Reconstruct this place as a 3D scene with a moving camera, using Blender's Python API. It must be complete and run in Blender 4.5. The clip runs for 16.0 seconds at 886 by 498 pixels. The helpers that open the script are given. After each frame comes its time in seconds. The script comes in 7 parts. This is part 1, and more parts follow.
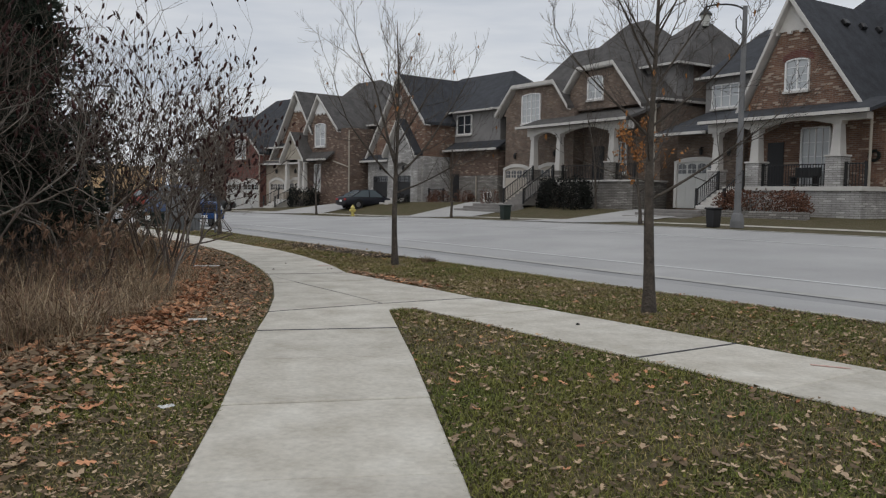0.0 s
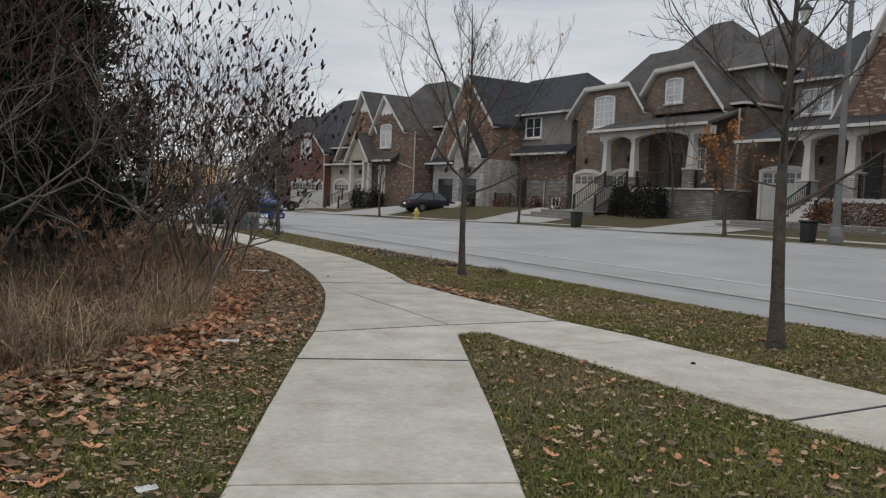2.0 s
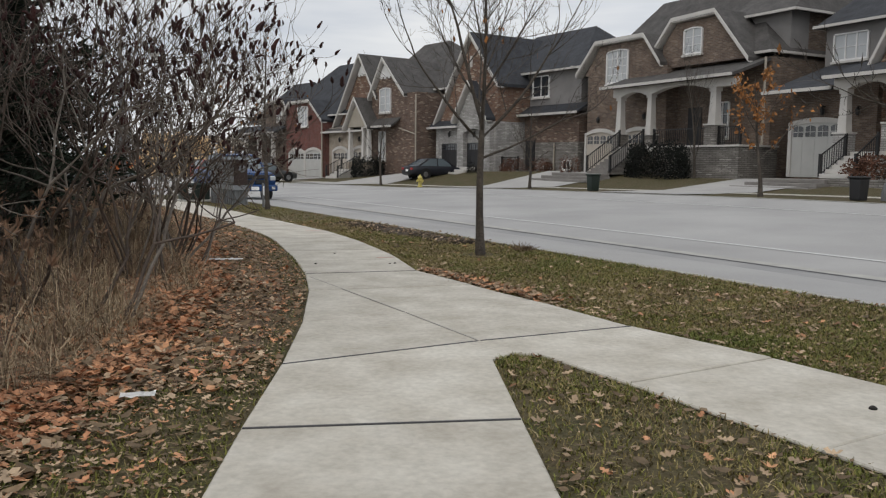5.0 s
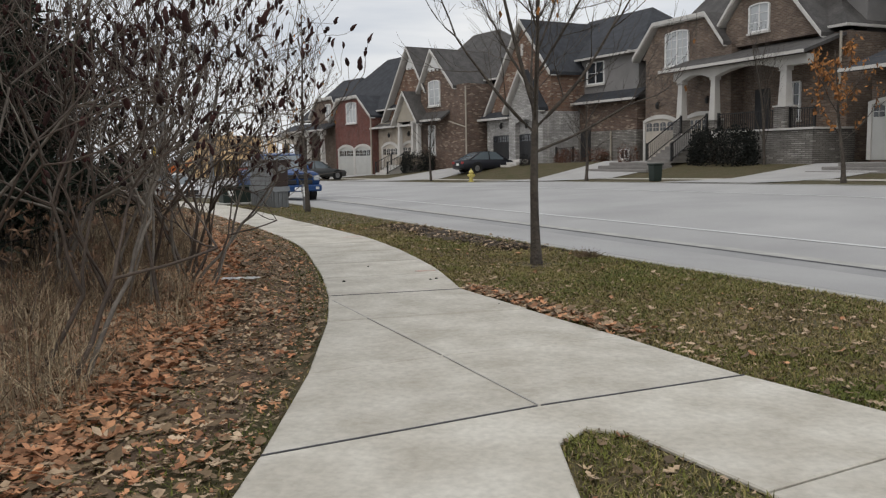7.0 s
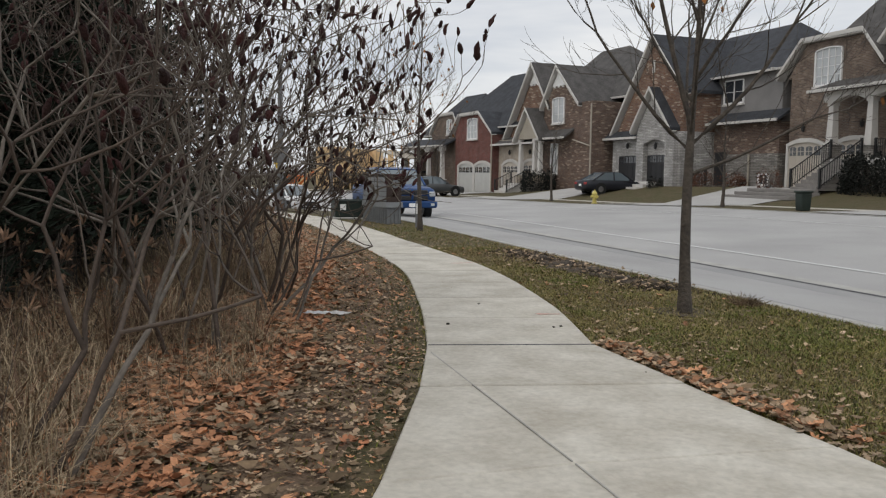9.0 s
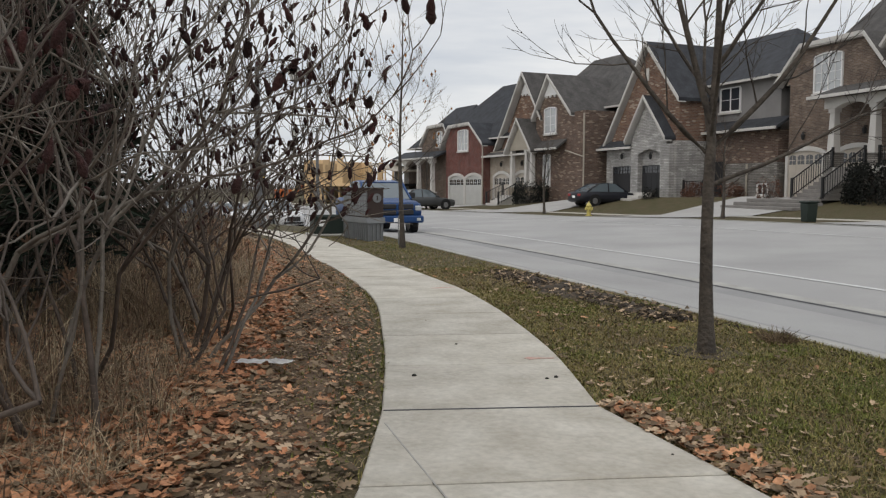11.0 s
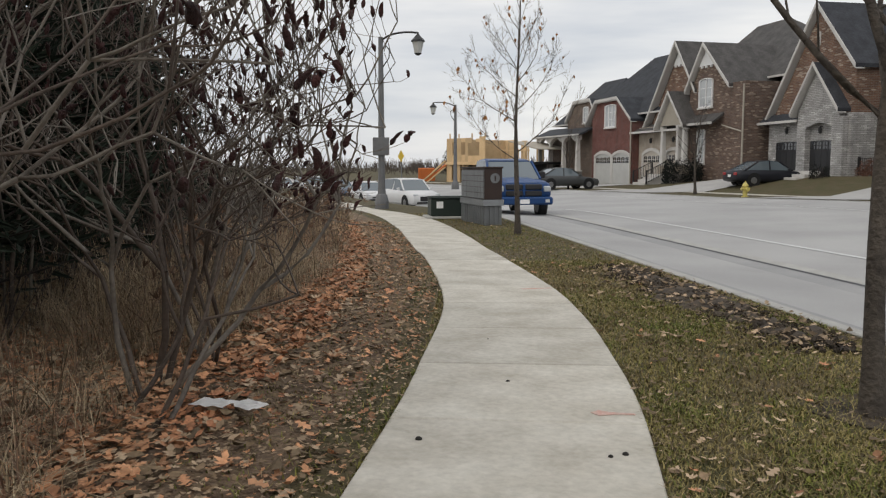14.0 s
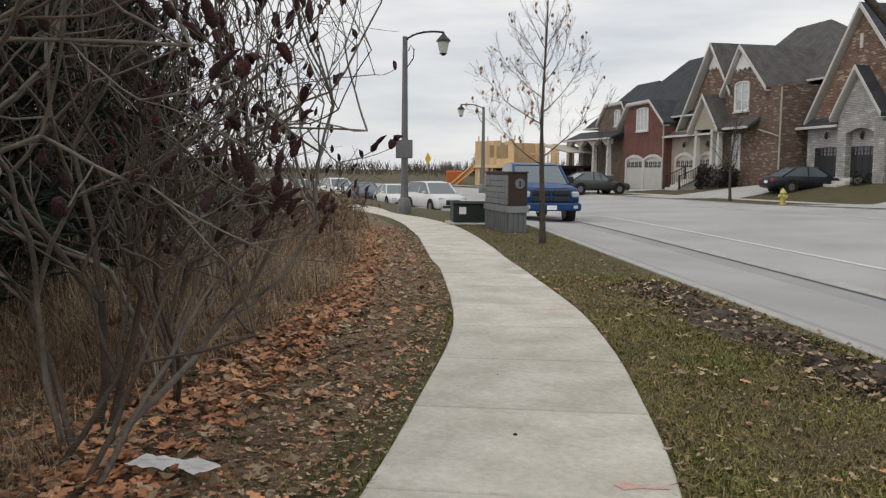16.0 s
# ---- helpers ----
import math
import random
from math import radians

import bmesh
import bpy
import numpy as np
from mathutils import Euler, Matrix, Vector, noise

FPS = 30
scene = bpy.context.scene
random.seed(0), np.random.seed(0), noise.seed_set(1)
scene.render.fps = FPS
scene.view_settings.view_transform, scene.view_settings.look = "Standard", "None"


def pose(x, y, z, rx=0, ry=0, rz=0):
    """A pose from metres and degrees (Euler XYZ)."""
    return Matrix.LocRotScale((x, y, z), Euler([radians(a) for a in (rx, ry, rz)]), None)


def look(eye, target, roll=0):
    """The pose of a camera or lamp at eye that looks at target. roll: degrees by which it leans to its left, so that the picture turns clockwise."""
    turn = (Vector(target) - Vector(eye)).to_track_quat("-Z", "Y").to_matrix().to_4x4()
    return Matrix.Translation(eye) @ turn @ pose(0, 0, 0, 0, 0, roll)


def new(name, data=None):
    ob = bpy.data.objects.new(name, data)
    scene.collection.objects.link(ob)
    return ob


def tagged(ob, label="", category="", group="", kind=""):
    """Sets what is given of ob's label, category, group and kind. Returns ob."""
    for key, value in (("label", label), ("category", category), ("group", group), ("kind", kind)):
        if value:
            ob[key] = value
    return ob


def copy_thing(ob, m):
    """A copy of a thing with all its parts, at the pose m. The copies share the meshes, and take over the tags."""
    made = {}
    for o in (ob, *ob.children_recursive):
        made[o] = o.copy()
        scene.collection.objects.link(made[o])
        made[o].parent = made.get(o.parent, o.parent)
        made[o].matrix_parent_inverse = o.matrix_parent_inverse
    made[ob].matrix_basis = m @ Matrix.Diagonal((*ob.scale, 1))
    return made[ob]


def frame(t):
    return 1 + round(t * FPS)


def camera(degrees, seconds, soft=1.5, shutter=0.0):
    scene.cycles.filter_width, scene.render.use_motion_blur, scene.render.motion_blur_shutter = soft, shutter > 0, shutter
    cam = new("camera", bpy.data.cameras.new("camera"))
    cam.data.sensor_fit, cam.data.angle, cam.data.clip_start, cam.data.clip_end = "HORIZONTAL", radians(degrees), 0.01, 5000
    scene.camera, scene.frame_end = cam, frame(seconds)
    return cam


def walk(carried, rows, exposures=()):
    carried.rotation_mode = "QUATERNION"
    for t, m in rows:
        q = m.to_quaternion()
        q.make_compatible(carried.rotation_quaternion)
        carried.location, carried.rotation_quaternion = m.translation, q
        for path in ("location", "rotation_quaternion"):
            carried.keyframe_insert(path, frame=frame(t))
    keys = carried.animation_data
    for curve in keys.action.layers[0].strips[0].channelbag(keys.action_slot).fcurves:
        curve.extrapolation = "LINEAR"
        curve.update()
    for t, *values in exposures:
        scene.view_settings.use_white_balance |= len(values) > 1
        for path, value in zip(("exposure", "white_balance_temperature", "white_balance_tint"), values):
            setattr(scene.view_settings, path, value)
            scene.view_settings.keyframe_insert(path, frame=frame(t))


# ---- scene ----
cam = camera(57.0, 16.0, 1.25)
PATH = [
    (0, (0.97, -1.362, 1.513), (0.934, 0.633, 1.383), 0.9),
    (0.5, (0.948, -0.912, 1.54), (0.869, 1.082, 1.413), 0.6),
    (1, (0.853, -0.472, 1.52), (0.75, 1.521, 1.385), 0.8),
    (1.5, (0.801, -0.073, 1.509), (0.69, 1.92, 1.386), 1.7),
    (2, (0.727, 0.388, 1.488), (0.539, 2.375, 1.364), 2.3),
    (2.5, (0.625, 0.803, 1.501), (0.398, 2.785, 1.359), 2.0),
    (3, (0.581, 1.244, 1.508), (0.299, 3.218, 1.347), 1.3),
    (3.5, (0.497, 1.656, 1.48), (0.187, 3.623, 1.304), 1.2),
    (4, (0.429, 2.164, 1.45), (0.241, 4.146, 1.258), 1.0),
    (6.5, (0.183, 4.6, 1.457), (-0.07, 6.572, 1.24), -1.1),
    (7, (0.192, 4.996, 1.502), (-0.136, 6.956, 1.28), -1.1),
    (7.5, (0.111, 5.414, 1.508), (-0.318, 7.357, 1.309), -0.8),
    (8, (0.032, 5.849, 1.508), (-0.44, 7.785, 1.333), -0.2),
    (8.5, (-0.084, 6.332, 1.494), (-0.672, 8.236, 1.327), 1.0),
    (9, (-0.228, 6.757, 1.512), (-0.832, 8.655, 1.333), 0.7),
    (11.5, (-0.514, 8.868, 1.524), (-1.106, 10.773, 1.38), -0.0),
    (12, (-0.492, 9.312, 1.529), (-1.126, 11.202, 1.37), -0.2),
    (12.5, (-0.497, 9.677, 1.512), (-1.176, 11.548, 1.321), 0.0),
    (13, (-0.487, 10.02, 1.529), (-1.171, 11.891, 1.345), 0.0),
    (13.5, (-0.404, 10.332, 1.554), (-1.249, 12.135, 1.369), 0.4),
    (14, (-0.436, 10.641, 1.543), (-1.366, 12.4, 1.342), 0.0),
    (14.5, (-0.51, 10.908, 1.577), (-1.425, 12.675, 1.369), 0.0),
    (15, (-0.522, 11.199, 1.578), (-1.445, 12.956, 1.334), -0.2),
    (15.5, (-0.556, 11.424, 1.572), (-1.573, 13.127, 1.317), -0.1),
    (16, (-0.707, 11.563, 1.596), (-1.7, 13.288, 1.4), 0.5),
]
walk(cam, [(t, look(eye, target, roll)) for t, eye, target, roll in PATH],
     [(0, -0.24, 7050, 10), (2, -0.22, 7150, 10), (4, -0.08, 7250, 10), (9, 0.02, 7300, 10), (12.5, 0.04, 7400, 10), (16, 0.08, 7450, 10)])

# ---- light ----
world = bpy.data.worlds.new("overcast_sky")
scene.world = world
world.use_nodes = True
wn, wl = world.node_tree.nodes, world.node_tree.links
wn.clear()
w_out = wn.new("ShaderNodeOutputWorld")
w_bg = wn.new("ShaderNodeBackground")
w_sky = wn.new("ShaderNodeTexSky")
w_sky.sky_type, w_sky.sun_disc = "NISHITA", False
w_sky.sun_elevation, w_sky.sun_rotation = radians(32), radians(200)
w_tc = wn.new("ShaderNodeTexCoord")
w_map = wn.new("ShaderNodeMapping")
w_map.inputs["Scale"].default_value = (1.0, 1.0, 6.0)
w_noise = wn.new("ShaderNodeTexNoise")
w_noise.inputs["Scale"].default_value, w_noise.inputs["Detail"].default_value, w_noise.inputs["Roughness"].default_value = 2.2, 5, 0.55
w_ramp = wn.new("ShaderNodeValToRGB")
w_ramp.color_ramp.elements[0].position, w_ramp.color_ramp.elements[0].color = 0.34, (4.8, 5.5, 6.8, 1)
w_ramp.color_ramp.elements[1].position, w_ramp.color_ramp.elements[1].color = 0.64, (7.5, 8.0, 8.9, 1)
w_sep = wn.new("ShaderNodeSeparateXYZ")
w_z = wn.new("ShaderNodeMapRange")
w_z.inputs["From Min"].default_value, w_z.inputs["From Max"].default_value = 0.25, 1.0
w_z.inputs["To Min"].default_value, w_z.inputs["To Max"].default_value = 1.1, 1.75
w_mul = wn.new("ShaderNodeMixRGB")
w_mul.blend_type, w_mul.inputs["Fac"].default_value = "MULTIPLY", 1.0
w_mix = wn.new("ShaderNodeMixRGB")
w_mix.inputs["Fac"].default_value = 0.9
wl.new(w_tc.outputs["Generated"], w_map.inputs["Vector"])
wl.new(w_map.outputs["Vector"], w_noise.inputs["Vector"])
wl.new(w_noise.outputs["Fac"], w_ramp.inputs["Fac"])
wl.new(w_tc.outputs["Generated"], w_sep.inputs["Vector"])
wl.new(w_sep.outputs["Z"], w_z.inputs["Value"])
wl.new(w_ramp.outputs["Color"], w_mul.inputs["Color1"])
wl.new(w_z.outputs["Result"], w_mul.inputs["Color2"])
wl.new(w_sky.outputs["Color"], w_mix.inputs["Color1"])
wl.new(w_mul.outputs["Color"], w_mix.inputs["Color2"])
wl.new(w_mix.outputs["Color"], w_bg.inputs["Color"])
wl.new(w_bg.outputs["Background"], w_out.inputs["Surface"])
w_bg.inputs["Strength"].default_value = 0.1
sun_data = bpy.data.lights.new("sun", "SUN")
sun_data.energy, sun_data.angle, sun_data.color = 0.6, radians(40), (1.0, 0.97, 0.93)
sun = new("sun", sun_data)
sun.matrix_world = look((0, 0, 30), (6, 22, 0))
scene.view_settings.exposure = 0.0


# ---- materials ----
def material(name, color, rough=0.8, vary=0.25, scale=6.0, bump=0.2, metal=0.0, fine=40.0, second=None, spec=0.4, island=0.0, objvary=0.0, bscale=None):
    """A surface with stains at one scale, grain at a finer one, and relief."""
    m = bpy.data.materials.new(name)
    m.use_nodes = True
    n, l = m.node_tree.nodes, m.node_tree.links
    b = n["Principled BSDF"]
    b.inputs["Roughness"].default_value, b.inputs["Metallic"].default_value = rough, metal
    b.inputs["Specular IOR Level"].default_value = spec
    tc = n.new("ShaderNodeTexCoord")
    big = n.new("ShaderNodeTexNoise")
    big.inputs["Scale"].default_value, big.inputs["Detail"].default_value = scale, 4
    small = n.new("ShaderNodeTexNoise")
    small.inputs["Scale"].default_value, small.inputs["Detail"].default_value = fine, 3
    for t in (big, small):
        l.new(tc.outputs["Object"], t.inputs["Vector"])
    mix = n.new("ShaderNodeMixRGB")
    c2 = second or tuple(c * (1 - vary) for c in color)
    mix.inputs["Color1"].default_value, mix.inputs["Color2"].default_value = (*color, 1), (*c2, 1)
    ramp = n.new("ShaderNodeMapRange")
    ramp.inputs["From Min"].default_value, ramp.inputs["From Max"].default_value = 0.3, 0.7
    l.new(big.outputs["Fac"], ramp.inputs["Value"])
    l.new(ramp.outputs["Result"], mix.inputs["Fac"])
    grain = n.new("ShaderNodeMixRGB")
    grain.blend_type = "MULTIPLY"
    grain.inputs["Fac"].default_value = 1.0
    gr = n.new("ShaderNodeMapRange")
    gr.inputs["From Min"].default_value, gr.inputs["From Max"].default_value = 0.3, 0.7
    gr.inputs["To Min"].default_value, gr.inputs["To Max"].default_value = 1 - vary * 0.6, 1 + vary * 0.3
    l.new(small.outputs["Fac"], gr.inputs["Value"])
    l.new(mix.outputs["Color"], grain.inputs["Color1"])
    l.new(gr.outputs["Result"], grain.inputs["Color2"])
    last = grain
    for amount, node, sock in ((island, "ShaderNodeNewGeometry", "Random Per Island"), (objvary, "ShaderNodeObjectInfo", "Random")):
        if amount:
            src = n.new(node)
            r = n.new("ShaderNodeMapRange")
            r.inputs["To Min"].default_value, r.inputs["To Max"].default_value = 1 - amount, 1 + amount
            l.new(src.outputs[sock], r.inputs["Value"])
            mm = n.new("ShaderNodeMixRGB")
            mm.blend_type, mm.inputs["Fac"].default_value = "MULTIPLY", 1.0
            l.new(last.outputs["Color"], mm.inputs["Color1"])
            l.new(r.outputs["Result"], mm.inputs["Color2"])
            last = mm
    l.new(last.outputs["Color"], b.inputs["Base Color"])
    if bump:
        bp = n.new("ShaderNodeBump")
        bp.inputs["Strength"].default_value, bp.inputs["Distance"].default_value = bump, 0.02
        l.new(small.outputs["Fac"], bp.inputs["Height"])
        l.new(bp.outputs["Normal"], b.inputs["Normal"])
    return m


def masonry(name, c1, c2, mortar, bw, bh, gap, rough=0.9, patch=(0.6, 0.5, 0.42), patchy=0.0):
    """Coursed brick or stone with recessed joints and odd lighter pieces."""
    m = bpy.data.materials.new(name)
    m.use_nodes = True
    n, l = m.node_tree.nodes, m.node_tree.links
    b = n["Principled BSDF"]
    b.inputs["Roughness"].default_value = rough
    tc, sep = n.new("ShaderNodeTexCoord"), n.new("ShaderNodeSeparateXYZ")
    add, com = n.new("ShaderNodeMath"), n.new("ShaderNodeCombineXYZ")
    l.new(tc.outputs["Object"], sep.inputs["Vector"])
    l.new(sep.outputs["X"], add.inputs[0]), l.new(sep.outputs["Y"], add.inputs[1])
    l.new(add.outputs[0], com.inputs["X"]), l.new(sep.outputs["Z"], com.inputs["Y"])
    br = n.new("ShaderNodeTexBrick")
    br.inputs["Color1"].default_value, br.inputs["Color2"].default_value, br.inputs["Mortar"].default_value = (*c1, 1), (*c2, 1), (*mortar, 1)
    br.inputs["Scale"].default_value, br.inputs["Brick Width"].default_value, br.inputs["Row Height"].default_value, br.inputs["Mortar Size"].default_value = 1.0, bw, bh, gap
    l.new(com.outputs["Vector"], br.inputs["Vector"])
    cell = n.new("ShaderNodeTexBrick")
    cell.inputs["Color1"].default_value, cell.inputs["Color2"].default_value, cell.inputs["Mortar"].default_value = (0, 0, 0, 1), (1, 1, 1, 1), (0, 0, 0, 1)
    cell.inputs["Scale"].default_value, cell.inputs["Brick Width"].default_value, cell.inputs["Row Height"].default_value, cell.inputs["Mortar Size"].default_value = 1.0, bw, bh, gap
    l.new(com.outputs["Vector"], cell.inputs["Vector"])
    st = n.new("ShaderNodeMapRange")
    st.inputs["From Min"].default_value, st.inputs["From Max"].default_value = 0.84, 0.88
    st.inputs["To Max"].default_value = patchy
    l.new(cell.outputs["Color"], st.inputs["Value"])
    mp = n.new("ShaderNodeMixRGB")
    mp.inputs["Color2"].default_value = (*patch, 1)
    l.new(st.outputs["Result"], mp.inputs["Fac"]), l.new(br.outputs["Color"], mp.inputs["Color1"])
    ns = n.new("ShaderNodeTexNoise")
    ns.inputs["Scale"].default_value, ns.inputs["Detail"].default_value = 1.6, 5
    l.new(tc.outputs["Object"], ns.inputs["Vector"])
    r = n.new("ShaderNodeMapRange")
    r.inputs["From Min"].default_value, r.inputs["From Max"].default_value, r.inputs["To Min"].default_value, r.inputs["To Max"].default_value = 0.3, 0.7, 0.72, 1.15
    l.new(ns.outputs["Fac"], r.inputs["Value"])
    mm = n.new("ShaderNodeMixRGB")
    mm.blend_type, mm.inputs["Fac"].default_value = "MULTIPLY", 1.0
    l.new(mp.outputs["Color"], mm.inputs["Color1"]), l.new(r.outputs["Result"], mm.inputs["Color2"])
    l.new(mm.outputs["Color"], b.inputs["Base Color"])
    bp = n.new("ShaderNodeBump")
    bp.inputs["Strength"].default_value, bp.inputs["Distance"].default_value, bp.invert = 0.7, 0.015, True
    l.new(br.outputs["Fac"], bp.inputs["Height"]), l.new(bp.outputs["Normal"], b.inputs["Normal"])
    return m


def glass_pane(name, tint, rough=0.05):
    m = bpy.data.materials.new(name)
    m.use_nodes = True
    b = m.node_tree.nodes["Principled BSDF"]
    b.inputs["Base Color"].default_value, b.inputs["Roughness"].default_value = (*tint, 1), rough
    b.inputs["Specular IOR Level"].default_value = 0.8
    return m


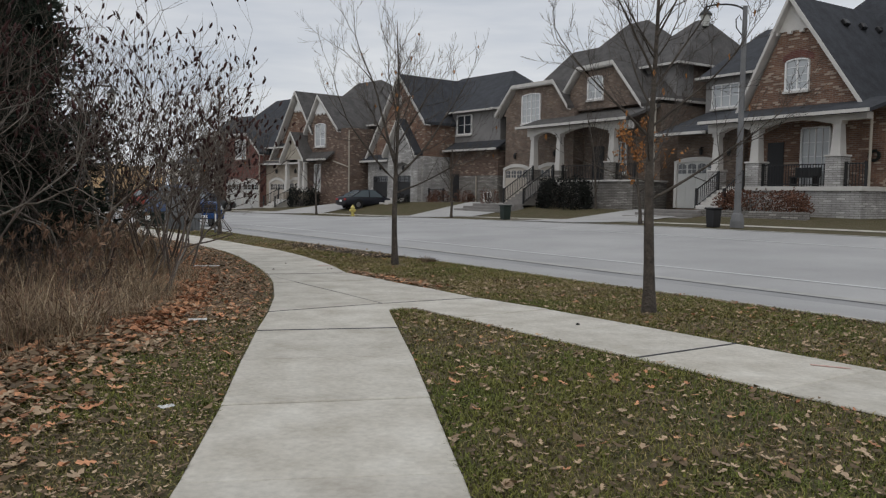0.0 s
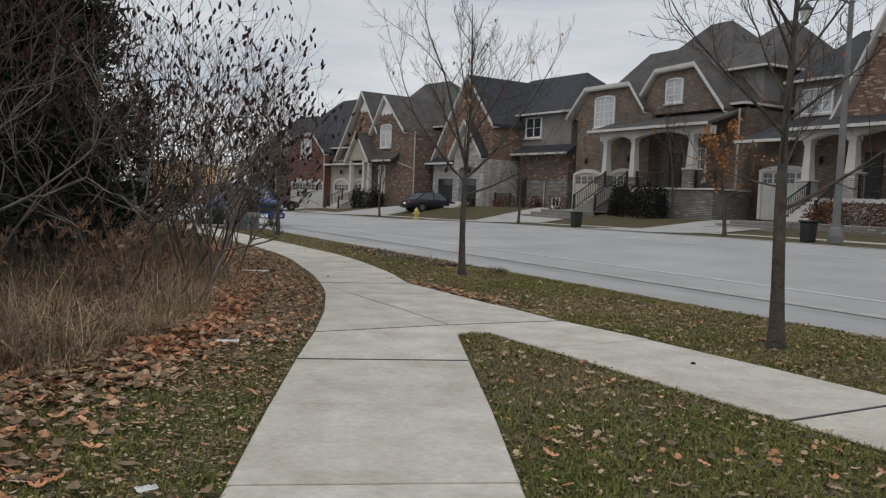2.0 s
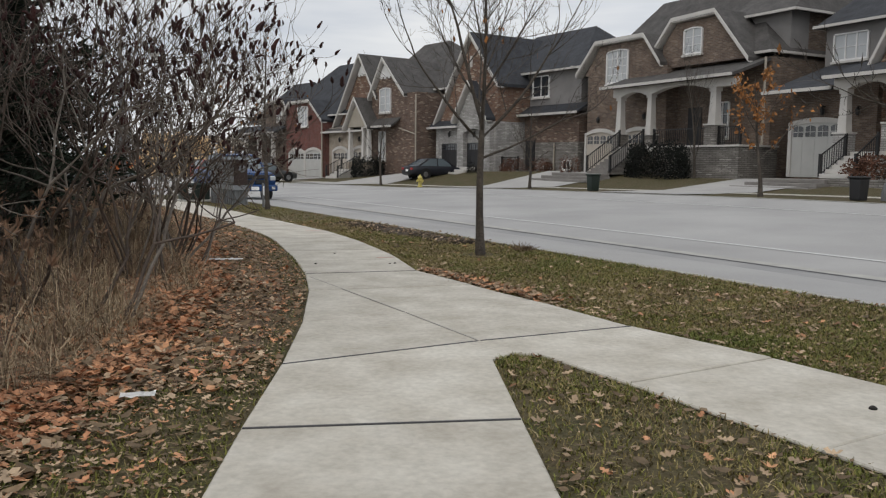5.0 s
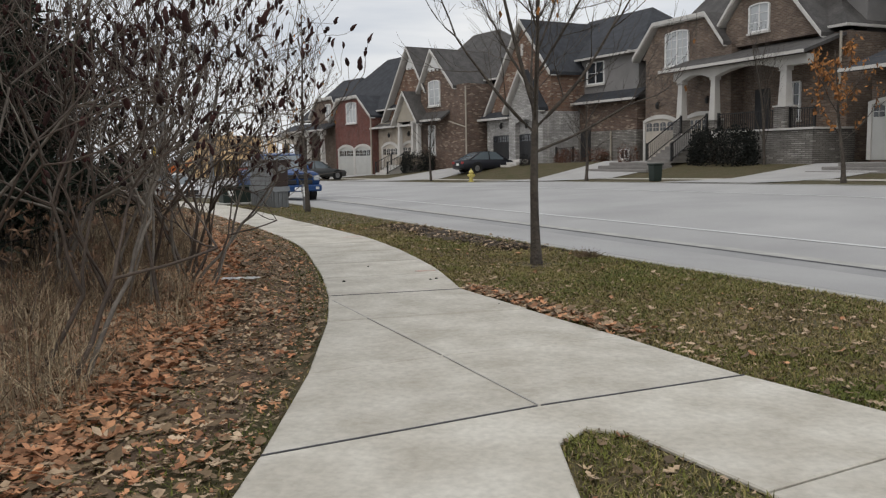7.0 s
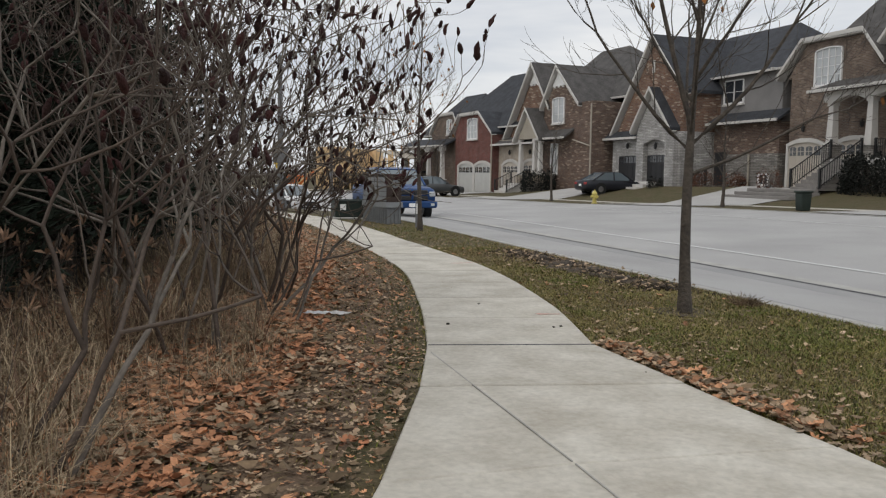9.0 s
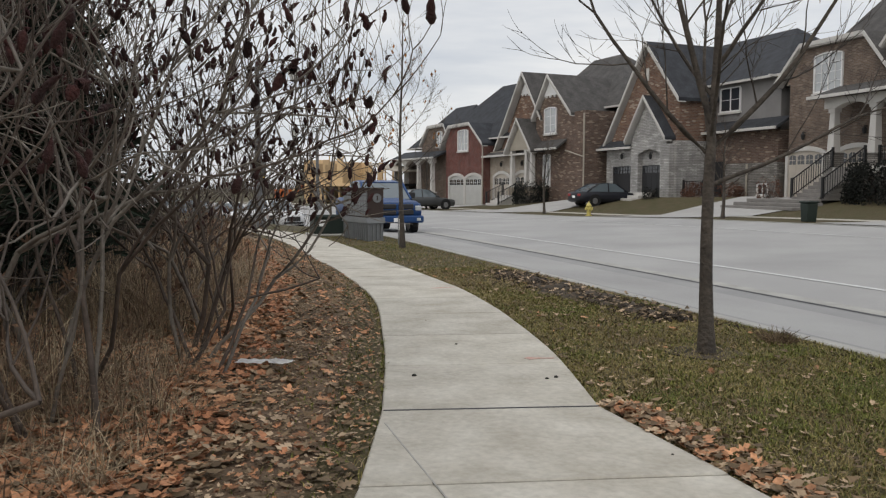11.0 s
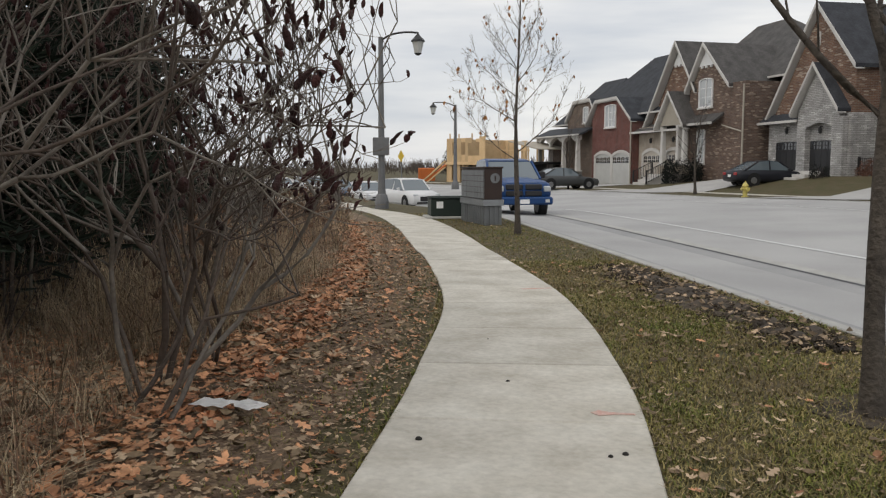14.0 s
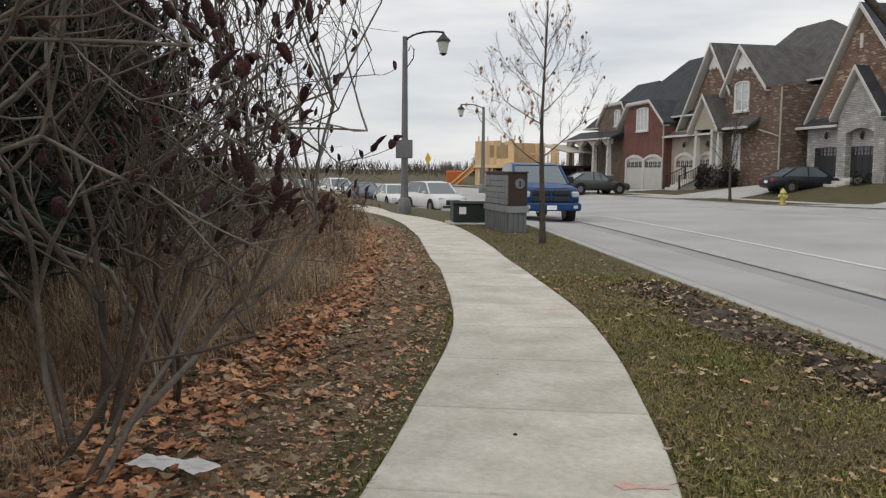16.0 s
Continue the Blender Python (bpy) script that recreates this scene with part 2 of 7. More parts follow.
M = dict(
    concrete=material("concrete", (0.55, 0.522, 0.46), 0.9, 0.22, 2.1, 0.4, fine=22, objvary=0.06, second=(0.40, 0.368, 0.31)),
    kerb=material("kerb_concrete", (0.42, 0.41, 0.38), 0.9, 0.25, 3, 0.3, fine=60),
    asphalt=material("dry_asphalt", (0.385, 0.38, 0.37), 0.9, 0.16, 0.3, 0.4, fine=90, second=(0.30, 0.296, 0.29)),
    asphalt_lane=material("worn_asphalt", (0.315, 0.312, 0.305), 0.9, 0.2, 0.8, 0.3, fine=110, second=(0.255, 0.255, 0.255)),
    paint=material("road_paint", (0.62, 0.62, 0.61), 0.8, 0.2, 9, 0.1, fine=60),
    tar=material("tar_joint", (0.10, 0.10, 0.105), 0.8, 0.3, 5, 0.2),
    mould=material("leaf_mould", (0.20, 0.135, 0.085), 1.0, 0.6, 2.0, 1.0, fine=34, second=(0.12, 0.08, 0.054)),
    soil=material("lawn_soil", (0.062, 0.058, 0.02), 0.95, 0.55, 1.6, 0.8, fine=38, second=(0.095, 0.07, 0.036)),
    grass=material("lawn_grass", (0.098, 0.125, 0.02), 0.85, 0.4, 0.8, 0, second=(0.17, 0.152, 0.04), island=0.6),
    thatch=material("yellowed_lawn_thatch", (0.28, 0.23, 0.09), 0.9, 0.4, 1.1, 0, second=(0.175, 0.13, 0.062), island=0.55),
    dirt=material("dirt_and_joint_shade", (0.085, 0.064, 0.045), 1.0, 0.7, 4, 1.0, fine=22, second=(0.038, 0.03, 0.023)),
    straw=material("dry_grass", (0.45, 0.36, 0.24), 0.9, 0.35, 1.4, 0, second=(0.27, 0.19, 0.115), island=0.55),
    russet=material("russet_dead_weed", (0.21, 0.13, 0.083), 0.9, 0.35, 1.4, 0, second=(0.13, 0.078, 0.052), island=0.5),
    leaf=material("dead_leaf", (0.52, 0.28, 0.15), 0.85, 0.4, 0.9, 0, second=(0.36, 0.15, 0.076), island=0.5),
    leaf_pale=material("pale_dead_leaf", (0.50, 0.37, 0.25), 0.85, 0.3, 0.8, 0, second=(0.30, 0.21, 0.13), island=0.3),
    leaf_dark=material("rotting_leaf", (0.215, 0.145, 0.085), 0.85, 0.4, 0.8, 0, second=(0.12, 0.085, 0.05), island=0.4),
    leaf_orange=material("orange_oak_leaf", (0.36, 0.15, 0.035), 0.8, 0.4, 3, 0, second=(0.22, 0.09, 0.03), island=0.4),
    sumac=material("sumac_bark", (0.12, 0.092, 0.074), 0.9, 0.4, 3, 0.4, fine=30, second=(0.065, 0.051, 0.043)),
    sumac_pale=material("pale_sumac_bark", (0.23, 0.205, 0.175), 0.9, 0.4, 3, 0.4, fine=30, second=(0.11, 0.092, 0.078)),
    twig=material("dark_twig", (0.065, 0.053, 0.046), 0.9, 0.4, 2, 0.2),
    drupe=material("sumac_seed_head", (0.055, 0.018, 0.016), 0.95, 0.5, 8, 0.8, fine=70, second=(0.028, 0.014, 0.013), island=0.4),
    needle=material("pine_needles", (0.036, 0.05, 0.034), 0.85, 0.4, 1.0, 0, second=(0.016, 0.026, 0.017), island=0.4),
    bark=material("maple_bark", (0.105, 0.088, 0.072), 0.95, 0.5, 7, 1.0, fine=30, second=(0.05, 0.042, 0.036)),
    roof_dark=material("charcoal_shingle", (0.046, 0.05, 0.058), 0.9, 0.4, 1.6, 0.6, fine=9, second=(0.026, 0.028, 0.033)),
    roof_grey=material("grey_brown_shingle", (0.098, 0.092, 0.088), 0.9, 0.4, 1.6, 0.6, fine=9, second=(0.055, 0.052, 0.05)),
    trim=material("off_white_trim", (0.58, 0.56, 0.53), 0.6, 0.12, 2, 0.05),
    white=material("white_frame", (0.74, 0.74, 0.73), 0.5, 0.06, 2, 0.03),
    stucco=material("grey_stucco", (0.23, 0.222, 0.218), 0.95, 0.15, 1.5, 0.4, fine=50),
    stucco_beige=material("beige_stucco", (0.40, 0.36, 0.30), 0.95, 0.15, 1.5, 0.4, fine=50),
    garage_beige=material("beige_garage_paint", (0.48, 0.43, 0.37), 0.6, 0.1, 1.5, 0.05),
    garage_grey=material("pale_grey_garage_paint", (0.50, 0.50, 0.48), 0.6, 0.1, 1.5, 0.05),
    garage_dark=material("black_paint_and_shade", (0.022, 0.022, 0.024), 0.5, 0.2, 1.5, 0.05),
    iron=material("black_iron", (0.016, 0.016, 0.017), 0.5, 0.3, 5, 0.1, spec=0.5),
    pole=material("grey_concrete_pole", (0.17, 0.172, 0.175), 0.7, 0.2, 3, 0.2),
    pipe=material("beige_downpipe", (0.40, 0.36, 0.30), 0.6, 0.1, 2, 0.05),
    brick_brown=masonry("brown_brick", (0.125, 0.085, 0.064), (0.18, 0.125, 0.093), (0.20, 0.18, 0.16), 0.24, 0.08, 0.009, patch=(0.30, 0.235, 0.185), patchy=0.5),
    brick_red=masonry("red_brick", (0.13, 0.04, 0.032), (0.175, 0.06, 0.046), (0.18, 0.14, 0.125), 0.24, 0.08, 0.008),
    brick_orange=masonry("rustic_orange_brick", (0.205, 0.108, 0.066), (0.13, 0.066, 0.045), (0.22, 0.19, 0.165), 0.30, 0.09, 0.010, patch=(0.46, 0.37, 0.29), patchy=0.75),
    brick_dark=masonry("dark_mottled_brick", (0.11, 0.066, 0.049), (0.165, 0.105, 0.076), (0.19, 0.16, 0.14), 0.30, 0.09, 0.010, patch=(0.36, 0.28, 0.215), patchy=0.75),
    brick_tan=masonry("tan_brick", (0.42, 0.36, 0.29), (0.36, 0.30, 0.24), (0.46, 0.42, 0.36), 0.26, 0.09, 0.008),
    stone=masonry("grey_ledge_stone", (0.26, 0.245, 0.225), (0.17, 0.157, 0.143), (0.10, 0.092, 0.084), 0.42, 0.095, 0.014, patch=(0.40, 0.38, 0.35), patchy=0.8),
    stone_pale=masonry("pale_ledge_stone", (0.42, 0.41, 0.395), (0.33, 0.32, 0.31), (0.20, 0.19, 0.18), 0.42, 0.10, 0.012, patch=(0.58, 0.57, 0.55), patchy=0.8),
    pane=glass_pane("window_glass_over_blinds", (0.42, 0.44, 0.45)),
    pane_dark=glass_pane("dark_window_glass", (0.03, 0.034, 0.04)),
    # car glass: reflected sky is put into the blue-grey base colour
    windscreen=glass_pane("sky_toned_car_glass", (0.10, 0.125, 0.14), 0.03),
    plywood=material("fresh_plywood", (0.70, 0.50, 0.29), 0.85, 0.25, 0.7, 0.1, second=(0.55, 0.37, 0.20), objvary=0.15),
    hydrant=material("yellow_hydrant_paint", (0.62, 0.52, 0.16), 0.5, 0.2, 8, 0.1),
    metal_box=material("galvanised_grey_metal", (0.22, 0.23, 0.235), 0.5, 0.2, 3, 0.1, metal=0.3),
    brown_box=material("dark_brown_metal", (0.045, 0.026, 0.02), 0.5, 0.2, 3, 0.1),
    green_box=material("dark_green_metal", (0.018, 0.030, 0.024), 0.5, 0.2, 3, 0.1),
    litter=material("white_paper", (0.88, 0.88, 0.87), 0.8, 0.08, 12, 0.1),
    tyre=material("black_tyre", (0.016, 0.016, 0.016), 0.85, 0.2, 6, 0.1),
    rim=material("alloy_rim", (0.32, 0.32, 0.33), 0.35, 0.2, 6, 0.05, metal=0.8),
    red_mark=material("red_marking_paint", (0.52, 0.27, 0.22), 0.9, 0.3, 14, 0.1, second=(0.53, 0.44, 0.385)),
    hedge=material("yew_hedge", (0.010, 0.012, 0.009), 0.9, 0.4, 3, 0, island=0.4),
    shrub_red=material("russet_shrub_leaves", (0.15, 0.07, 0.045), 0.9, 0.4, 3, 0, island=0.4),
    lens=material("frosted_lamp_glass", (0.55, 0.55, 0.52), 0.4, 0.1, 3, 0.05),
    yellow=material("yellow_sign", (0.62, 0.42, 0.03), 0.5, 0.1, 3, 0.05),
    orange=material("orange_machine_paint", (0.55, 0.14, 0.03), 0.5, 0.2, 3, 0.05),
    paver=material("grey_paving_stone", (0.24, 0.225, 0.21), 0.9, 0.25, 2, 0.3, fine=20),
    drive=material("pale_driveway", (0.40, 0.39, 0.375), 0.9, 0.15, 0.8, 0.25, fine=60),
    fruit=material("dark_dropping", (0.02, 0.018, 0.015), 0.9, 0.2, 8, 0.1),
    lamp_red=material("red_tail_lamp", (0.35, 0.02, 0.02), 0.3, 0.1, 3, 0),
    chrome=material("chrome", (0.6, 0.6, 0.6), 0.2, 0.1, 3, 0, metal=1.0),
)


def car_paint(name, color):
    m = material(name, color, 0.42, 0.05, 2, 0.0, spec=0.28)
    m.node_tree.nodes["Principled BSDF"].inputs["Coat Weight"].default_value = 0.08
    return m


# ---- mesh helpers ----
def link(name, bm, mat, parent=None, label="", smooth=False):
    me = bpy.data.meshes.new(name)
    bm.to_mesh(me)
    bm.free()
    if mat:
        me.materials.append(mat)
    if smooth:
        for p in me.polygons:
            p.use_smooth = True
    ob = new(name, me)
    if parent:
        ob.parent = parent
    if label:
        ob["label"] = label
    return ob


def part(name, bm, mat, parent=None, label="", smooth=False):
    return link(name, bm, mat, parent, label, smooth)


def raw(name, verts, faces, mat, parent=None, smooth=False):
    me = bpy.data.meshes.new(name)
    me.from_pydata(verts, [], faces)
    me.materials.append(mat)
    if smooth:
        me.polygons.foreach_set("use_smooth", [True] * len(me.polygons))
    ob = new(name, me)
    if parent:
        ob.parent = parent
    return ob


def thing(name, m, label, category, group=""):
    ob = new(name)
    ob.empty_display_size = 0.2
    ob.matrix_world = m
    return tagged(ob, label, category, group)


def box(x0, x1, y0, y1, z0, z1, bm=None, bevel=0.0):
    bm = bm or bmesh.new()
    vs = [bm.verts.new(c) for c in ((x0, y0, z0), (x1, y0, z0), (x1, y1, z0), (x0, y1, z0), (x0, y0, z1), (x1, y0, z1), (x1, y1, z1), (x0, y1, z1))]
    fs = [bm.faces.new([vs[i] for i in f]) for f in ((3, 2, 1, 0), (4, 5, 6, 7), (0, 1, 5, 4), (1, 2, 6, 5), (2, 3, 7, 6), (3, 0, 4, 7))]
    if bevel:
        es = list({e for f in fs for e in f.edges})
        bmesh.ops.bevel(bm, geom=es, offset=bevel, segments=1, affect="EDGES")
    return bm


def prism(pts, y0, y1, bm=None):
    """The outline pts (x, z) pushed from y0 to y1."""
    bm = bm or bmesh.new()
    a = [bm.verts.new((x, y0, z)) for x, z in pts]
    b = [bm.verts.new((x, y1, z)) for x, z in pts]
    k = len(pts)
    bm.faces.new(a)
    bm.faces.new(b[::-1])
    for i in range(k):
        j = (i + 1) % k
        bm.faces.new((a[j], a[i], b[i], b[j]))
    bmesh.ops.recalc_face_normals(bm, faces=bm.faces[:])
    return bm


def plate(pts, z0, z1, bm=None):
    """The outline pts (x, y) raised from z0 to z1."""
    bm = bm or bmesh.new()
    a = [bm.verts.new((x, y, z0)) for x, y in pts]
    b = [bm.verts.new((x, y, z1)) for x, y in pts]
    k = len(pts)
    bm.faces.new(a[::-1])
    bm.faces.new(b)
    for i in range(k):
        j = (i + 1) % k
        bm.faces.new((a[i], a[j], b[j], b[i]))
    bmesh.ops.recalc_face_normals(bm, faces=bm.faces[:])
    return bm


def lathe(profile, sides=12, cx=0, cy=0, bm=None):
    """Rings (radius, z) turned about an upright axis."""
    bm = bm or bmesh.new()
    rings = []
    for r, z in profile:
        rings.append([bm.verts.new((cx + r * math.cos(i * math.tau / sides), cy + r * math.sin(i * math.tau / sides), z)) for i in range(sides)])
    for a, b in zip(rings, rings[1:]):
        for i in range(sides):
            j = (i + 1) % sides
            bm.faces.new((a[i], a[j], b[j], b[i]))
    bm.faces.new(rings[0][::-1])
    bm.faces.new(rings[-1])
    return bm


def tube(pts, radii, sides=6, bm=None):
    """A round bar along pts."""
    bm = bm or bmesh.new()
    rings = []
    for i, p in enumerate(pts):
        p = Vector(p)
        d = (Vector(pts[min(i + 1, len(pts) - 1)]) - Vector(pts[max(i - 1, 0)])).normalized()
        a = d.orthogonal().normalized()
        b = d.cross(a)
        r = radii[i] if isinstance(radii, (list, tuple)) else radii
        rings.append([bm.verts.new(p + (a * math.cos(k * math.tau / sides) + b * math.sin(k * math.tau / sides)) * r) for k in range(sides)])
    for a, b in zip(rings, rings[1:]):
        for i in range(sides):
            j = (i + 1) % sides
            bm.faces.new((a[i], a[j], b[j], b[i]))
    bm.faces.new(rings[0][::-1])
    bm.faces.new(rings[-1])
    bmesh.ops.recalc_face_normals(bm, faces=bm.faces[:])
    return bm


# ---- the lie of the land: e runs along the street, m across it ----
ALONG, ACROSS = Vector((-0.565, 0.825)), Vector((0.825, 0.565))
KERB_NEAR, KERB_FAR = 10.3, 24.5


def bend(e):
    if e < 30:
        return 0.0
    if e < 85:
        return -((e - 30) ** 2) / 240
    return -(55 ** 2) / 240 - (e - 85) * 55 / 120


def street(e, m):
    p = ALONG * e + ACROSS * (m + bend(e))
    return p.x, p.y


def lerp(x, pts):
    if x <= pts[0][0]:
        return pts[0][1]
    for (a, p), (b, q) in zip(pts, pts[1:]):
        if x <= b:
            return p + (q - p) * (x - a) / (b - a)
    return pts[-1][1]


def verge_z(e):
    return lerp(e, [(0, 0.5), (20, 0.46), (31, 0.34), (38, 0.26), (47, 0.06), (60, 0.0), (80, -0.05)])


def yard_z(e):
    return lerp(e, [(0, 0.75), (18, 0.8), (29, 0.9), (34, 0.9), (44, 1.1), (52, 1.0), (57, 0.9), (60, 0.7), (66, 0.3), (74, 0.05), (90, 0.05)])


def land_z(e, m):
    return plain_z(e, m) - dip(e, m)


def dip(e, m):
    """The road falls away beyond the bend on its near side."""
    return min(0.75, max(0.0, (e - 39) * 0.045)) * min(1.0, max(0.0, (m - 8) / 2)) * min(1.0, max(0.0, (20 - m) / 7))


def plain_z(e, m):
    if m <= KERB_NEAR + 0.15:
        return 0.0
    if m < KERB_FAR - 0.15:
        return -0.14 + verge_z(e) * (m - KERB_NEAR) / (KERB_FAR - KERB_NEAR)
    if m < 27.2:
        return verge_z(e)
    if m < 28.7:
        return verge_z(e) + 0.03
    if m < 33.5:
        k = (m - 28.7) / 4.8
        return (verge_z(e) + 0.03) * (1 - k) + yard_z(e) * k
    return yard_z(e)


def patch(name, e0, e1, m0, m1, dz, mat, step=1.5, msteps=4, m_at=None):
    """A strip that follows the land, dz above it."""
    ne = max(1, round((e1 - e0) / step))
    vs, fs = [], []
    for i in range(ne + 1):
        e = e0 + (e1 - e0) * i / ne
        for j in range(msteps + 1):
            m = m0 + (m1 - m0) * j / msteps
            vs.append((*street(e, m), land_z(e, m) + dz))
    k = msteps + 1
    for i in range(ne):
        for j in range(msteps):
            fs.append((i * k + j, i * k + j + 1, (i + 1) * k + j + 1, (i + 1) * k + j))
    return raw(name, vs, fs, mat)


def make_ground():
    es = [-500, -200, -80, -40] + [-20 + 2 * i for i in range(61)] + [110, 130, 160, 220, 400, 900]
    ms = [-900, -400, -150, -60, -30, -15, -8, -4, -2, 0, 1.5, 3, 4.5, 6, 7.5, 9, 10.25, 10.3, 24.58, 24.62, 25.8, 27.2, 28.7, 30, 31.5, 33.5, 36, 45, 70, 150, 400, 900]
    vs, fs = [], []
    for e in es:
        for m in ms:
            z = land_z(e, m)
            if KERB_NEAR - 0.01 < m < KERB_FAR + 0.1:
                z = -0.3 - dip(e, m)
            if abs(m) > 60 or abs(e) > 120:
                z -= 0.1
            vs.append((*street(e, m), z))
    k = len(ms)
    for i in range(len(es) - 1):
        for j in range(k - 1):
            fs.append((i * k + j, i * k + j + 1, (i + 1) * k + j + 1, (i + 1) * k + j))
    g = raw("ground", vs, fs, M["soil"])
    tagged(g, "damp late-autumn ground of patchy lawn and soil", "ground", kind="structure")


make_ground()
tagged(patch("road", -60, 140, KERB_NEAR + 0.13, KERB_FAR - 0.13, 0, M["asphalt"], 2, 8), "wide dry pale-grey asphalt residential road", "road", kind="structure")
tagged(patch("parking_lane", -60, 90, KERB_NEAR + 0.14, 12.5, 0.006, M["asphalt_lane"], 2, 2), "darker worn asphalt lane along the kerb", "road", kind="structure")
tagged(patch("lane_joint", -60, 90, 12.5, 12.58, 0.010, M["tar"], 2, 1), "dark tarred joint along the road", "road joint", kind="structure")
tagged(patch("lane_gutter", -60, 90, 12.6, 12.86, 0.008, M["kerb"], 2, 1), "pale strip beside the tarred joint", "road joint", kind="structure")
tagged(patch("lane_line", -60, 90, 14.3, 14.42, 0.008, M["paint"], 2, 1), "faded white painted lane line", "road marking", kind="structure")
tagged(patch("lane_line_far", -60, 90, 22.2, 22.32, 0.008, M["paint"], 2, 1), "faded white painted lane line", "road marking", kind="structure")


def make_kerb(name, m0, m1, top):
    bm = bmesh.new()
    prev = None
    e = -60
    while e <= 120:
        ring = []
        for m, z in ((m0, top(e) - 0.3), (m0, top(e)), (m0 + 0.02, top(e) + 0.012), (m1 - 0.03, top(e) + 0.012), (m1, top(e) - 0.02), (m1, top(e) - 0.4)):
            ring.append(bm.verts.new((*street(e, m), z)))
        if prev:
            for a in range(5):
                bm.faces.new((prev[a], prev[a + 1], ring[a + 1], ring[a]))
        prev = ring
        e += 1.5
    bmesh.ops.recalc_face_normals(bm, faces=bm.faces[:])
    tagged(link(name, bm, M["kerb"]), "worn grey concrete street kerb", "kerb", kind="structure")


make_kerb("kerb_near", KERB_NEAR - 0.02, KERB_NEAR + 0.15, lambda e: -dip(e, KERB_NEAR))
make_kerb("kerb_far", KERB_FAR + 0.12, KERB_FAR - 0.14, lambda e: verge_z(e))
tagged(patch("far_pavement", -60, 100, 27.2, 28.7, 0.02, M["concrete"], 1.5, 1), "pale concrete pavement in front of the houses", "pavement", kind="structure")
for k, (e0, e1) in enumerate(((25.2, 30.2), (38.2, 44.6), (54.5, 60.5), (67.5, 72.5), (73.5, 80.5))):
    tagged(patch("driveway_%d" % (k + 1), e0, e1, 24.7, 34.6, 0.035, M["drive"], 1, 10), "pale dry driveway running up to a garage", "driveway", kind="structure")

# the footpath: approach, the branch along the road, and the way ahead
LEFT = [(-0.02, -4.0), (-0.25, 1.15), (-0.45, 2.7), (-0.68, 4.25), (-0.95, 5.8), (-1.2, 7.35)]
RIGHT = [(1.5, -3.7), (1.22, 1.4), (1.02, 2.95), (0.79, 4.6), (0.57, 6.15), (0.32, 7.72)]
AHEAD_L = [(-2.5, 13.45), (-3.1, 15.05), (-3.62, 16.3), (-4.42, 18.15), (-5.27, 19.7), (-7.05, 22.5), (-8.1, 23.95), (-10.4, 27.3), (-11.7, 29.05), (-13.6, 31.5), (-15.5, 33.6), (-17.65, 35.5), (-22.0, 38.6), (-32.0, 44.0), (-46.0, 50.0)]
AHEAD_R = [(-1.1, 14.02), (-1.68, 15.7), (-2.24, 17.0), (-2.95, 18.5), (-4.02, 20.4), (-5.78, 23.0), (-6.75, 24.4), (-8.7, 27.3), (-10.5, 29.8), (-12.3, 32.0), (-14.4, 34.0), (-16.5, 35.6), (-21.0, 39.9), (-31.3, 45.4), (-45.4, 51.4)]
BRANCH_IN = [(1.0, 8.6), (1.83, 7.42), (2.66, 6.25), (3.5, 5.03), (4.35, 3.85), (5.2, 2.65), (7.8, -1.1), (13.5, -9.4)]
BRANCH_OUT = [(2.2, 9.5), (3.05, 8.33), (3.9, 7.13), (4.75, 5.95), (5.6, 4.75), (6.45, 3.55), (9.05, -0.2), (14.7, -8.5)]


def along(pts, count):
    """count + 1 points at even steps along a line."""
    lens = [0.0]
    for (a, b), (c, d) in zip(pts, pts[1:]):
        lens.append(lens[-1] + math.hypot(c - a, d - b))
    out = []
    for i in range(count + 1):
        s = lens[-1] * i / count
        k = 0
        while k < len(lens) - 2 and lens[k + 1] < s:
            k += 1
        f = (s - lens[k]) / (lens[k + 1] - lens[k])
        out.append((pts[k][0] + (pts[k + 1][0] - pts[k][0]) * f, pts[k][1] + (pts[k + 1][1] - pts[k][1]) * f))
    return out


def smooth_line(pts, n=6):
    """A smooth line through pts."""
    out = []
    for i in range(len(pts) - 1):
        p0, p1, p2, p3 = (Vector(pts[max(0, min(len(pts) - 1, i + d))]) for d in (-1, 0, 1, 2))
        for k in range(n):
            t = k / n
            q = 0.5 * (2 * p1 + (p2 - p0) * t + (2 * p0 - 5 * p1 + 4 * p2 - p3) * t * t + (3 * p1 - p0 - 3 * p2 + p3) * t ** 3)
            out.append((q.x, q.y))
    return out + [tuple(pts[-1])]


WALK_POLYS = []
AL, AR = smooth_line(AHEAD_L), smooth_line(AHEAD_R)
for a, b, c, d in zip(LEFT, RIGHT, LEFT[1:], RIGHT[1:]):
    WALK_POLYS.append([a, b, d, c])
WALK_POLYS.append([LEFT[-1], RIGHT[-1], (0.10, 9.12), (0.24, 9.36), (0.46, 9.30), BRANCH_IN[0], BRANCH_OUT[0], (1.29, 10.56), (-0.04, 9.74), (-1.4, 8.75)])
for a, b, c, d in zip(BRANCH_IN, BRANCH_OUT, BRANCH_IN[1:], BRANCH_OUT[1:]):
    WALK_POLYS.append([a, c, d, b])
WALK_POLYS.append([(-1.4, 8.75), (-0.04, 9.74), (1.29, 10.56), (0.55, 11.7), (-0.82, 10.92), (-1.68, 10.33)])
WALK_POLYS.append([(-1.68, 10.33), (-0.82, 10.92), (0.55, 11.7), (0.07, 12.34), (-0.3, 12.88), (-2.1, 12.12)])
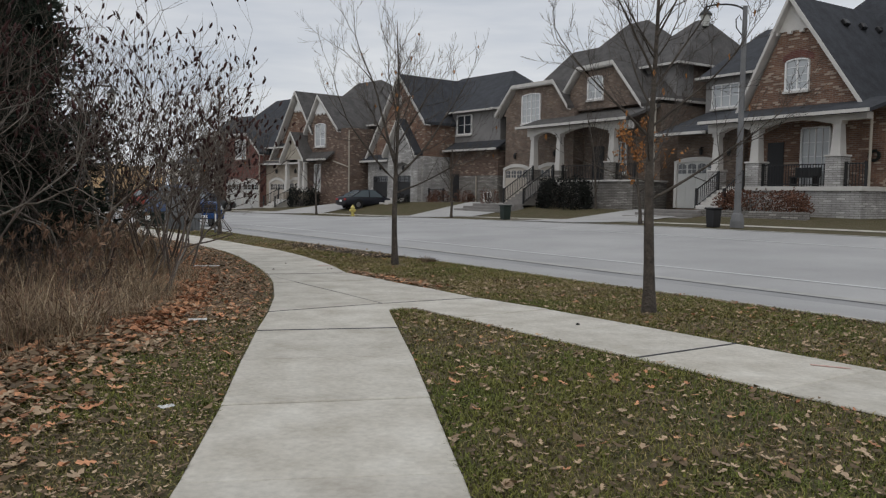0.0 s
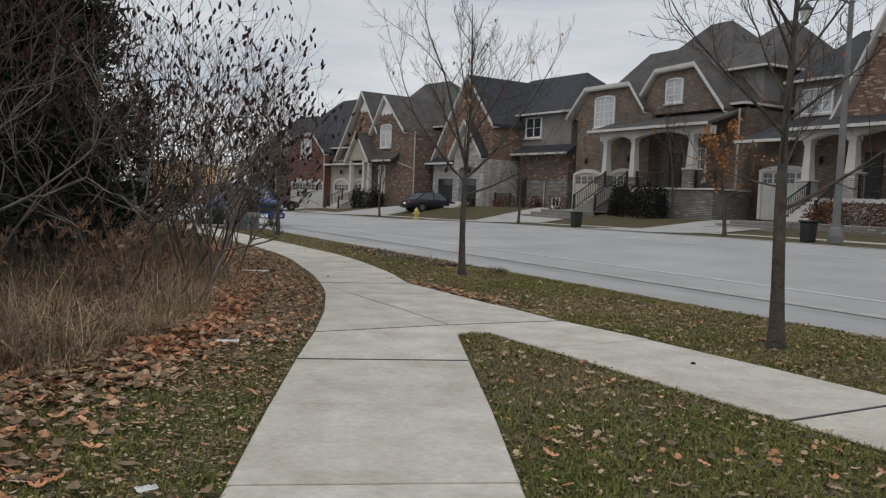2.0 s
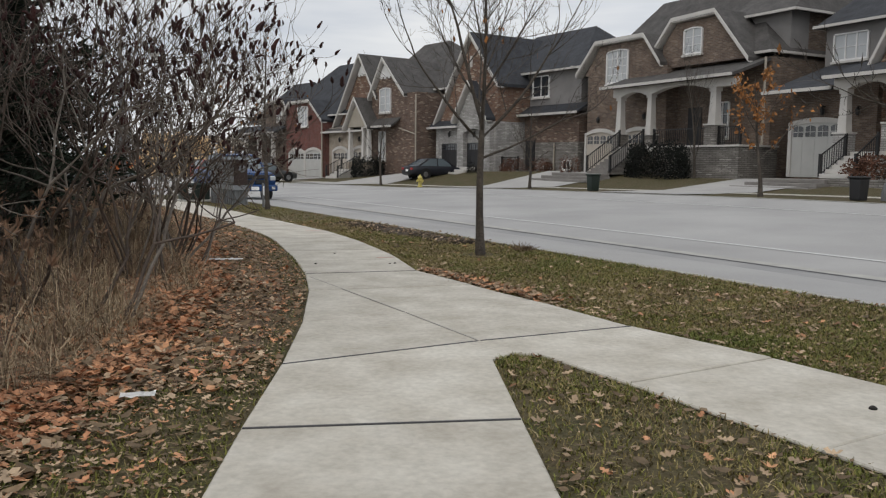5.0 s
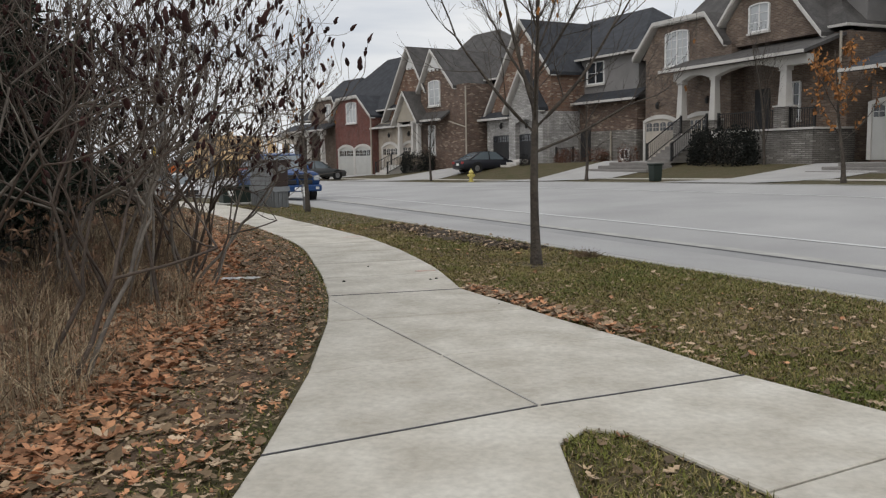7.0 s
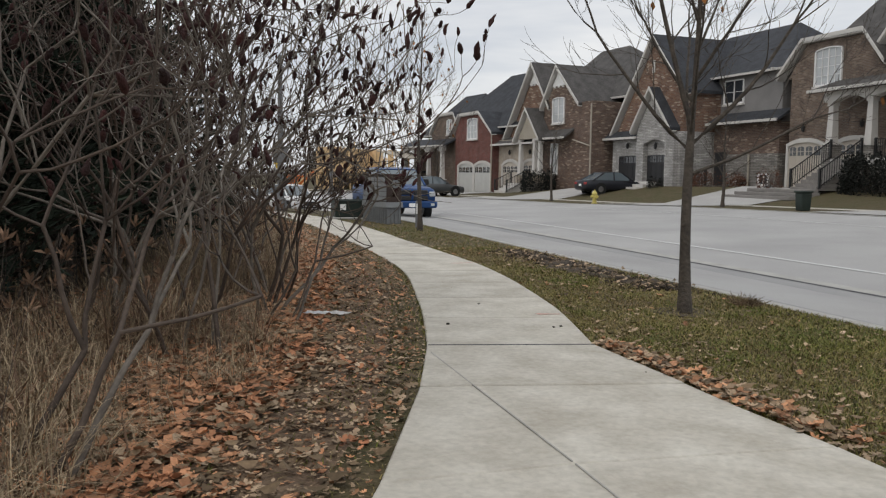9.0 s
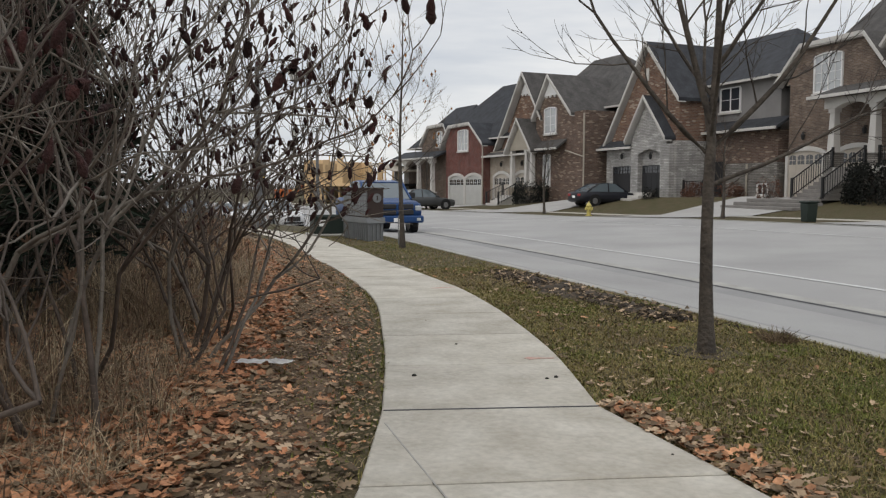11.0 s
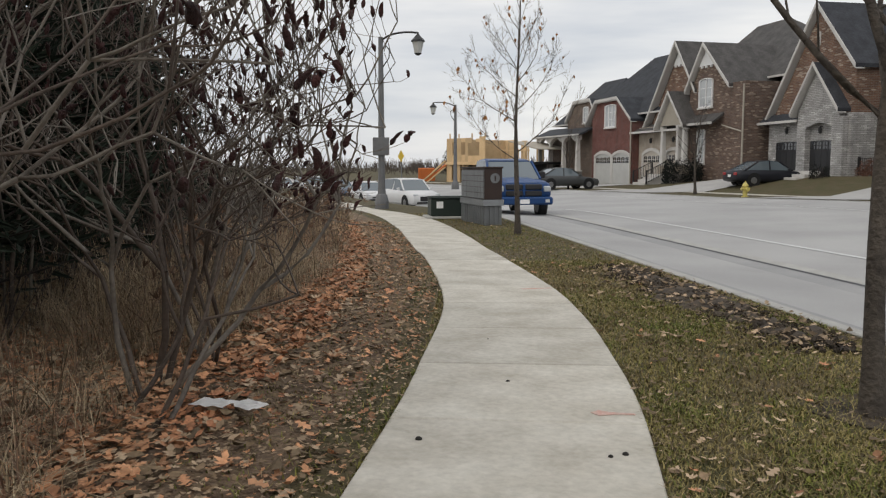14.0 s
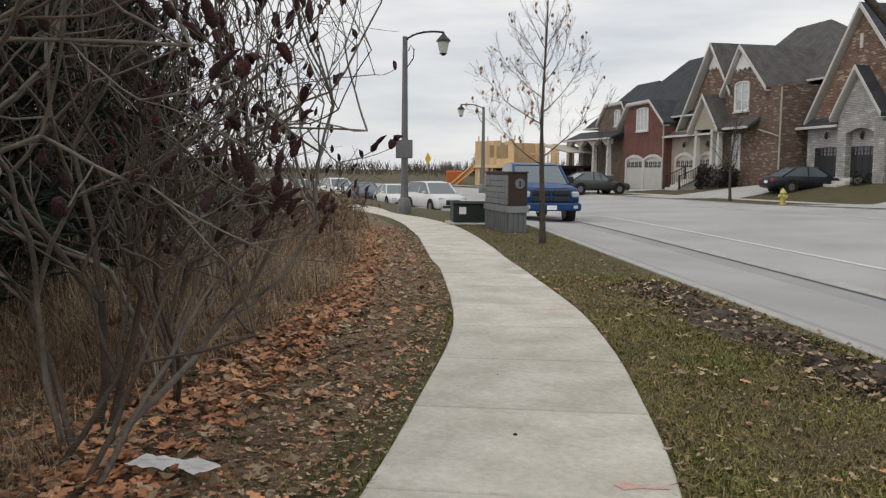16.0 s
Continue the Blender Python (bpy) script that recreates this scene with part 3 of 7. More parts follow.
WALK_POLYS.append([(-2.1, 12.12), (-0.3, 12.88), AHEAD_R[0], AHEAD_L[0]])
LS, RS = along(AL, 42 * 4), along(AR, 42 * 4)
for i in range(42):
    WALK_POLYS.append(LS[i * 4:i * 4 + 5] + RS[i * 4:i * 4 + 5][::-1])


def inset(poly, d):
    """The outline drawn in by d."""
    n = len(poly)
    area = sum(poly[i][0] * poly[(i + 1) % n][1] - poly[(i + 1) % n][0] * poly[i][1] for i in range(n))
    if area < 0:
        poly = poly[::-1]
    out = []
    for i in range(n):
        p, q, r = Vector(poly[i - 1]), Vector(poly[i]), Vector(poly[(i + 1) % n])
        a, b = (q - p).normalized(), (r - q).normalized()
        na, nb = Vector((-a.y, a.x)), Vector((-b.y, b.x))
        k = (na + nb)
        k = k / max(0.4, k.length_squared / 2)
        out.append(tuple(q + k * d))
    return out


def make_slab(poly, parent):
    outer, rim = inset(poly, 0.006), inset(poly, 0.016)
    bm = bmesh.new()
    tilt = random.uniform(-0.004, 0.004)
    low = [bm.verts.new((x, y, -0.1)) for x, y in outer]
    mid = [bm.verts.new((x, y, 0.017 + tilt)) for x, y in outer]
    top = [bm.verts.new((x, y, 0.026 + tilt)) for x, y in rim]
    k = len(outer)
    for i in range(k):
        j = (i + 1) % k
        bm.faces.new((low[i], low[j], mid[j], mid[i]))
        bm.faces.new((mid[i], mid[j], top[j], top[i]))
    bm.faces.new(top)
    part("slab", bm, M["concrete"], parent)




# ---- houses: x to the right as seen from the street, y into the plot, z up ----
def house_at(e0, n0, angle, label):
    p = ALONG * e0 + ACROSS * n0
    return thing("house", pose(p.x, p.y, 0, 0, 0, angle - 90), label, "house", "houses across the road")


def profile_roof(h, pts, y0, y1, mat, thick=0.2, trim=0.2):
    """Roof planes over the front outline pts (x, z), with a painted verge board and soffit."""
    y0 += 0.22
    lower = [(x, z - thick) for x, z in pts]
    roof = part("roof", prism(pts + lower[::-1], y0, y1), mat, h)
    bm = prism([(x, z + 0.02) for x, z in pts] + [(x, z - trim) for x, z in pts][::-1], y0 - 0.06, y0 - 0.003)
    part("verge_board", bm, M["trim"], h, "off-white painted verge board")
    bm = prism([(x, z - thick - 0.004) for x, z in pts] + [(x, z - thick - 0.07) for x, z in pts][::-1], y0, y0 + 0.55)
    part("soffit", bm, M["trim"], h, "off-white boarded soffit")
    return roof


def hip_roof(h, x0, x1, y0, y1, z0, z1, xa, xb, mat, over=0.4):
    bm = bmesh.new()
    ym = (y0 + y1) / 2
    lo = [bm.verts.new(c) for c in ((x0 - over, y0 - over, z0), (x1 + over, y0 - over, z0), (x1 + over, y1 + over, z0), (x0 - over, y1 + over, z0))]
    a, b = bm.verts.new((xa, ym, z1)), bm.verts.new((xb, ym, z1))
    for f in ((lo[0], lo[1], b, a), (lo[1], lo[2], b), (lo[2], lo[3], a, b), (lo[3], lo[0], a), lo[::-1]):
        bm.faces.new(f)
    part("roof", bm, mat, h)
    g = bmesh.new()
    box(x0 - over - 0.05, x1 + over + 0.05, y0 - over - 0.1, y0 - over + 0.02, z0 - 0.1, z0 + 0.03, g)
    box(x1 + over - 0.02, x1 + over + 0.1, y0 - over + 0.03, y1 + over, z0 - 0.1, z0 + 0.03, g)
    box(x0 - over - 0.1, x0 - over + 0.02, y0 - over + 0.03, y1 + over, z0 - 0.1, z0 + 0.03, g)
    part("gutter", g, M["trim"], h)


def shed_roof(h, x0, x1, y0, y1, z0, z1, mat, thick=0.16):
    bm = bmesh.new()
    a = [(x0, y0, z0), (x1, y0, z0), (x1, y1, z1), (x0, y1, z1)]
    t = [bm.verts.new(c) for c in a]
    u = [bm.verts.new((x, y, z - thick)) for x, y, z in a]
    bm.faces.new(t), bm.faces.new(u[::-1])
    for i in range(4):
        j = (i + 1) % 4
        bm.faces.new((u[i], u[j], t[j], t[i]))
    bmesh.ops.recalc_face_normals(bm, faces=bm.faces[:])
    part("roof", bm, mat, h)
    part("gutter", box(x0 - 0.03, x1 + 0.03, y0 - 0.12, y0 - 0.004, z0 - 0.13, z0 + 0.02), M["trim"], h)


def arc(x0, x1, z, rise, n=8):
    return [(x0 + (x1 - x0) * i / n, z + rise * (1 - (2 * i / n - 1) ** 2)) for i in range(n + 1)]


def window(h, x0, x1, z0, z1, y, cols=2, rows=3, rise=0.0, pane="pane", name="window", leaves=2):
    """A window with frame, sill, glazing bars and panes, set on the wall face at y."""
    x0, x1, z0, z1, rise = x0 + 0.09, x1 - 0.09, z0 + 0.02, z1 + 0.04, rise * 0.4
    head = arc(x0, x1, z1 - rise, rise) if rise else [(x0, z1), (x1, z1)]
    back = prism([(x1, z0), (x0, z0)] + head, y - 0.02, y + 0.05)
    w = part(name, back, M[pane], h, "window with white glazing bars")
    fr = bmesh.new()
    t = 0.065
    box(x0 - t, x0 + 0.02, y - 0.1, y + 0.02, z0, z1 - rise, fr)
    box(x1 - 0.02, x1 + t, y - 0.1, y + 0.02, z0, z1 - rise, fr)
    box(x0 - t, x1 + t, y - 0.1, y + 0.02, z0 - 0.06, z0 + 0.03, fr)
    top = [(x, z + t) for x, z in head]
    prism(head + top[::-1], y - 0.1, y + 0.02, fr)
    part("frame", fr, M["white"], w)
    for i in range(1, cols):
        x = x0 + (x1 - x0) * i / cols
        k = 0.035 if (cols % leaves == 0 and i % (cols // leaves) == 0) else 0.012
        part("glazing_bar", box(x - k, x + k, y - 0.06, y - 0.022, z0, z1 - rise * 0.2), M["white"], w)
    for j in range(1, rows):
        z = z0 + (z1 - z0) * j / rows
        part("glazing_bar", box(x0, x1, y - 0.05, y - 0.023, z - 0.012, z + 0.012), M["white"], w)
    part("sill", box(x0 - 0.12, x1 + 0.12, y - 0.16, y, z0 - 0.17, z0 - 0.065), M["trim"], w)
    return w


def garage(h, x0, x1, z0, z1, y, mat, rise=0.15, lites=4, surround=True):
    """A sectional door in sunk panels with a row of small panes on top."""
    head = arc(x0, x1, z1 - rise, rise)
    d = part("garage_door", prism([(x1, z0), (x0, z0)] + head, y - 0.03, y + 0.05), M[mat], h, "panelled sectional garage door")
    rows = 4
    ph = (z1 - rise - z0) / rows
    for r in range(rows - 1):
        for c in range(4):
            w = (x1 - x0) / 4
            part("panel", box(x0 + c * w + 0.08, x0 + (c + 1) * w - 0.08, y - 0.045, y - 0.031, z0 + r * ph + 0.08, z0 + (r + 1) * ph - 0.06), M[mat], d)
    for c in range(lites):
        w = (x1 - x0) / lites
        g = prism([(x0 + (c + 1) * w - 0.07, z0 + 3 * ph + 0.06), (x0 + c * w + 0.07, z0 + 3 * ph + 0.06)] + arc(x0 + c * w + 0.07, x0 + (c + 1) * w - 0.07, z1 - rise - 0.1, 0.08, 4), y - 0.045, y - 0.031)
        lite = part("lite", g, M["pane_dark"], d)
        part("glazing_bar", box(x0 + (c + 0.5) * w - 0.015, x0 + (c + 0.5) * w + 0.015, y - 0.06, y - 0.046, z0 + 3 * ph + 0.06, z1 - rise - 0.04), M[mat], lite)
        part("glazing_bar", box(x0 + c * w + 0.07, x0 + (c + 1) * w - 0.07, y - 0.06, y - 0.047, z0 + 3.45 * ph, z0 + 3.45 * ph + 0.03), M[mat], lite)
    if surround:
        s = bmesh.new()
        top = arc(x0 - 0.22, x1 + 0.22, z1 - rise + 0.12, rise + 0.12)
        prism(arc(x0, x1, z1 - rise, rise) + top[::-1], y - 0.12, y - 0.002, s)
        box(x0 - 0.2, x0, y - 0.1, y - 0.004, z0, z1 - rise + 0.1, s)
        box(x1, x1 + 0.2, y - 0.1, y - 0.004, z0, z1 - rise + 0.1, s)
        part("door_surround", s, M["trim"], h)
    return d


def column(h, x, y, zf, zp, zt, w=0.55, stone="stone"):
    """A tapered white column on a stone pier."""
    w *= 0.78
    part("pier", box(x - w * 0.75, x + w * 0.75, y - w * 0.75, y + w * 0.75, zf, zp - 0.08), M[stone], h, "ledge-stone pier")
    bm = box(x - w * 0.85, x + w * 0.85, y - w * 0.85, y + w * 0.85, zp - 0.08, zp)
    a, b = w * 0.5, w * 0.36
    lo = [bm.verts.new((x + i * a, y + j * a, zp)) for i, j in ((-1, -1), (1, -1), (1, 1), (-1, 1))]
    hi = [bm.verts.new((x + i * b, y + j * b, zt - 0.2)) for i, j in ((-1, -1), (1, -1), (1, 1), (-1, 1))]
    for i in range(4):
        j = (i + 1) % 4
        bm.faces.new((lo[i], lo[j], hi[j], hi[i]))
    box(x - b * 1.35, x + b * 1.35, y - b * 1.35, y + b * 1.35, zt - 0.2, zt, bm)
    part("column", bm, M["trim"], h, "tapered off-white porch column")


def railing(h, p, q, z0a, z0b, height=0.9, gap=0.14):
    """A black iron railing between two points; the foot may climb."""
    p, q = Vector(p), Vector(q)
    n = max(2, round((q - p).length / gap))
    rail = part("railing", tube([(p.x, p.y, z0a + height), (q.x, q.y, z0b + height)], 0.035, 4), M["iron"], h, "black iron railing")
    part("bottom_rail", tube([(p.x, p.y, z0a + 0.1), (q.x, q.y, z0b + 0.1)], 0.025, 4), M["iron"], rail)
    for i in range(n + 1):
        t = i / n
        c = p.lerp(q, t)
        z = z0a + (z0b - z0a) * t
        end = i in (0, n)
        r = 0.05 if end else 0.013
        part("newel_post" if end else "baluster", box(c.x - r, c.x + r, c.y - r, c.y + r, z, z + height + (0.08 if end else 0)), M["iron"], rail)


def steps(h, x0, x1, y0, y1, z0, z1, mat="trim", n=0):
    n = n or max(2, round((z1 - z0) / 0.18))
    for i in range(n):
        d = (y1 - y0) / n
        part("step", box(x0, x1, y0 + i * d, y1, z0 + (z1 - z0) * i / n, z0 + (z1 - z0) * (i + 1) / n - 0.003, bevel=0.015), M[mat], h)


def wall(h, x0, x1, y0, y1, z0, z1, mat, name="wall"):
    return part(name, box(x0, x1, y0, y1, z0, z1), M[mat], h)


def gable_wall(h, pts, y0, y1, mat):
    return part("gable_wall", prism(pts, y0, y1), M[mat], h)


def lantern(h, x, y, z):
    bm = lathe([(0.03, z - 0.18), (0.09, z - 0.12), (0.12, z + 0.1), (0.03, z + 0.2), (0.01, z + 0.27)], 6, x, y - 0.18)
    box(x - 0.02, x + 0.02, y - 0.18, y, z + 0.2, z + 0.24, bm)
    part("wall_lantern", bm, M["iron"], h)


def pipe(h, x, y, z0, z1):
    part("downpipe", tube([(x, y, z0), (x, y, z1)], 0.06, 6), M["pipe"], h)


def house_c():
    h = house_at(45, 35.3, 34.4, "brown brick two-storey house with grey shingles and a columned porch")
    Y = 0.7
    wall(h, 0, 7.1, Y, 10, 0.3, 7.25, "brick_brown")
    wall(h, 7.1, 13.6, Y + 0.9, 10, 0.3, 7.1, "brick_brown")
    wall(h, 9.6, 13.3, 3.2, 4.6, 7.0, 9.6, "stucco")
    wall(h, 9.8, 13.28, 4.602, 12, 0.3, 9.6, "brick_brown")
    gable_wall(h, [(-0.3, 7.25), (1.1, 8.95), (5.1, 8.95), (6.4, 7.25)], Y, 5, "brick_brown")
    profile_roof(h, [(-0.95, 7.42), (0.95, 9.27), (5.3, 9.24), (6.77, 7.46)], Y - 0.5, 7, M["roof_grey"])
    gable_wall(h, [(6.3, 7.1), (6.4, 8.4), (7.4, 9.5), (10.25, 9.55), (12.4, 7.1)], Y + 0.3, 5, "brick_brown")
    profile_roof(h, [(5.95, 8.35), (7.25, 9.8), (10.4, 9.88), (12.8, 7.1)], Y - 0.2, 7, M["roof_grey"])
    hip_roof(h, 0, 13.2, Y + 1.2, 13, 7.4, 13.75, 5.1, 6.9, M["roof_grey"])
    hip_roof(h, -0.4, 5.5, Y + 1.0, 10.5, 7.4, 12.2, 0.9, 3.5, M["roof_grey"])
    hip_roof(h, 9.3, 13.4, 3.2, 12.2, 9.6, 13.05, 10.7, 11.5, M["roof_grey"])
    part("ridge_vent", box(11.9, 12.2, 4.9, 5.3, 10.6, 11.15), M["iron"], h)
    window(h, 1.8, 3.85, 6.6, 8.5, Y, 4, 4, 0.25, leaves=2)
    window(h, 8.0, 9.45, 7.72, 9.05, Y + 0.3, 2, 3, 0.2)
    ow = part("oval_window", lathe([(0.3, -0.03), (0.3, 0.03)], 14), M["pane_dark"], h)
    ow.matrix_local = pose(10.85, 3.17, 8.6, 90, 0, 0)
    of = part("frame", lathe([(0.42, -0.05), (0.42, 0.02)], 14), M["white"], ow)
    garage(h, 0.1, 2.65, 1.05, 3.6, Y, "garage_beige", 0.2)
    garage(h, 3.75, 6.2, 1.05, 3.6, Y, "garage_beige", 0.2)
    lantern(h, 1.3, Y, 4.35), lantern(h, 5.5, Y, 4.4)
    # porch
    wall(h, 7.9, 13.9, -0.9, Y + 1.2, 0.3, 2.5, "stone", "porch_base")
    part("porch_cap", box(7.8, 14.0, -1.0, Y + 1.2, 2.503, 2.6), M["trim"], h)
    column(h, 4.65, -0.5, 2.2, 3.4, 5.5), column(h, 7.2, -0.5, 2.6, 3.3, 5.55), column(h, 11.9, -0.5, 2.6, 3.7, 5.55, 0.62)
    wall(h, 4.25, 5.05, -0.9, -0.1, 0.3, 2.2, "stone", "pier_base")
    part("porch_beam", prism([(4.2, 6.0), (4.2, 5.5)] + arc(4.95, 6.9, 5.5, 0.22) + arc(7.5, 11.5, 5.53, 0.3) + [(12.3, 5.55), (13.3, 5.55), (13.3, 6.0)], -0.75, -0.3), M["trim"], h)
    shed_roof(h, 3.6, 13.5, -1.2, Y + 1.3, 6.12, 7.2, M["roof_grey"])
    steps(h, 5.2, 7.0, -3.4, -0.6, 1.0, 2.6, "paver")
    part("landing", box(5.06, 7.9, -0.9, Y, 2.3, 2.6), M["trim"], h)
    railing(h, (5.1, -3.3), (5.1, -0.95), 1.1, 2.6), railing(h, (7.1, -3.3), (7.1, -0.95), 1.1, 2.6)
    railing(h, (7.6, -0.6), (11.5, -0.6), 2.6, 2.6), railing(h, (12.3, -0.6), (13.7, -0.6), 2.6, 2.6)
    part("front_door", box(8.0, 9.0, Y + 0.84, Y + 0.9, 2.6, 4.8), M["garage_dark"], h)
    window(h, 10.0, 11.0, 3.1, 4.9, Y + 0.9, 2, 3, 0, "pane_dark")
    pipe(h, 13.75, 0.9, 0.5, 7.0)
    for i in range(3):
        part("step", box(2.2 + 0.3 * i, 7.4 - 0.1 * i, -5.2 + i * 0.55, -3.4, 0.55 + i * 0.17, 0.72 + i * 0.17, bevel=0.02), M["paver"], h)


def house_b():
    h = house_at(28, 35.3, 33.5, "rustic brick house with a steep gable and a white-columned porch")
    Y = 0.7
    wall(h, -1.4, 3.0, Y, 10, 0.3, 5.6, "brick_brown")
    wall(h, 3.0, 10.1, Y + 0.3, 11, 0.3, 5.9, "brick_orange")
    wall(h, 10.1, 18, Y + 2.2, 12, 0.3, 6.0, "brick_orange")
    gable_wall(h, [(2.95, 5.9), (5.5, 10.85), (9.0, 5.9)], Y, 6, "brick_orange")
    part("gable_panel", prism([(4.2, 9.7), (5.5, 11.15), (6.5, 9.7)], Y - 0.05, Y - 0.002), M["trim"], h)
    for x in (4.75, 5.45, 6.1):
        part("dentil", box(x - 0.1, x + 0.1, Y - 0.2, Y - 0.06, 9.55, 9.7), M["trim"], h)
    profile_roof(h, [(2.65, 5.95), (5.5, 11.4), (9.4, 5.9)], Y - 0.55, 9, M["roof_dark"], 0.22, 0.26)
    hip_roof(h, -1.4, 18, Y + 3.5, 13, 6.6, 12.8, 5.0, 13.5, M["roof_dark"])
    profile_roof(h, [(10.2, 5.6), (13.8, 11.2), (17.4, 5.6)], Y + 1.6, 9, M["roof_dark"], 0.22, 0.26)
    gable_wall(h, [(10.4, 5.6), (13.8, 10.8), (17.2, 5.6)], Y + 2.2, 9, "brick_orange")
    wall(h, -1.9, 3.2, 3.5, 8, 5.6, 8.45, "stucco")
    hip_roof(h, -1.9, 5.0, 3.5, 12.8, 8.5, 11.75, -1.5, 3.0, M["roof_dark"])
    window(h, -1.45, 0.5, 6.75, 7.95, 3.5, 3, 2, 0, leaves=3)
    window(h, 5.2, 6.55, 6.85, 8.25, Y, 2, 4, 0.22)
    part("brick_arch", prism(arc(5.05, 6.7, 8.2, 0.2) + arc(5.05, 6.7, 8.5, 0.25)[::-1], Y - 0.03, Y - 0.002), M["brick_red"], h)
    # porch
    wall(h, 4.35, 10.3, -1.0, Y + 0.3, 0.3, 2.0, "stone_pale", "porch_base")
    part("porch_cap", box(4.31, 10.4, -1.1, Y + 0.3, 2.003, 2.2), M["trim"], h)
    shed_roof(h, 1.85, 10.7, -1.4, Y + 0.6, 5.45, 6.25, M["roof_dark"])
    shed_roof(h, -1.8, 1.85, -0.9, Y + 3.0, 5.05, 6.6, M["roof_dark"])
    part("porch_beam", prism([(1.95, 5.4), (1.95, 4.9), (2.7, 4.9)] + arc(2.8, 4.4, 4.95, 0.18) + arc(5.1, 8.55, 5.0, 0.25) + [(9.3, 5.1), (10.3, 5.1), (10.3, 5.4)], -0.85, -0.4), M["trim"], h)
    column(h, 2.42, -0.6, 1.0, 3.05, 4.9, 0.55, "stone_pale"), column(h, 4.75, -0.6, 2.2, 3.4, 5.0, 0.62, "stone_pale"), column(h, 8.93, -0.6, 2.2, 3.6, 5.15, 0.62, "stone_pale")
    railing(h, (5.2, -0.7), (8.5, -0.7), 2.2, 2.2, 1.0), railing(h, (9.4, -0.7), (10.3, -0.7), 2.2, 2.2, 1.0)
    steps(h, 2.8, 4.3, -2.6, -0.3, 1.05, 2.2, "trim")
    railing(h, (2.75, -2.5), (2.75, -0.9), 1.1, 2.0), railing(h, (4.4, -2.5), (4.4, -1.15), 1.1, 2.0)
    window(h, 6.0, 7.6, 2.3, 4.95, Y + 0.3, 4, 4, 0, leaves=2)
    
    wall(h, 4.2, 5.1, Y + 0.25, Y + 0.296, 2.2, 4.4, "garage_dark", "front_door")
    garage(h, -1.3, 1.4, 1.05, 3.6, Y, "garage_grey", 0.1)
    window(h, 11.2, 12.6, 1.0, 1.5, Y + 2.2, 2, 1, 0, "pane_dark")
    window(h, 12.6, 15, 2.4, 4.8, Y + 2.2, 4, 4, 0)
    pipe(h, 10.15, -0.2, 0.8, 5.4), lantern(h, 0.4, Y, 4.1), lantern(h, 2.2, Y, 4.0)
    wr = part("wreath", tube([(9.7 + 0.22 * math.cos(i * math.tau / 10), Y + 0.2, 3.6 + 0.22 * math.sin(i * math.tau / 10)) for i in range(11)], 0.08, 5), M["hedge"], h)
    for i in range(3):
        part("step", box(-0.2 + 0.3 * i, 3.9 - 0.1 * i, -4.6 + i * 0.6, -2.6, 0.5 + i * 0.17, 0.67 + i * 0.17, bevel=0.02), M["paver"], h)
    part("garden_wall", box(3.4, 9.2, -3.2, -2.85, 0.3, 1.05, bevel=0.03), M["stone"], h)
    part("bench_seat", box(6.3, 7.6, -0.3, 0.2, 2.62, 2.68), M["iron"], h)
    part("bench_back", box(6.3, 7.6, 0.2, 0.25, 2.68, 3.1), M["iron"], h)
    for x in (6.35, 7.5):
        part("bench_leg", box(x, x + 0.05, -0.28, 0.22, 2.2, 2.62), M["iron"], h)
    for y in (2.9, 4.4, 5.9):
        v = part("roof_vent", box(-0.18, 0.18, -0.2, 0.2, 0, 0.22, bevel=0.04), M["iron"], h, "dark roof vent")
        v.matrix_local = pose(6.3, Y + y, 10.25, 0, 54, 0)


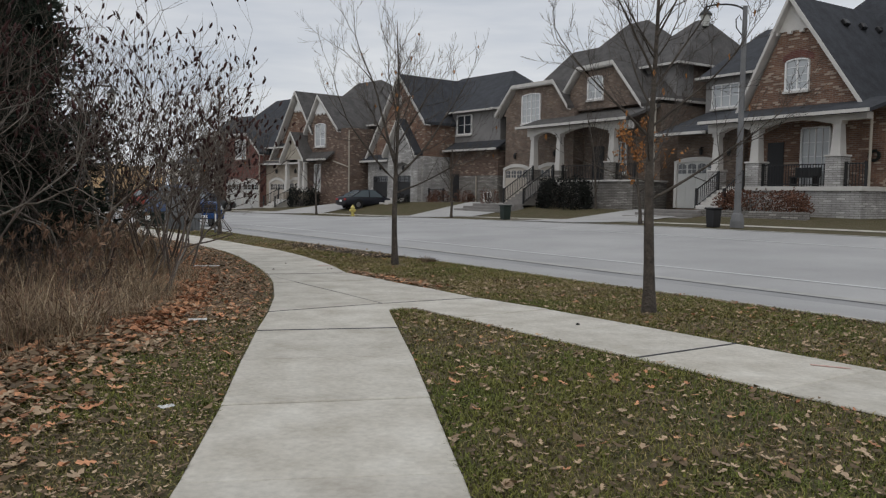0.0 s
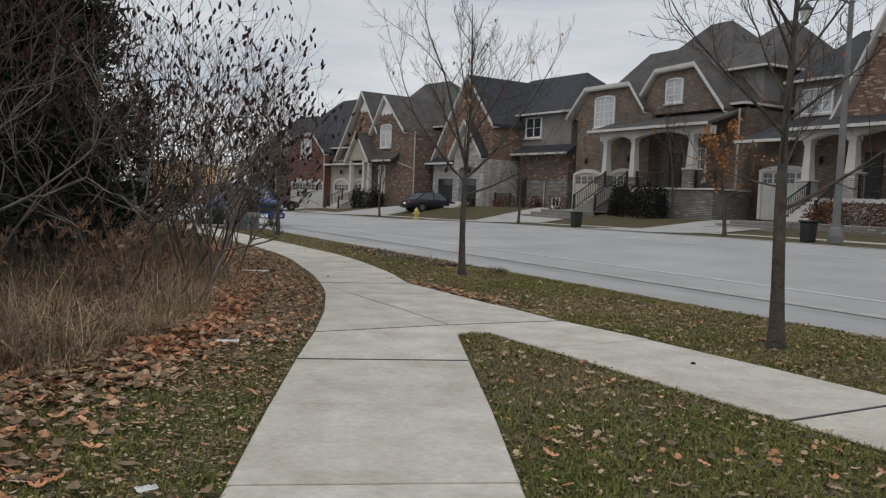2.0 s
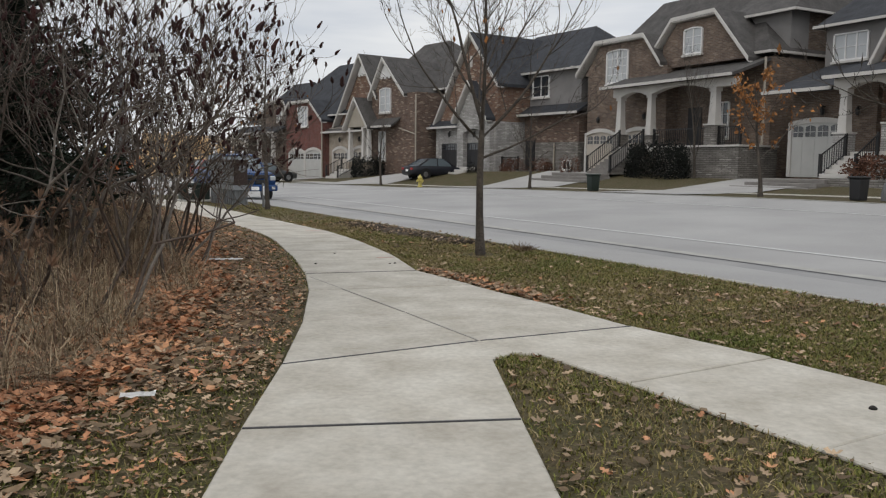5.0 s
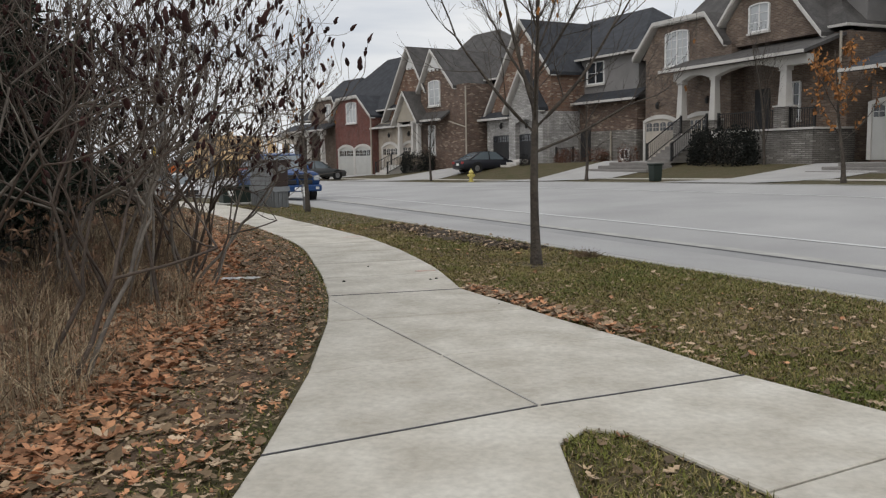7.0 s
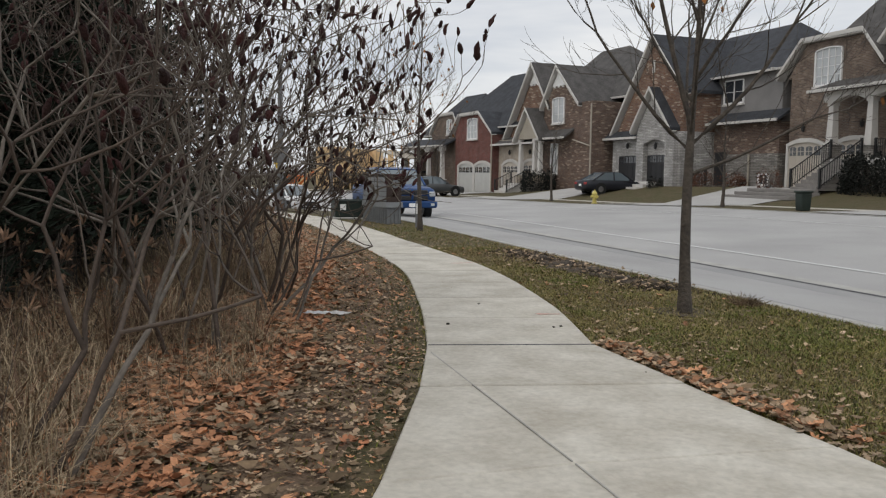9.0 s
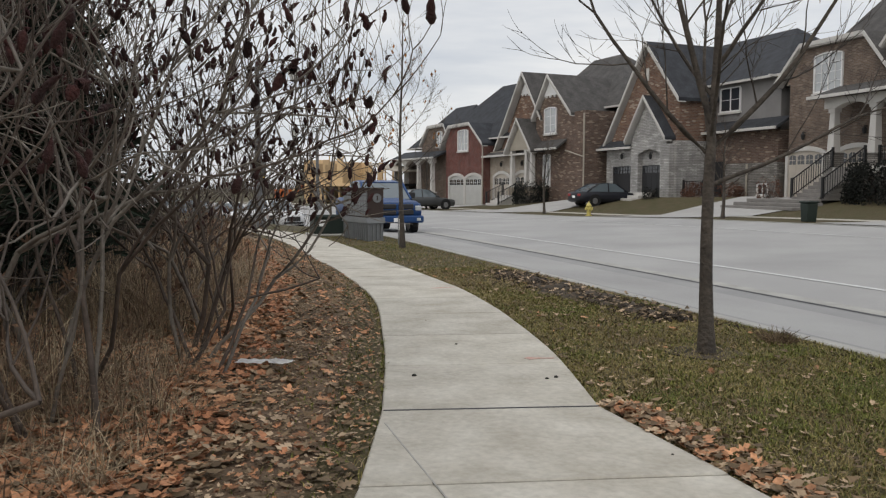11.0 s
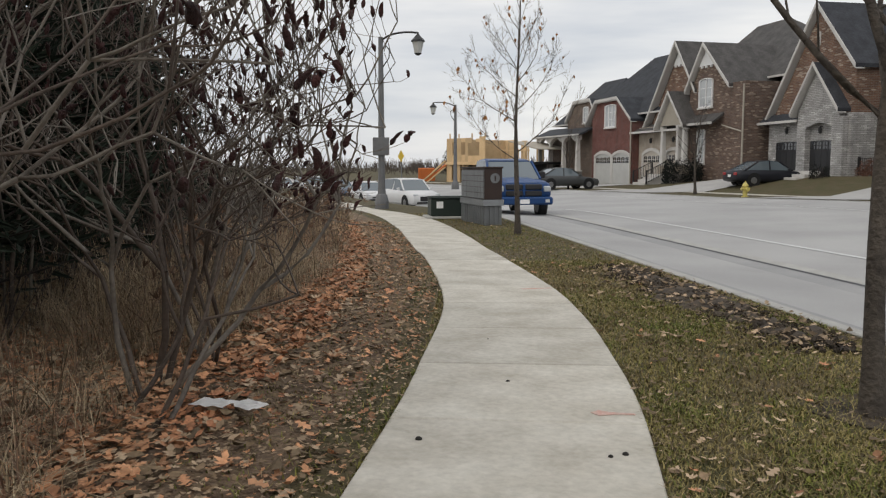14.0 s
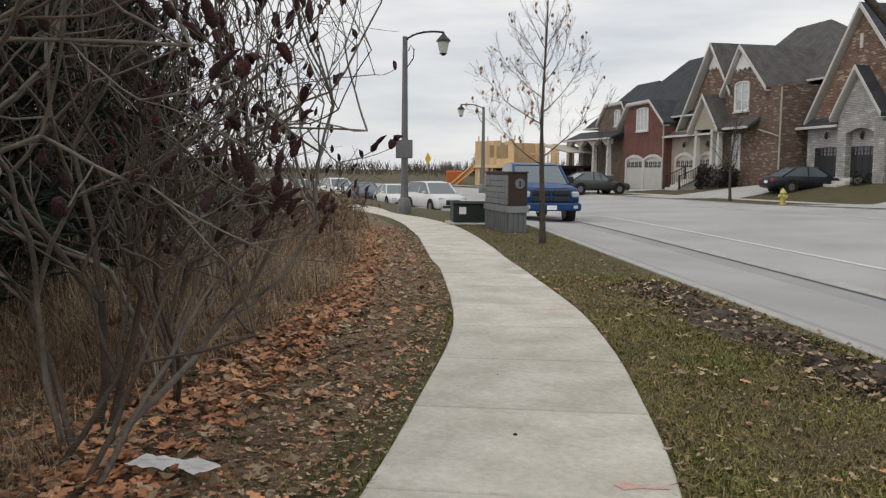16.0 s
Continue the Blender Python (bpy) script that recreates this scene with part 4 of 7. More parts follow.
def house_d():
    h = house_at(56, 32.5, 39, "orange brick and pale stone house with dark garage doors")
    Y = 0.0
    wall(h, -2.8, 4.9, Y, 10, 0.3, 4.5, "stone_pale")
    gable_wall(h, [(-2.65, 4.5), (1.65, 10.5), (4.9, 7.0), (4.9, 4.5)], Y + 0.15, 8, "brick_orange")
    profile_roof(h, [(-3.05, 4.55), (1.65, 11.0), (5.15, 7.1)], Y - 0.35, 9, M["roof_dark"], 0.22, 0.26)
    wall(h, 5.0, 10.6, 2.5, 11, 0.3, 4.9, "brick_dark"), wall(h, 5.0, 10.65, 2.4, 3, 0.3, 3.05, "stone", "stone_base")
    wall(h, 4.6, 10.2, 3.0, 11, 4.9, 7.9, "stucco")
    shed_roof(h, 4.9, 11.0, 1.9, 3.0, 5.0, 5.65, M["roof_dark"])
    hip_roof(h, -2.4, 10.2, 3.0, 12, 7.95, 11.5, 0.1, 6.7, M["roof_dark"])
    window(h, 5.2, 7.05, 6.25, 7.6, 3.0, 2, 2, 0, "pane_dark")
    gable_wall(h, [(0.6, 4.3), (0.7, 4.85), (2.3, 7.05), (4.2, 4.9), (4.35, 4.3)], -0.35, 0.1, "stone_pale")
    profile_roof(h, [(0.3, 4.72), (2.3, 7.48), (4.6, 4.75)], -0.9, 4, M["roof_dark"])
    wall(h, 0.6, 1.4, -0.35, 0, 0.3, 4.3, "stone_pale", "pier"), wall(h, 3.75, 4.65, -0.35, 0, 0.3, 4.3, "stone_pale", "pier")
    part("arch", prism([(1.4, 4.3), (1.4, 3.8)] + arc(1.41, 3.74, 3.7, 0.35)[1:-1] + [(3.75, 3.8), (3.75, 4.3)], -0.35, -0.1), M["stone_pale"], h)
    garage(h, -1.95, 0.45, 0.9, 3.05, Y, "garage_dark", 0.02, 4, False)
    garage(h, 1.45, 3.65, 0.9, 3.05, Y, "garage_dark", 0.02, 4, False)
    shed_roof(h, -3.4, 0.6, -0.4, 0.4, 4.3, 5.0, M["roof_dark"])
    part("front_door", box(5.3, 6.3, 2.34, 2.396, 0.9, 3.2), M["garage_dark"], h)
    part("porch_floor", box(4.9, 6.9, 0.4, 2.3, 0.3, 1.1), M["paver"], h)
    railing(h, (5.0, 0.5), (6.8, 0.5), 1.1, 1.1)
    lantern(h, -0.7, Y, 3.7), lantern(h, 2.5, Y, 3.6)
    steps(h, 1.4, 3.7, -2.4, -0.9, 0.75, 1.3, "trim", 3)
    part("vent", box(1.5, 1.76, Y + 0.09, Y + 0.14, 8.5, 9.3), M["trim"], h)
    window(h, 9.2, 10.1, 1.2, 1.75, 2.4, 2, 1, 0, "pane_dark"), pipe(h, 8.4, 2.3, 1.0, 3.0)
    part("gutter_return", box(10.2, 10.32, 2.0, 9, 7.82, 7.95), M["trim"], h)


def house_e():
    h = house_at(66, 29.3, 42, "mottled brown brick house with twin steep gables and a small portico")
    Y = 0.6
    wall(h, -6.9, 0.3, 0.3, 9, -0.1, 4.6, "brick_tan")
    wall(h, 0.3, 6.9, Y, 12, 0.2, 7.0, "brick_dark")
    gable_wall(h, [(-5.9, 4.6), (-1.65, 10.2), (1.1, 6.6), (1.1, 4.6)], Y + 0.3, 8, "brick_orange")
    profile_roof(h, [(-6.25, 4.65), (-1.65, 10.72), (1.2, 6.95)], Y - 0.4, 9, M["roof_grey"], 0.2, 0.24)
    gable_wall(h, [(0.5, 7.0), (2.35, 9.55), (5.1, 7.0)], Y, 8, "brick_dark")
    profile_roof(h, [(0.15, 6.95), (2.35, 10.02), (5.55, 6.95)], Y - 0.55, 9, M["roof_grey"], 0.2, 0.24)
    for xa, xb, xc, za, zb, y in ((-2.5, -1.65, -0.85, 9.0, 10.15, Y + 0.3), (1.5, 2.35, 3.4, 8.45, 9.55, Y)):
        part("gable_panel", prism([(xa, za), (xb, zb), (xc, za)], y - 0.07, y - 0.003), M["white"], h)
        for i in range(3):
            x = xa + (xc - xa) * (0.2 + 0.3 * i)
            part("dentil", box(x - 0.09, x + 0.09, y - 0.12, y - 0.01, za - 0.14, za - 0.003), M["white"], h)
    hip_roof(h, -5.8, 7.2, 4, 13, 7.5, 12.35, -3.4, 0.5, M["roof_grey"])
    wall(h, 6.4, 7.2, 4.2, 12, 0.3, 7.5, "brick_dark")
    window(h, 1.55, 3.3, 5.65, 7.5, Y, 2, 3, 0.25), window(h, 1.45, 2.5, 1.8, 4.0, Y, 2, 4, 0)
    garage(h, -5.75, -3.15, 0.02, 2.75, 0.3, "garage_beige", 0.35), garage(h, -2.2, 0.1, 0.4, 2.75, 0.3, "garage_beige", 0.3, 3)
    shed_roof(h, -6.9, 0.3, -0.3, 1.2, 4.25, 5.0, M["roof_grey"])
    shed_roof(h, 0.3, 4.6, -0.3, 0.59, 4.5, 5.15, M["roof_grey"])
    gable_wall(h, [(-2.0, 4.5), (-0.45, 6.5), (1.35, 4.5)], -0.45, 0.5, "stucco_beige")
    profile_roof(h, [(-2.35, 4.45), (-0.45, 6.95), (1.7, 4.45)], -0.95, 3, M["roof_grey"])
    for x in (-1.7, 0.5, 1.3):
        column(h, x, -0.3, 1.0, 1.7, 4.45, 0.45, "brick_tan")
    part("porch_floor", box(-2.1, 1.7, -1.0, 0.3, 0.2, 1.0), M["paver"], h)
    steps(h, -1.9, -0.1, -2.6, -1.0, 0.2, 1.0, "trim"), railing(h, (-2.0, -2.5), (-2.0, -1.0), 0.3, 1.0), railing(h, (0.0, -2.5), (0.0, -1.0), 0.3, 1.0)
    lantern(h, -4.4, 0.3, 3.5), lantern(h, -1.0, 0.3, 3.5), pipe(h, 6.9, 0.5, 0.8, 6.8)
    part("downpipe_branch", tube([(4.7, 0.4, 4.3), (6.8, 0.46, 3.8)], 0.05, 6), M["pipe"], h)


def house_f():
    h = house_at(79, 27, 44, "red brick house with charcoal shingles and two white garage doors")
    wall(h, -0.4, 6.6, 0, 9, -0.2, 5.4, "brick_red")
    gable_wall(h, [(-0.6, 5.4), (0.6, 7.0), (4.2, 7.0), (6.3, 5.4)], 0, 6, "brick_red")
    profile_roof(h, [(-1.4, 5.35), (0.45, 7.2), (4.3, 7.25), (6.7, 5.35)], -0.45, 8, M["roof_dark"], 0.2, 0.2)
    wall(h, -6.2, -0.4, 0.3, 9, -0.2, 5.8, "brick_brown")
    gable_wall(h, [(-6.0, 5.8), (-4.6, 7.3), (-1.4, 7.3), (-1.0, 5.8)], 0.3, 6, "brick_brown")
    profile_roof(h, [(-6.4, 5.8), (-4.65, 7.5), (-1.3, 7.55), (-0.4, 6.4)], -0.1, 8, M["roof_dark"], 0.2, 0.2)
    hip_roof(h, -5.5, 9.5, 1.2, 11, 5.8, 11.2, -0.6, 5.0, M["roof_dark"])
    hip_roof(h, -11.0, -3.0, 1.5, 10, 5.6, 9.9, -9.4, -5.0, M["roof_dark"])
    wall(h, 6.7, 9.0, 2.8, 9, 5.4, 7.3, "stucco_beige")
    hip_roof(h, 6.0, 9.0, 2.8, 9, 7.3, 8.9, 7.0, 8.0, M["roof_dark"])
    wall(h, 6.6, 9.4, 5, 12, 0, 6.0, "brick_brown")
    window(h, 1.95, 3.95, 4.85, 6.6, 0, 3, 3, 0.2, leaves=3), window(h, -2.85, -1.7, 5.5, 6.8, 0.3, 2, 3, 0.2)
    garage(h, 0.35, 3.15, 0.05, 2.65, 0, "garage_grey", 0.3), garage(h, 3.5, 6.3, 0.05, 2.65, 0, "garage_grey", 0.3)
    shed_roof(h, -11.0, -0.6, -1.2, 0.6, 4.4, 5.2, M["roof_dark"])
    for x in (-10.2, -7.6, -4.6, -1.6):
        column(h, x, -0.8, 0, 1.2, 4.2, 0.5)
    part("porch_beam", prism([(-10.6, 4.35), (-10.6, 3.9)] + arc(-9.9, -7.9, 3.8, 0.4) + arc(-7.3, -4.9, 3.8, 0.4) + arc(-4.3, -1.9, 3.8, 0.4) + [(-1.2, 3.9), (-1.2, 4.35)], -1.0, -0.6), M["trim"], h)
    wall(h, -11, -6.2, 0.6, 8, -0.2, 4.6, "brick_brown"), pipe(h, 6.55, -0.1, 0, 5.2)


def house_site():
    """A half-built timber house."""
    h = thing("house", pose(-33.8, 81.4, -0.3, 0, 0, 44 - 90 + 22), "half-built house of bare plywood sheathing and timber studs", "house", "houses across the road")
    def sheet(x0, x1, z0, z1, y=0.0):
        part("sheathing_panel", box(x0 + 0.01, x1 - 0.01, y, y + 0.12, z0, z1), M["plywood"], h)

    for x0, x1 in ((-5.2, -4.3), (-3.7, -2.9), (-2.3, -1.9)):
        sheet(x0, x1, 2.3, 4.6)
    for x0, x1 in ((-4.3, -3.7), (-2.9, -2.3)):
        sheet(x0, x1, 2.3, 3.0), sheet(x0, x1, 4.2, 4.6)
    sheet(-1.9, -0.2, 2.3, 2.9), sheet(-0.2, 0.6, 2.3, 4.7), sheet(-1.9, -1.3, 4.1, 4.6), sheet(-0.7, -0.2, 4.2, 4.5)
    for x0, x1, z1 in ((-5.2, -3.6, 4.6), (-2.6, -1.8, 4.5), (-0.4, 0.6, 4.7)):
        sheet(x0, x1, 2.3, z1, 7.8)
    part("side_wall", box(-5.2, -5.08, 0.121, 7.79, 0, 4.6), M["plywood"], h)
    # deck is near-black: the shade beneath it is put into its colour
    part("floor_deck", box(-5.25, 4.6, -0.12, 8, 2.05, 2.28), M["garage_dark"], h)
    part("rim_board", box(-5.25, 4.6, -0.2, -0.122, 2.02, 2.3), M["plywood"], h)
    sheet(-5.2, -4.4, 0, 2.0), sheet(-3.9, -3.1, 0, 2.0), sheet(-4.4, -3.9, 0, 0.5), sheet(-2.8, -2.4, 0, 2.0)
    # near-black sheet added behind the posts for the lower storey's shade
    part("garage_back", box(-2.4, 4.4, 4.4, 4.5, 0, 2.04), M["garage_dark"], h)
    for i in range(7):
        x = -2.2 + i * 1.05
        part("post", box(x, x + 0.12, 0.1, 0.22, 0, 2.04), M["plywood"], h)
    for i in range(9):
        x = 0.75 + i * 0.45
        part("stud", box(x, x + 0.08, 2.0, 2.1, 2.29, 3.5 + (i * 7 % 5) * 0.16), M["plywood"], h)
    part("top_plate", box(0.7, 4.5, 1.98, 2.12, 3.3, 3.4), M["plywood"], h)
    part("roof_sheet", prism([(0.6, 4.3), (4.6, 3.5), (4.6, 3.42), (0.6, 4.22)], 3.0, 7.5), M["stucco_beige"], h, "weathered grey roof sheathing")
    for x in (-5.0, -3.6, -1.6, 0.4):
        part("stud", box(x, x + 0.08, 0.2, 0.3, 4.61, 5.0 + 0.1 * (x % 2)), M["plywood"], h)
    part("brace", tube([(-8.5, -1, 0), (-5.1, -0.25, 2.4)], 0.1, 4), M["plywood"], h)
    part("brace", tube([(-7.6, -1, 0), (-5.1, -0.25, 1.8)], 0.08, 4), M["plywood"], h)


house_b(), house_c(), house_d(), house_e(), house_f(), house_site()


# ---- street furniture, vehicles ----
def on_street(e, m, turn=0.0, z=None):
    """A pose on the street whose x axis points along it, away from the start."""
    x, y = street(e, m)
    x1, y1 = street(e + 0.5, m)
    return pose(x, y, land_z(e, m) if z is None else z, 0, 0, math.degrees(math.atan2(y1 - y, x1 - x)) + turn)


def street_lamp(x, y, z, height, reach, turn, label, sign=False):
    h = thing("street_lamp", pose(x, y, z, 0, 0, turn), label, "street lamp", "street lamps")
    part("base", lathe([(0.26, 0), (0.26, 0.25), (0.2, 0.5), (0.15, 0.55), (0.13, 0.9)], 8), M["pole"], h)
    part("pole", lathe([(0.13, 0.9), (0.085, height)], 8), M["pole"], h)
    pts = [(0, 0, height - 0.25)]
    for i in range(1, 9):
        a = i / 8 * math.pi * 0.62
        pts.append((reach * (1 - math.cos(a)) / (1 - math.cos(math.pi * 0.62)), 0, height - 0.25 + 0.42 * math.sin(a)))
    part("arm", tube(pts, 0.035, 6), M["iron"], h)
    part("scroll", tube([(0.05, 0, height - 1.1), (0.3, 0, height - 0.75), (0.32, 0, height - 0.45), (0.2, 0, height - 0.3), (0.12, 0, height - 0.5)], 0.022, 5), M["iron"], h)
    zt = pts[-1][2]
    part("lantern_cap", lathe([(0.03, zt + 0.02), (0.05, zt - 0.06), (0.24, zt - 0.26), (0.25, zt - 0.32)], 8, reach), M["iron"], h)
    part("lantern_glass", lathe([(0.21, zt - 0.322), (0.12, zt - 0.72)], 8, reach), M["lens"], h)
    part("lantern_foot", lathe([(0.14, zt - 0.722), (0.05, zt - 0.8)], 8, reach), M["iron"], h)
    if sign:
        part("notice_board", box(-0.30, 0.30, -0.16, -0.13, 1.95, 2.6, bevel=0.02), M["pole"], h)
        part("bracket", box(-0.1, 0.1, -0.13, 0.13, 2.2, 2.3), M["iron"], h)


px, py = street(17.64, 25.8)
street_lamp(px, py, 0.5, 8.1, 1.45, 145, "tall grey street lamp with a curved arm and lantern")
street_lamp(-16.5, 36.2, 0, 6.2, 1.35, 26, "grey street lamp with a lantern and a notice board", True)
street_lamp(-25.8, 60.4, 0, 5.7, 1.5, 205, "distant street lamp with a curved arm and lantern")


def hydrant():
    h = thing("fire_hydrant", on_street(46.6, 25.8), "pale yellow fire hydrant on the verge", "fire hydrant")
    part("barrel", lathe([(0.17, 0), (0.17, 0.05), (0.11, 0.06), (0.11, 0.5), (0.15, 0.52), (0.15, 0.57), (0.12, 0.62), (0.06, 0.7), (0.03, 0.72), (0.03, 0.78)], 12), M["hydrant"], h)
    for k in (-1, 1):
        c = part("nozzle", lathe([(0.06, 0), (0.06, 0.09), (0.075, 0.09), (0.075, 0.14)], 8), M["hydrant"], h)
        c.matrix_local = pose(0, 0.08 * k, 0.4, -90 * k, 0, 0)
    c = part("pumper_nozzle", lathe([(0.08, 0), (0.08, 0.1), (0.095, 0.1), (0.095, 0.15)], 10), M["hydrant"], h)
    c.matrix_local = pose(-0.08, 0, 0.38, 0, -90, 0)


hydrant()


def litter_bin(e, m, mat, label):
    h = thing("bin", on_street(e, m), label, "bin", "bins on the verge")
    bm = box(-0.2, 0.2, -0.24, 0.24, 0.02, 0.7, bevel=0.03)
    for v in bm.verts:
        k = 0.86 + 0.14 * v.co.z / 0.7
        v.co.x *= k
        v.co.y *= k
    part("body", bm, M[mat], h)
    part("lid", box(-0.23, 0.23, -0.27, 0.27, 0.7, 0.77, bevel=0.02), M[mat], h)


litter_bin(31.47, 25.65, "green_box", "dark green plastic bin on the grass verge")
litter_bin(18.55, 25.6, "garage_dark", "black plastic bin on the grass verge")


def mailbox():
    h = thing("community_mailbox", pose(-9.46, 30.0, 0, 0, 0, 90 + 43), "grey and brown metal community mailbox on a ribbed pedestal", "mailbox")
    part("pedestal", box(0.03, 2.07, -0.5, -0.03, 0, 0.52), M["metal_box"], h)
    for i in range(12):
        part("rib", box(0.1 + i * 0.17, 0.15 + i * 0.17, -0.003, 0.02, 0.03, 0.5), M["metal_box"], h)
    for i in range(4):
        part("rib", box(0.0, 0.028, -0.46 + i * 0.13, -0.42 + i * 0.13, 0.03, 0.5), M["metal_box"], h)
    part("plinth", prism([(-0.04, 0.52), (2.14, 0.52), (2.1, 0.68), (0, 0.68)], -0.54, 0.03), M["metal_box"], h)
    part("cabinet", box(0, 2.1, -0.5, -0.02, 0.682, 1.5, bevel=0.01), M["brown_box"], h, "dark brown painted cabinet")
    for c in range(8):
        for r in range(5):
            w, k = 0.255, 0.15
            d = part("locker_door", box(0.04 + c * w, 0.02 + (c + 1) * w, -0.022, 0.008, 0.71 + r * k, 0.71 + (r + 1) * k - 0.015), M["metal_box"], h)
    part("roof_edge", box(-0.02, 2.12, -0.52, 0.03, 1.5, 1.54), M["brown_box"], h, "rusty brown top edge")
    rd = part("round_badge", lathe([(0.13, 0), (0.13, 0.012)], 18), M["metal_box"], h)
    rd.matrix_local = pose(-0.002, -0.3, 1.24, 0, -90, 0)
    rb = part("badge_bar", box(-0.07, 0.07, -0.02, 0.02, 0.012, 0.018), M["brown_box"], rd)


mailbox()


def transformer():
    h = thing("transformer_box", on_street(33.3, 8.55), "dark green metal transformer box on a concrete pad", "utility box")
    part("pad", box(-0.55, 0.6, -0.62, 0.62, 0, 0.08, bevel=0.02), M["kerb"], h)
    part("cabinet", box(-0.4, 0.45, -0.48, 0.48, 0.08, 0.62, bevel=0.03), M["green_box"], h)
    part("lid", prism([(-0.44, 0.622), (0.49, 0.622), (0.49, 0.65), (-0.4, 0.69)], -0.5, 0.5), M["green_box"], h)
    part("sticker", box(-0.408, -0.402, 0.12, 0.32, 0.32, 0.52), M["litter"], h)


transformer()


def marker_post():
    h = thing("marker_post", on_street(28.55, 9.7), "small grey utility marker post beside the kerb", "marker post")
    part("post", box(-0.05, 0.05, -0.03, 0.03, 0, 0.78, bevel=0.01), M["pole"], h)
    part("plate", box(-0.058, -0.051, -0.025, 0.025, 0.4, 0.7), M["litter"], h)


marker_post()


def wheel(h, x, y, r, w=0.24):
    t = part("wheel", lathe([(r * 0.6, -w / 2), (r * 0.95, -w / 2), (r, -w / 4), (r, w / 4), (r * 0.95, w / 2), (r * 0.6, w / 2)], 18), M["tyre"], h)
    t.matrix_local = pose(x, y, r, 90, 0, 0)
    part("rim", lathe([(r * 0.2, -w / 2 - 0.012), (r * 0.66, -w / 2 - 0.004), (r * 0.66, w / 2 + 0.004), (r * 0.2, w / 2 + 0.012)], 10), M["rim"], t)


def loft(sections):
    """A skin through outlines of equal length."""
    bm = bmesh.new()
    rings = [[bm.verts.new(p) for p in s] for s in sections]
    k = len(rings[0])
    for a, b in zip(rings, rings[1:]):
        for i in range(k):
            j = (i + 1) % k
            bm.faces.new((a[i], a[j], b[j], b[i]))
    bm.faces.new(rings[0][::-1])
    bm.faces.new(rings[-1])
    bmesh.ops.recalc_face_normals(bm, faces=bm.faces[:])
    return bm


def rounded(bm, r):
    bmesh.ops.bevel(bm, geom=bm.edges[:], offset=r, segments=2, affect="EDGES", clamp_overlap=True)
    for f in bm.faces:
        f.smooth = True
    return bm


def car(m, paint, label, kind="sedan"):
    """x runs from the nose (0) to the tail."""
    L, W, H = dict(sedan=(4.8, 0.9, 1.45), suv=(4.7, 0.94, 1.66))[kind]
    h = thing("car", m, label, "car", "parked cars")
    low, belt = 0.24, H * 0.62
    hood = belt - (0.06 if kind == "sedan" else 0.02)
    tail = belt + (0.02 if kind == "sedan" else 0.06)
    xs = [(0.0, low + 0.15, hood - 0.28, 0.82), (0.12, low, hood - 0.14, 0.93), (0.9, low, hood - 0.02, 1.0), (1.5, low, belt, 1.0), (3.6, low, belt + 0.03, 1.0), (L - 0.35, low, tail, 0.97), (L - 0.05, low + 0.08, tail - 0.04, 0.9), (L, low + 0.2, tail - 0.2, 0.84)]
    secs = []
    for x, a, b, k in xs:
        w = W * k
        secs.append([(x, -w * 0.94, a), (x, w * 0.94, a), (x, w, a + 0.15), (x, w, (a + b) / 2 + 0.05), (x, w * 0.9, b), (x, -w * 0.9, b), (x, -w, (a + b) / 2 + 0.05), (x, -w, a + 0.15)])
    part("body", rounded(loft(secs), 0.03), paint, h)
    if kind == "sedan":
        cab = [(1.35, belt - 0.02, 0.86), (2.1, H - 0.06, 0.68), (2.7, H, 0.68), (3.4, H - 0.06, 0.68), (4.3, belt + 0.02, 0.84)]
    else:
        cab = [(1.25, belt - 0.02, 0.9), (1.95, H - 0.07, 0.74), (2.7, H, 0.74), (4.1, H - 0.06, 0.74), (4.6, belt + 0.05, 0.86)]
    gl = [[(x, -W * 0.88, belt - 0.03), (x, W * 0.88, belt - 0.03), (x, W * 0.88 * 1.0 if i in (0, len(cab) - 1) else W * k, z), (x, -W * 0.88 if i in (0, len(cab) - 1) else -W * k, z)] for i, (x, z, k) in enumerate(cab)]
    part("glasshouse", loft(gl), M["windscreen"], h)
    part("roof_panel", loft([[(x, -W * k * 0.97, z - 0.01), (x, W * k * 0.97, z - 0.01), (x, W * k * 0.9, z + 0.03), (x, -W * k * 0.9, z + 0.03)] for x, z, k in cab[1:-1]]), paint, h)
    for s in (-1, 1):
        for (xa, za, ka), (xb, zb, kb) in ((cab[0], cab[1]), (cab[-1], cab[-2])):
            part("pillar", tube([(xa, s * W * 0.88, za), (xb, s * W * kb, zb + 0.01)], 0.045, 5), paint, h)
        part("pillar", tube([(2.75, s * W * 0.885, belt), (2.7, s * W * 0.69, H - 0.02)], 0.04, 5), paint, h)
        part("headlamp", box(0.03, 0.3, s * W * 0.72 - 0.16, s * W * 0.72 + 0.12, hood - 0.3, hood - 0.18, bevel=0.02), M["pane"], h)
        part("tail_lamp", box(L - 0.2, L + 0.015, s * W * 0.66 - 0.16, s * W * 0.66 + 0.16, tail - 0.28, tail - 0.12, bevel=0.02), M["lamp_red"], h)
        part("mirror", box(1.55, 1.72, s * W * 1.06 - 0.08, s * W * 1.06 + 0.08, belt, belt + 0.14, bevel=0.03), paint, h)
        for x in (0.9, L - 1.0):
            part("wheel_arch", lathe([(0.41, 0), (0.41, 0.02)], 16), M["tyre"], h).matrix_local = pose(x, s * W * 0.995 + (0.01 if s > 0 else -0.012), 0.37, 90 if s < 0 else -90, 0, 0)
            wheel(h, x, s * (W - 0.1), 0.34)
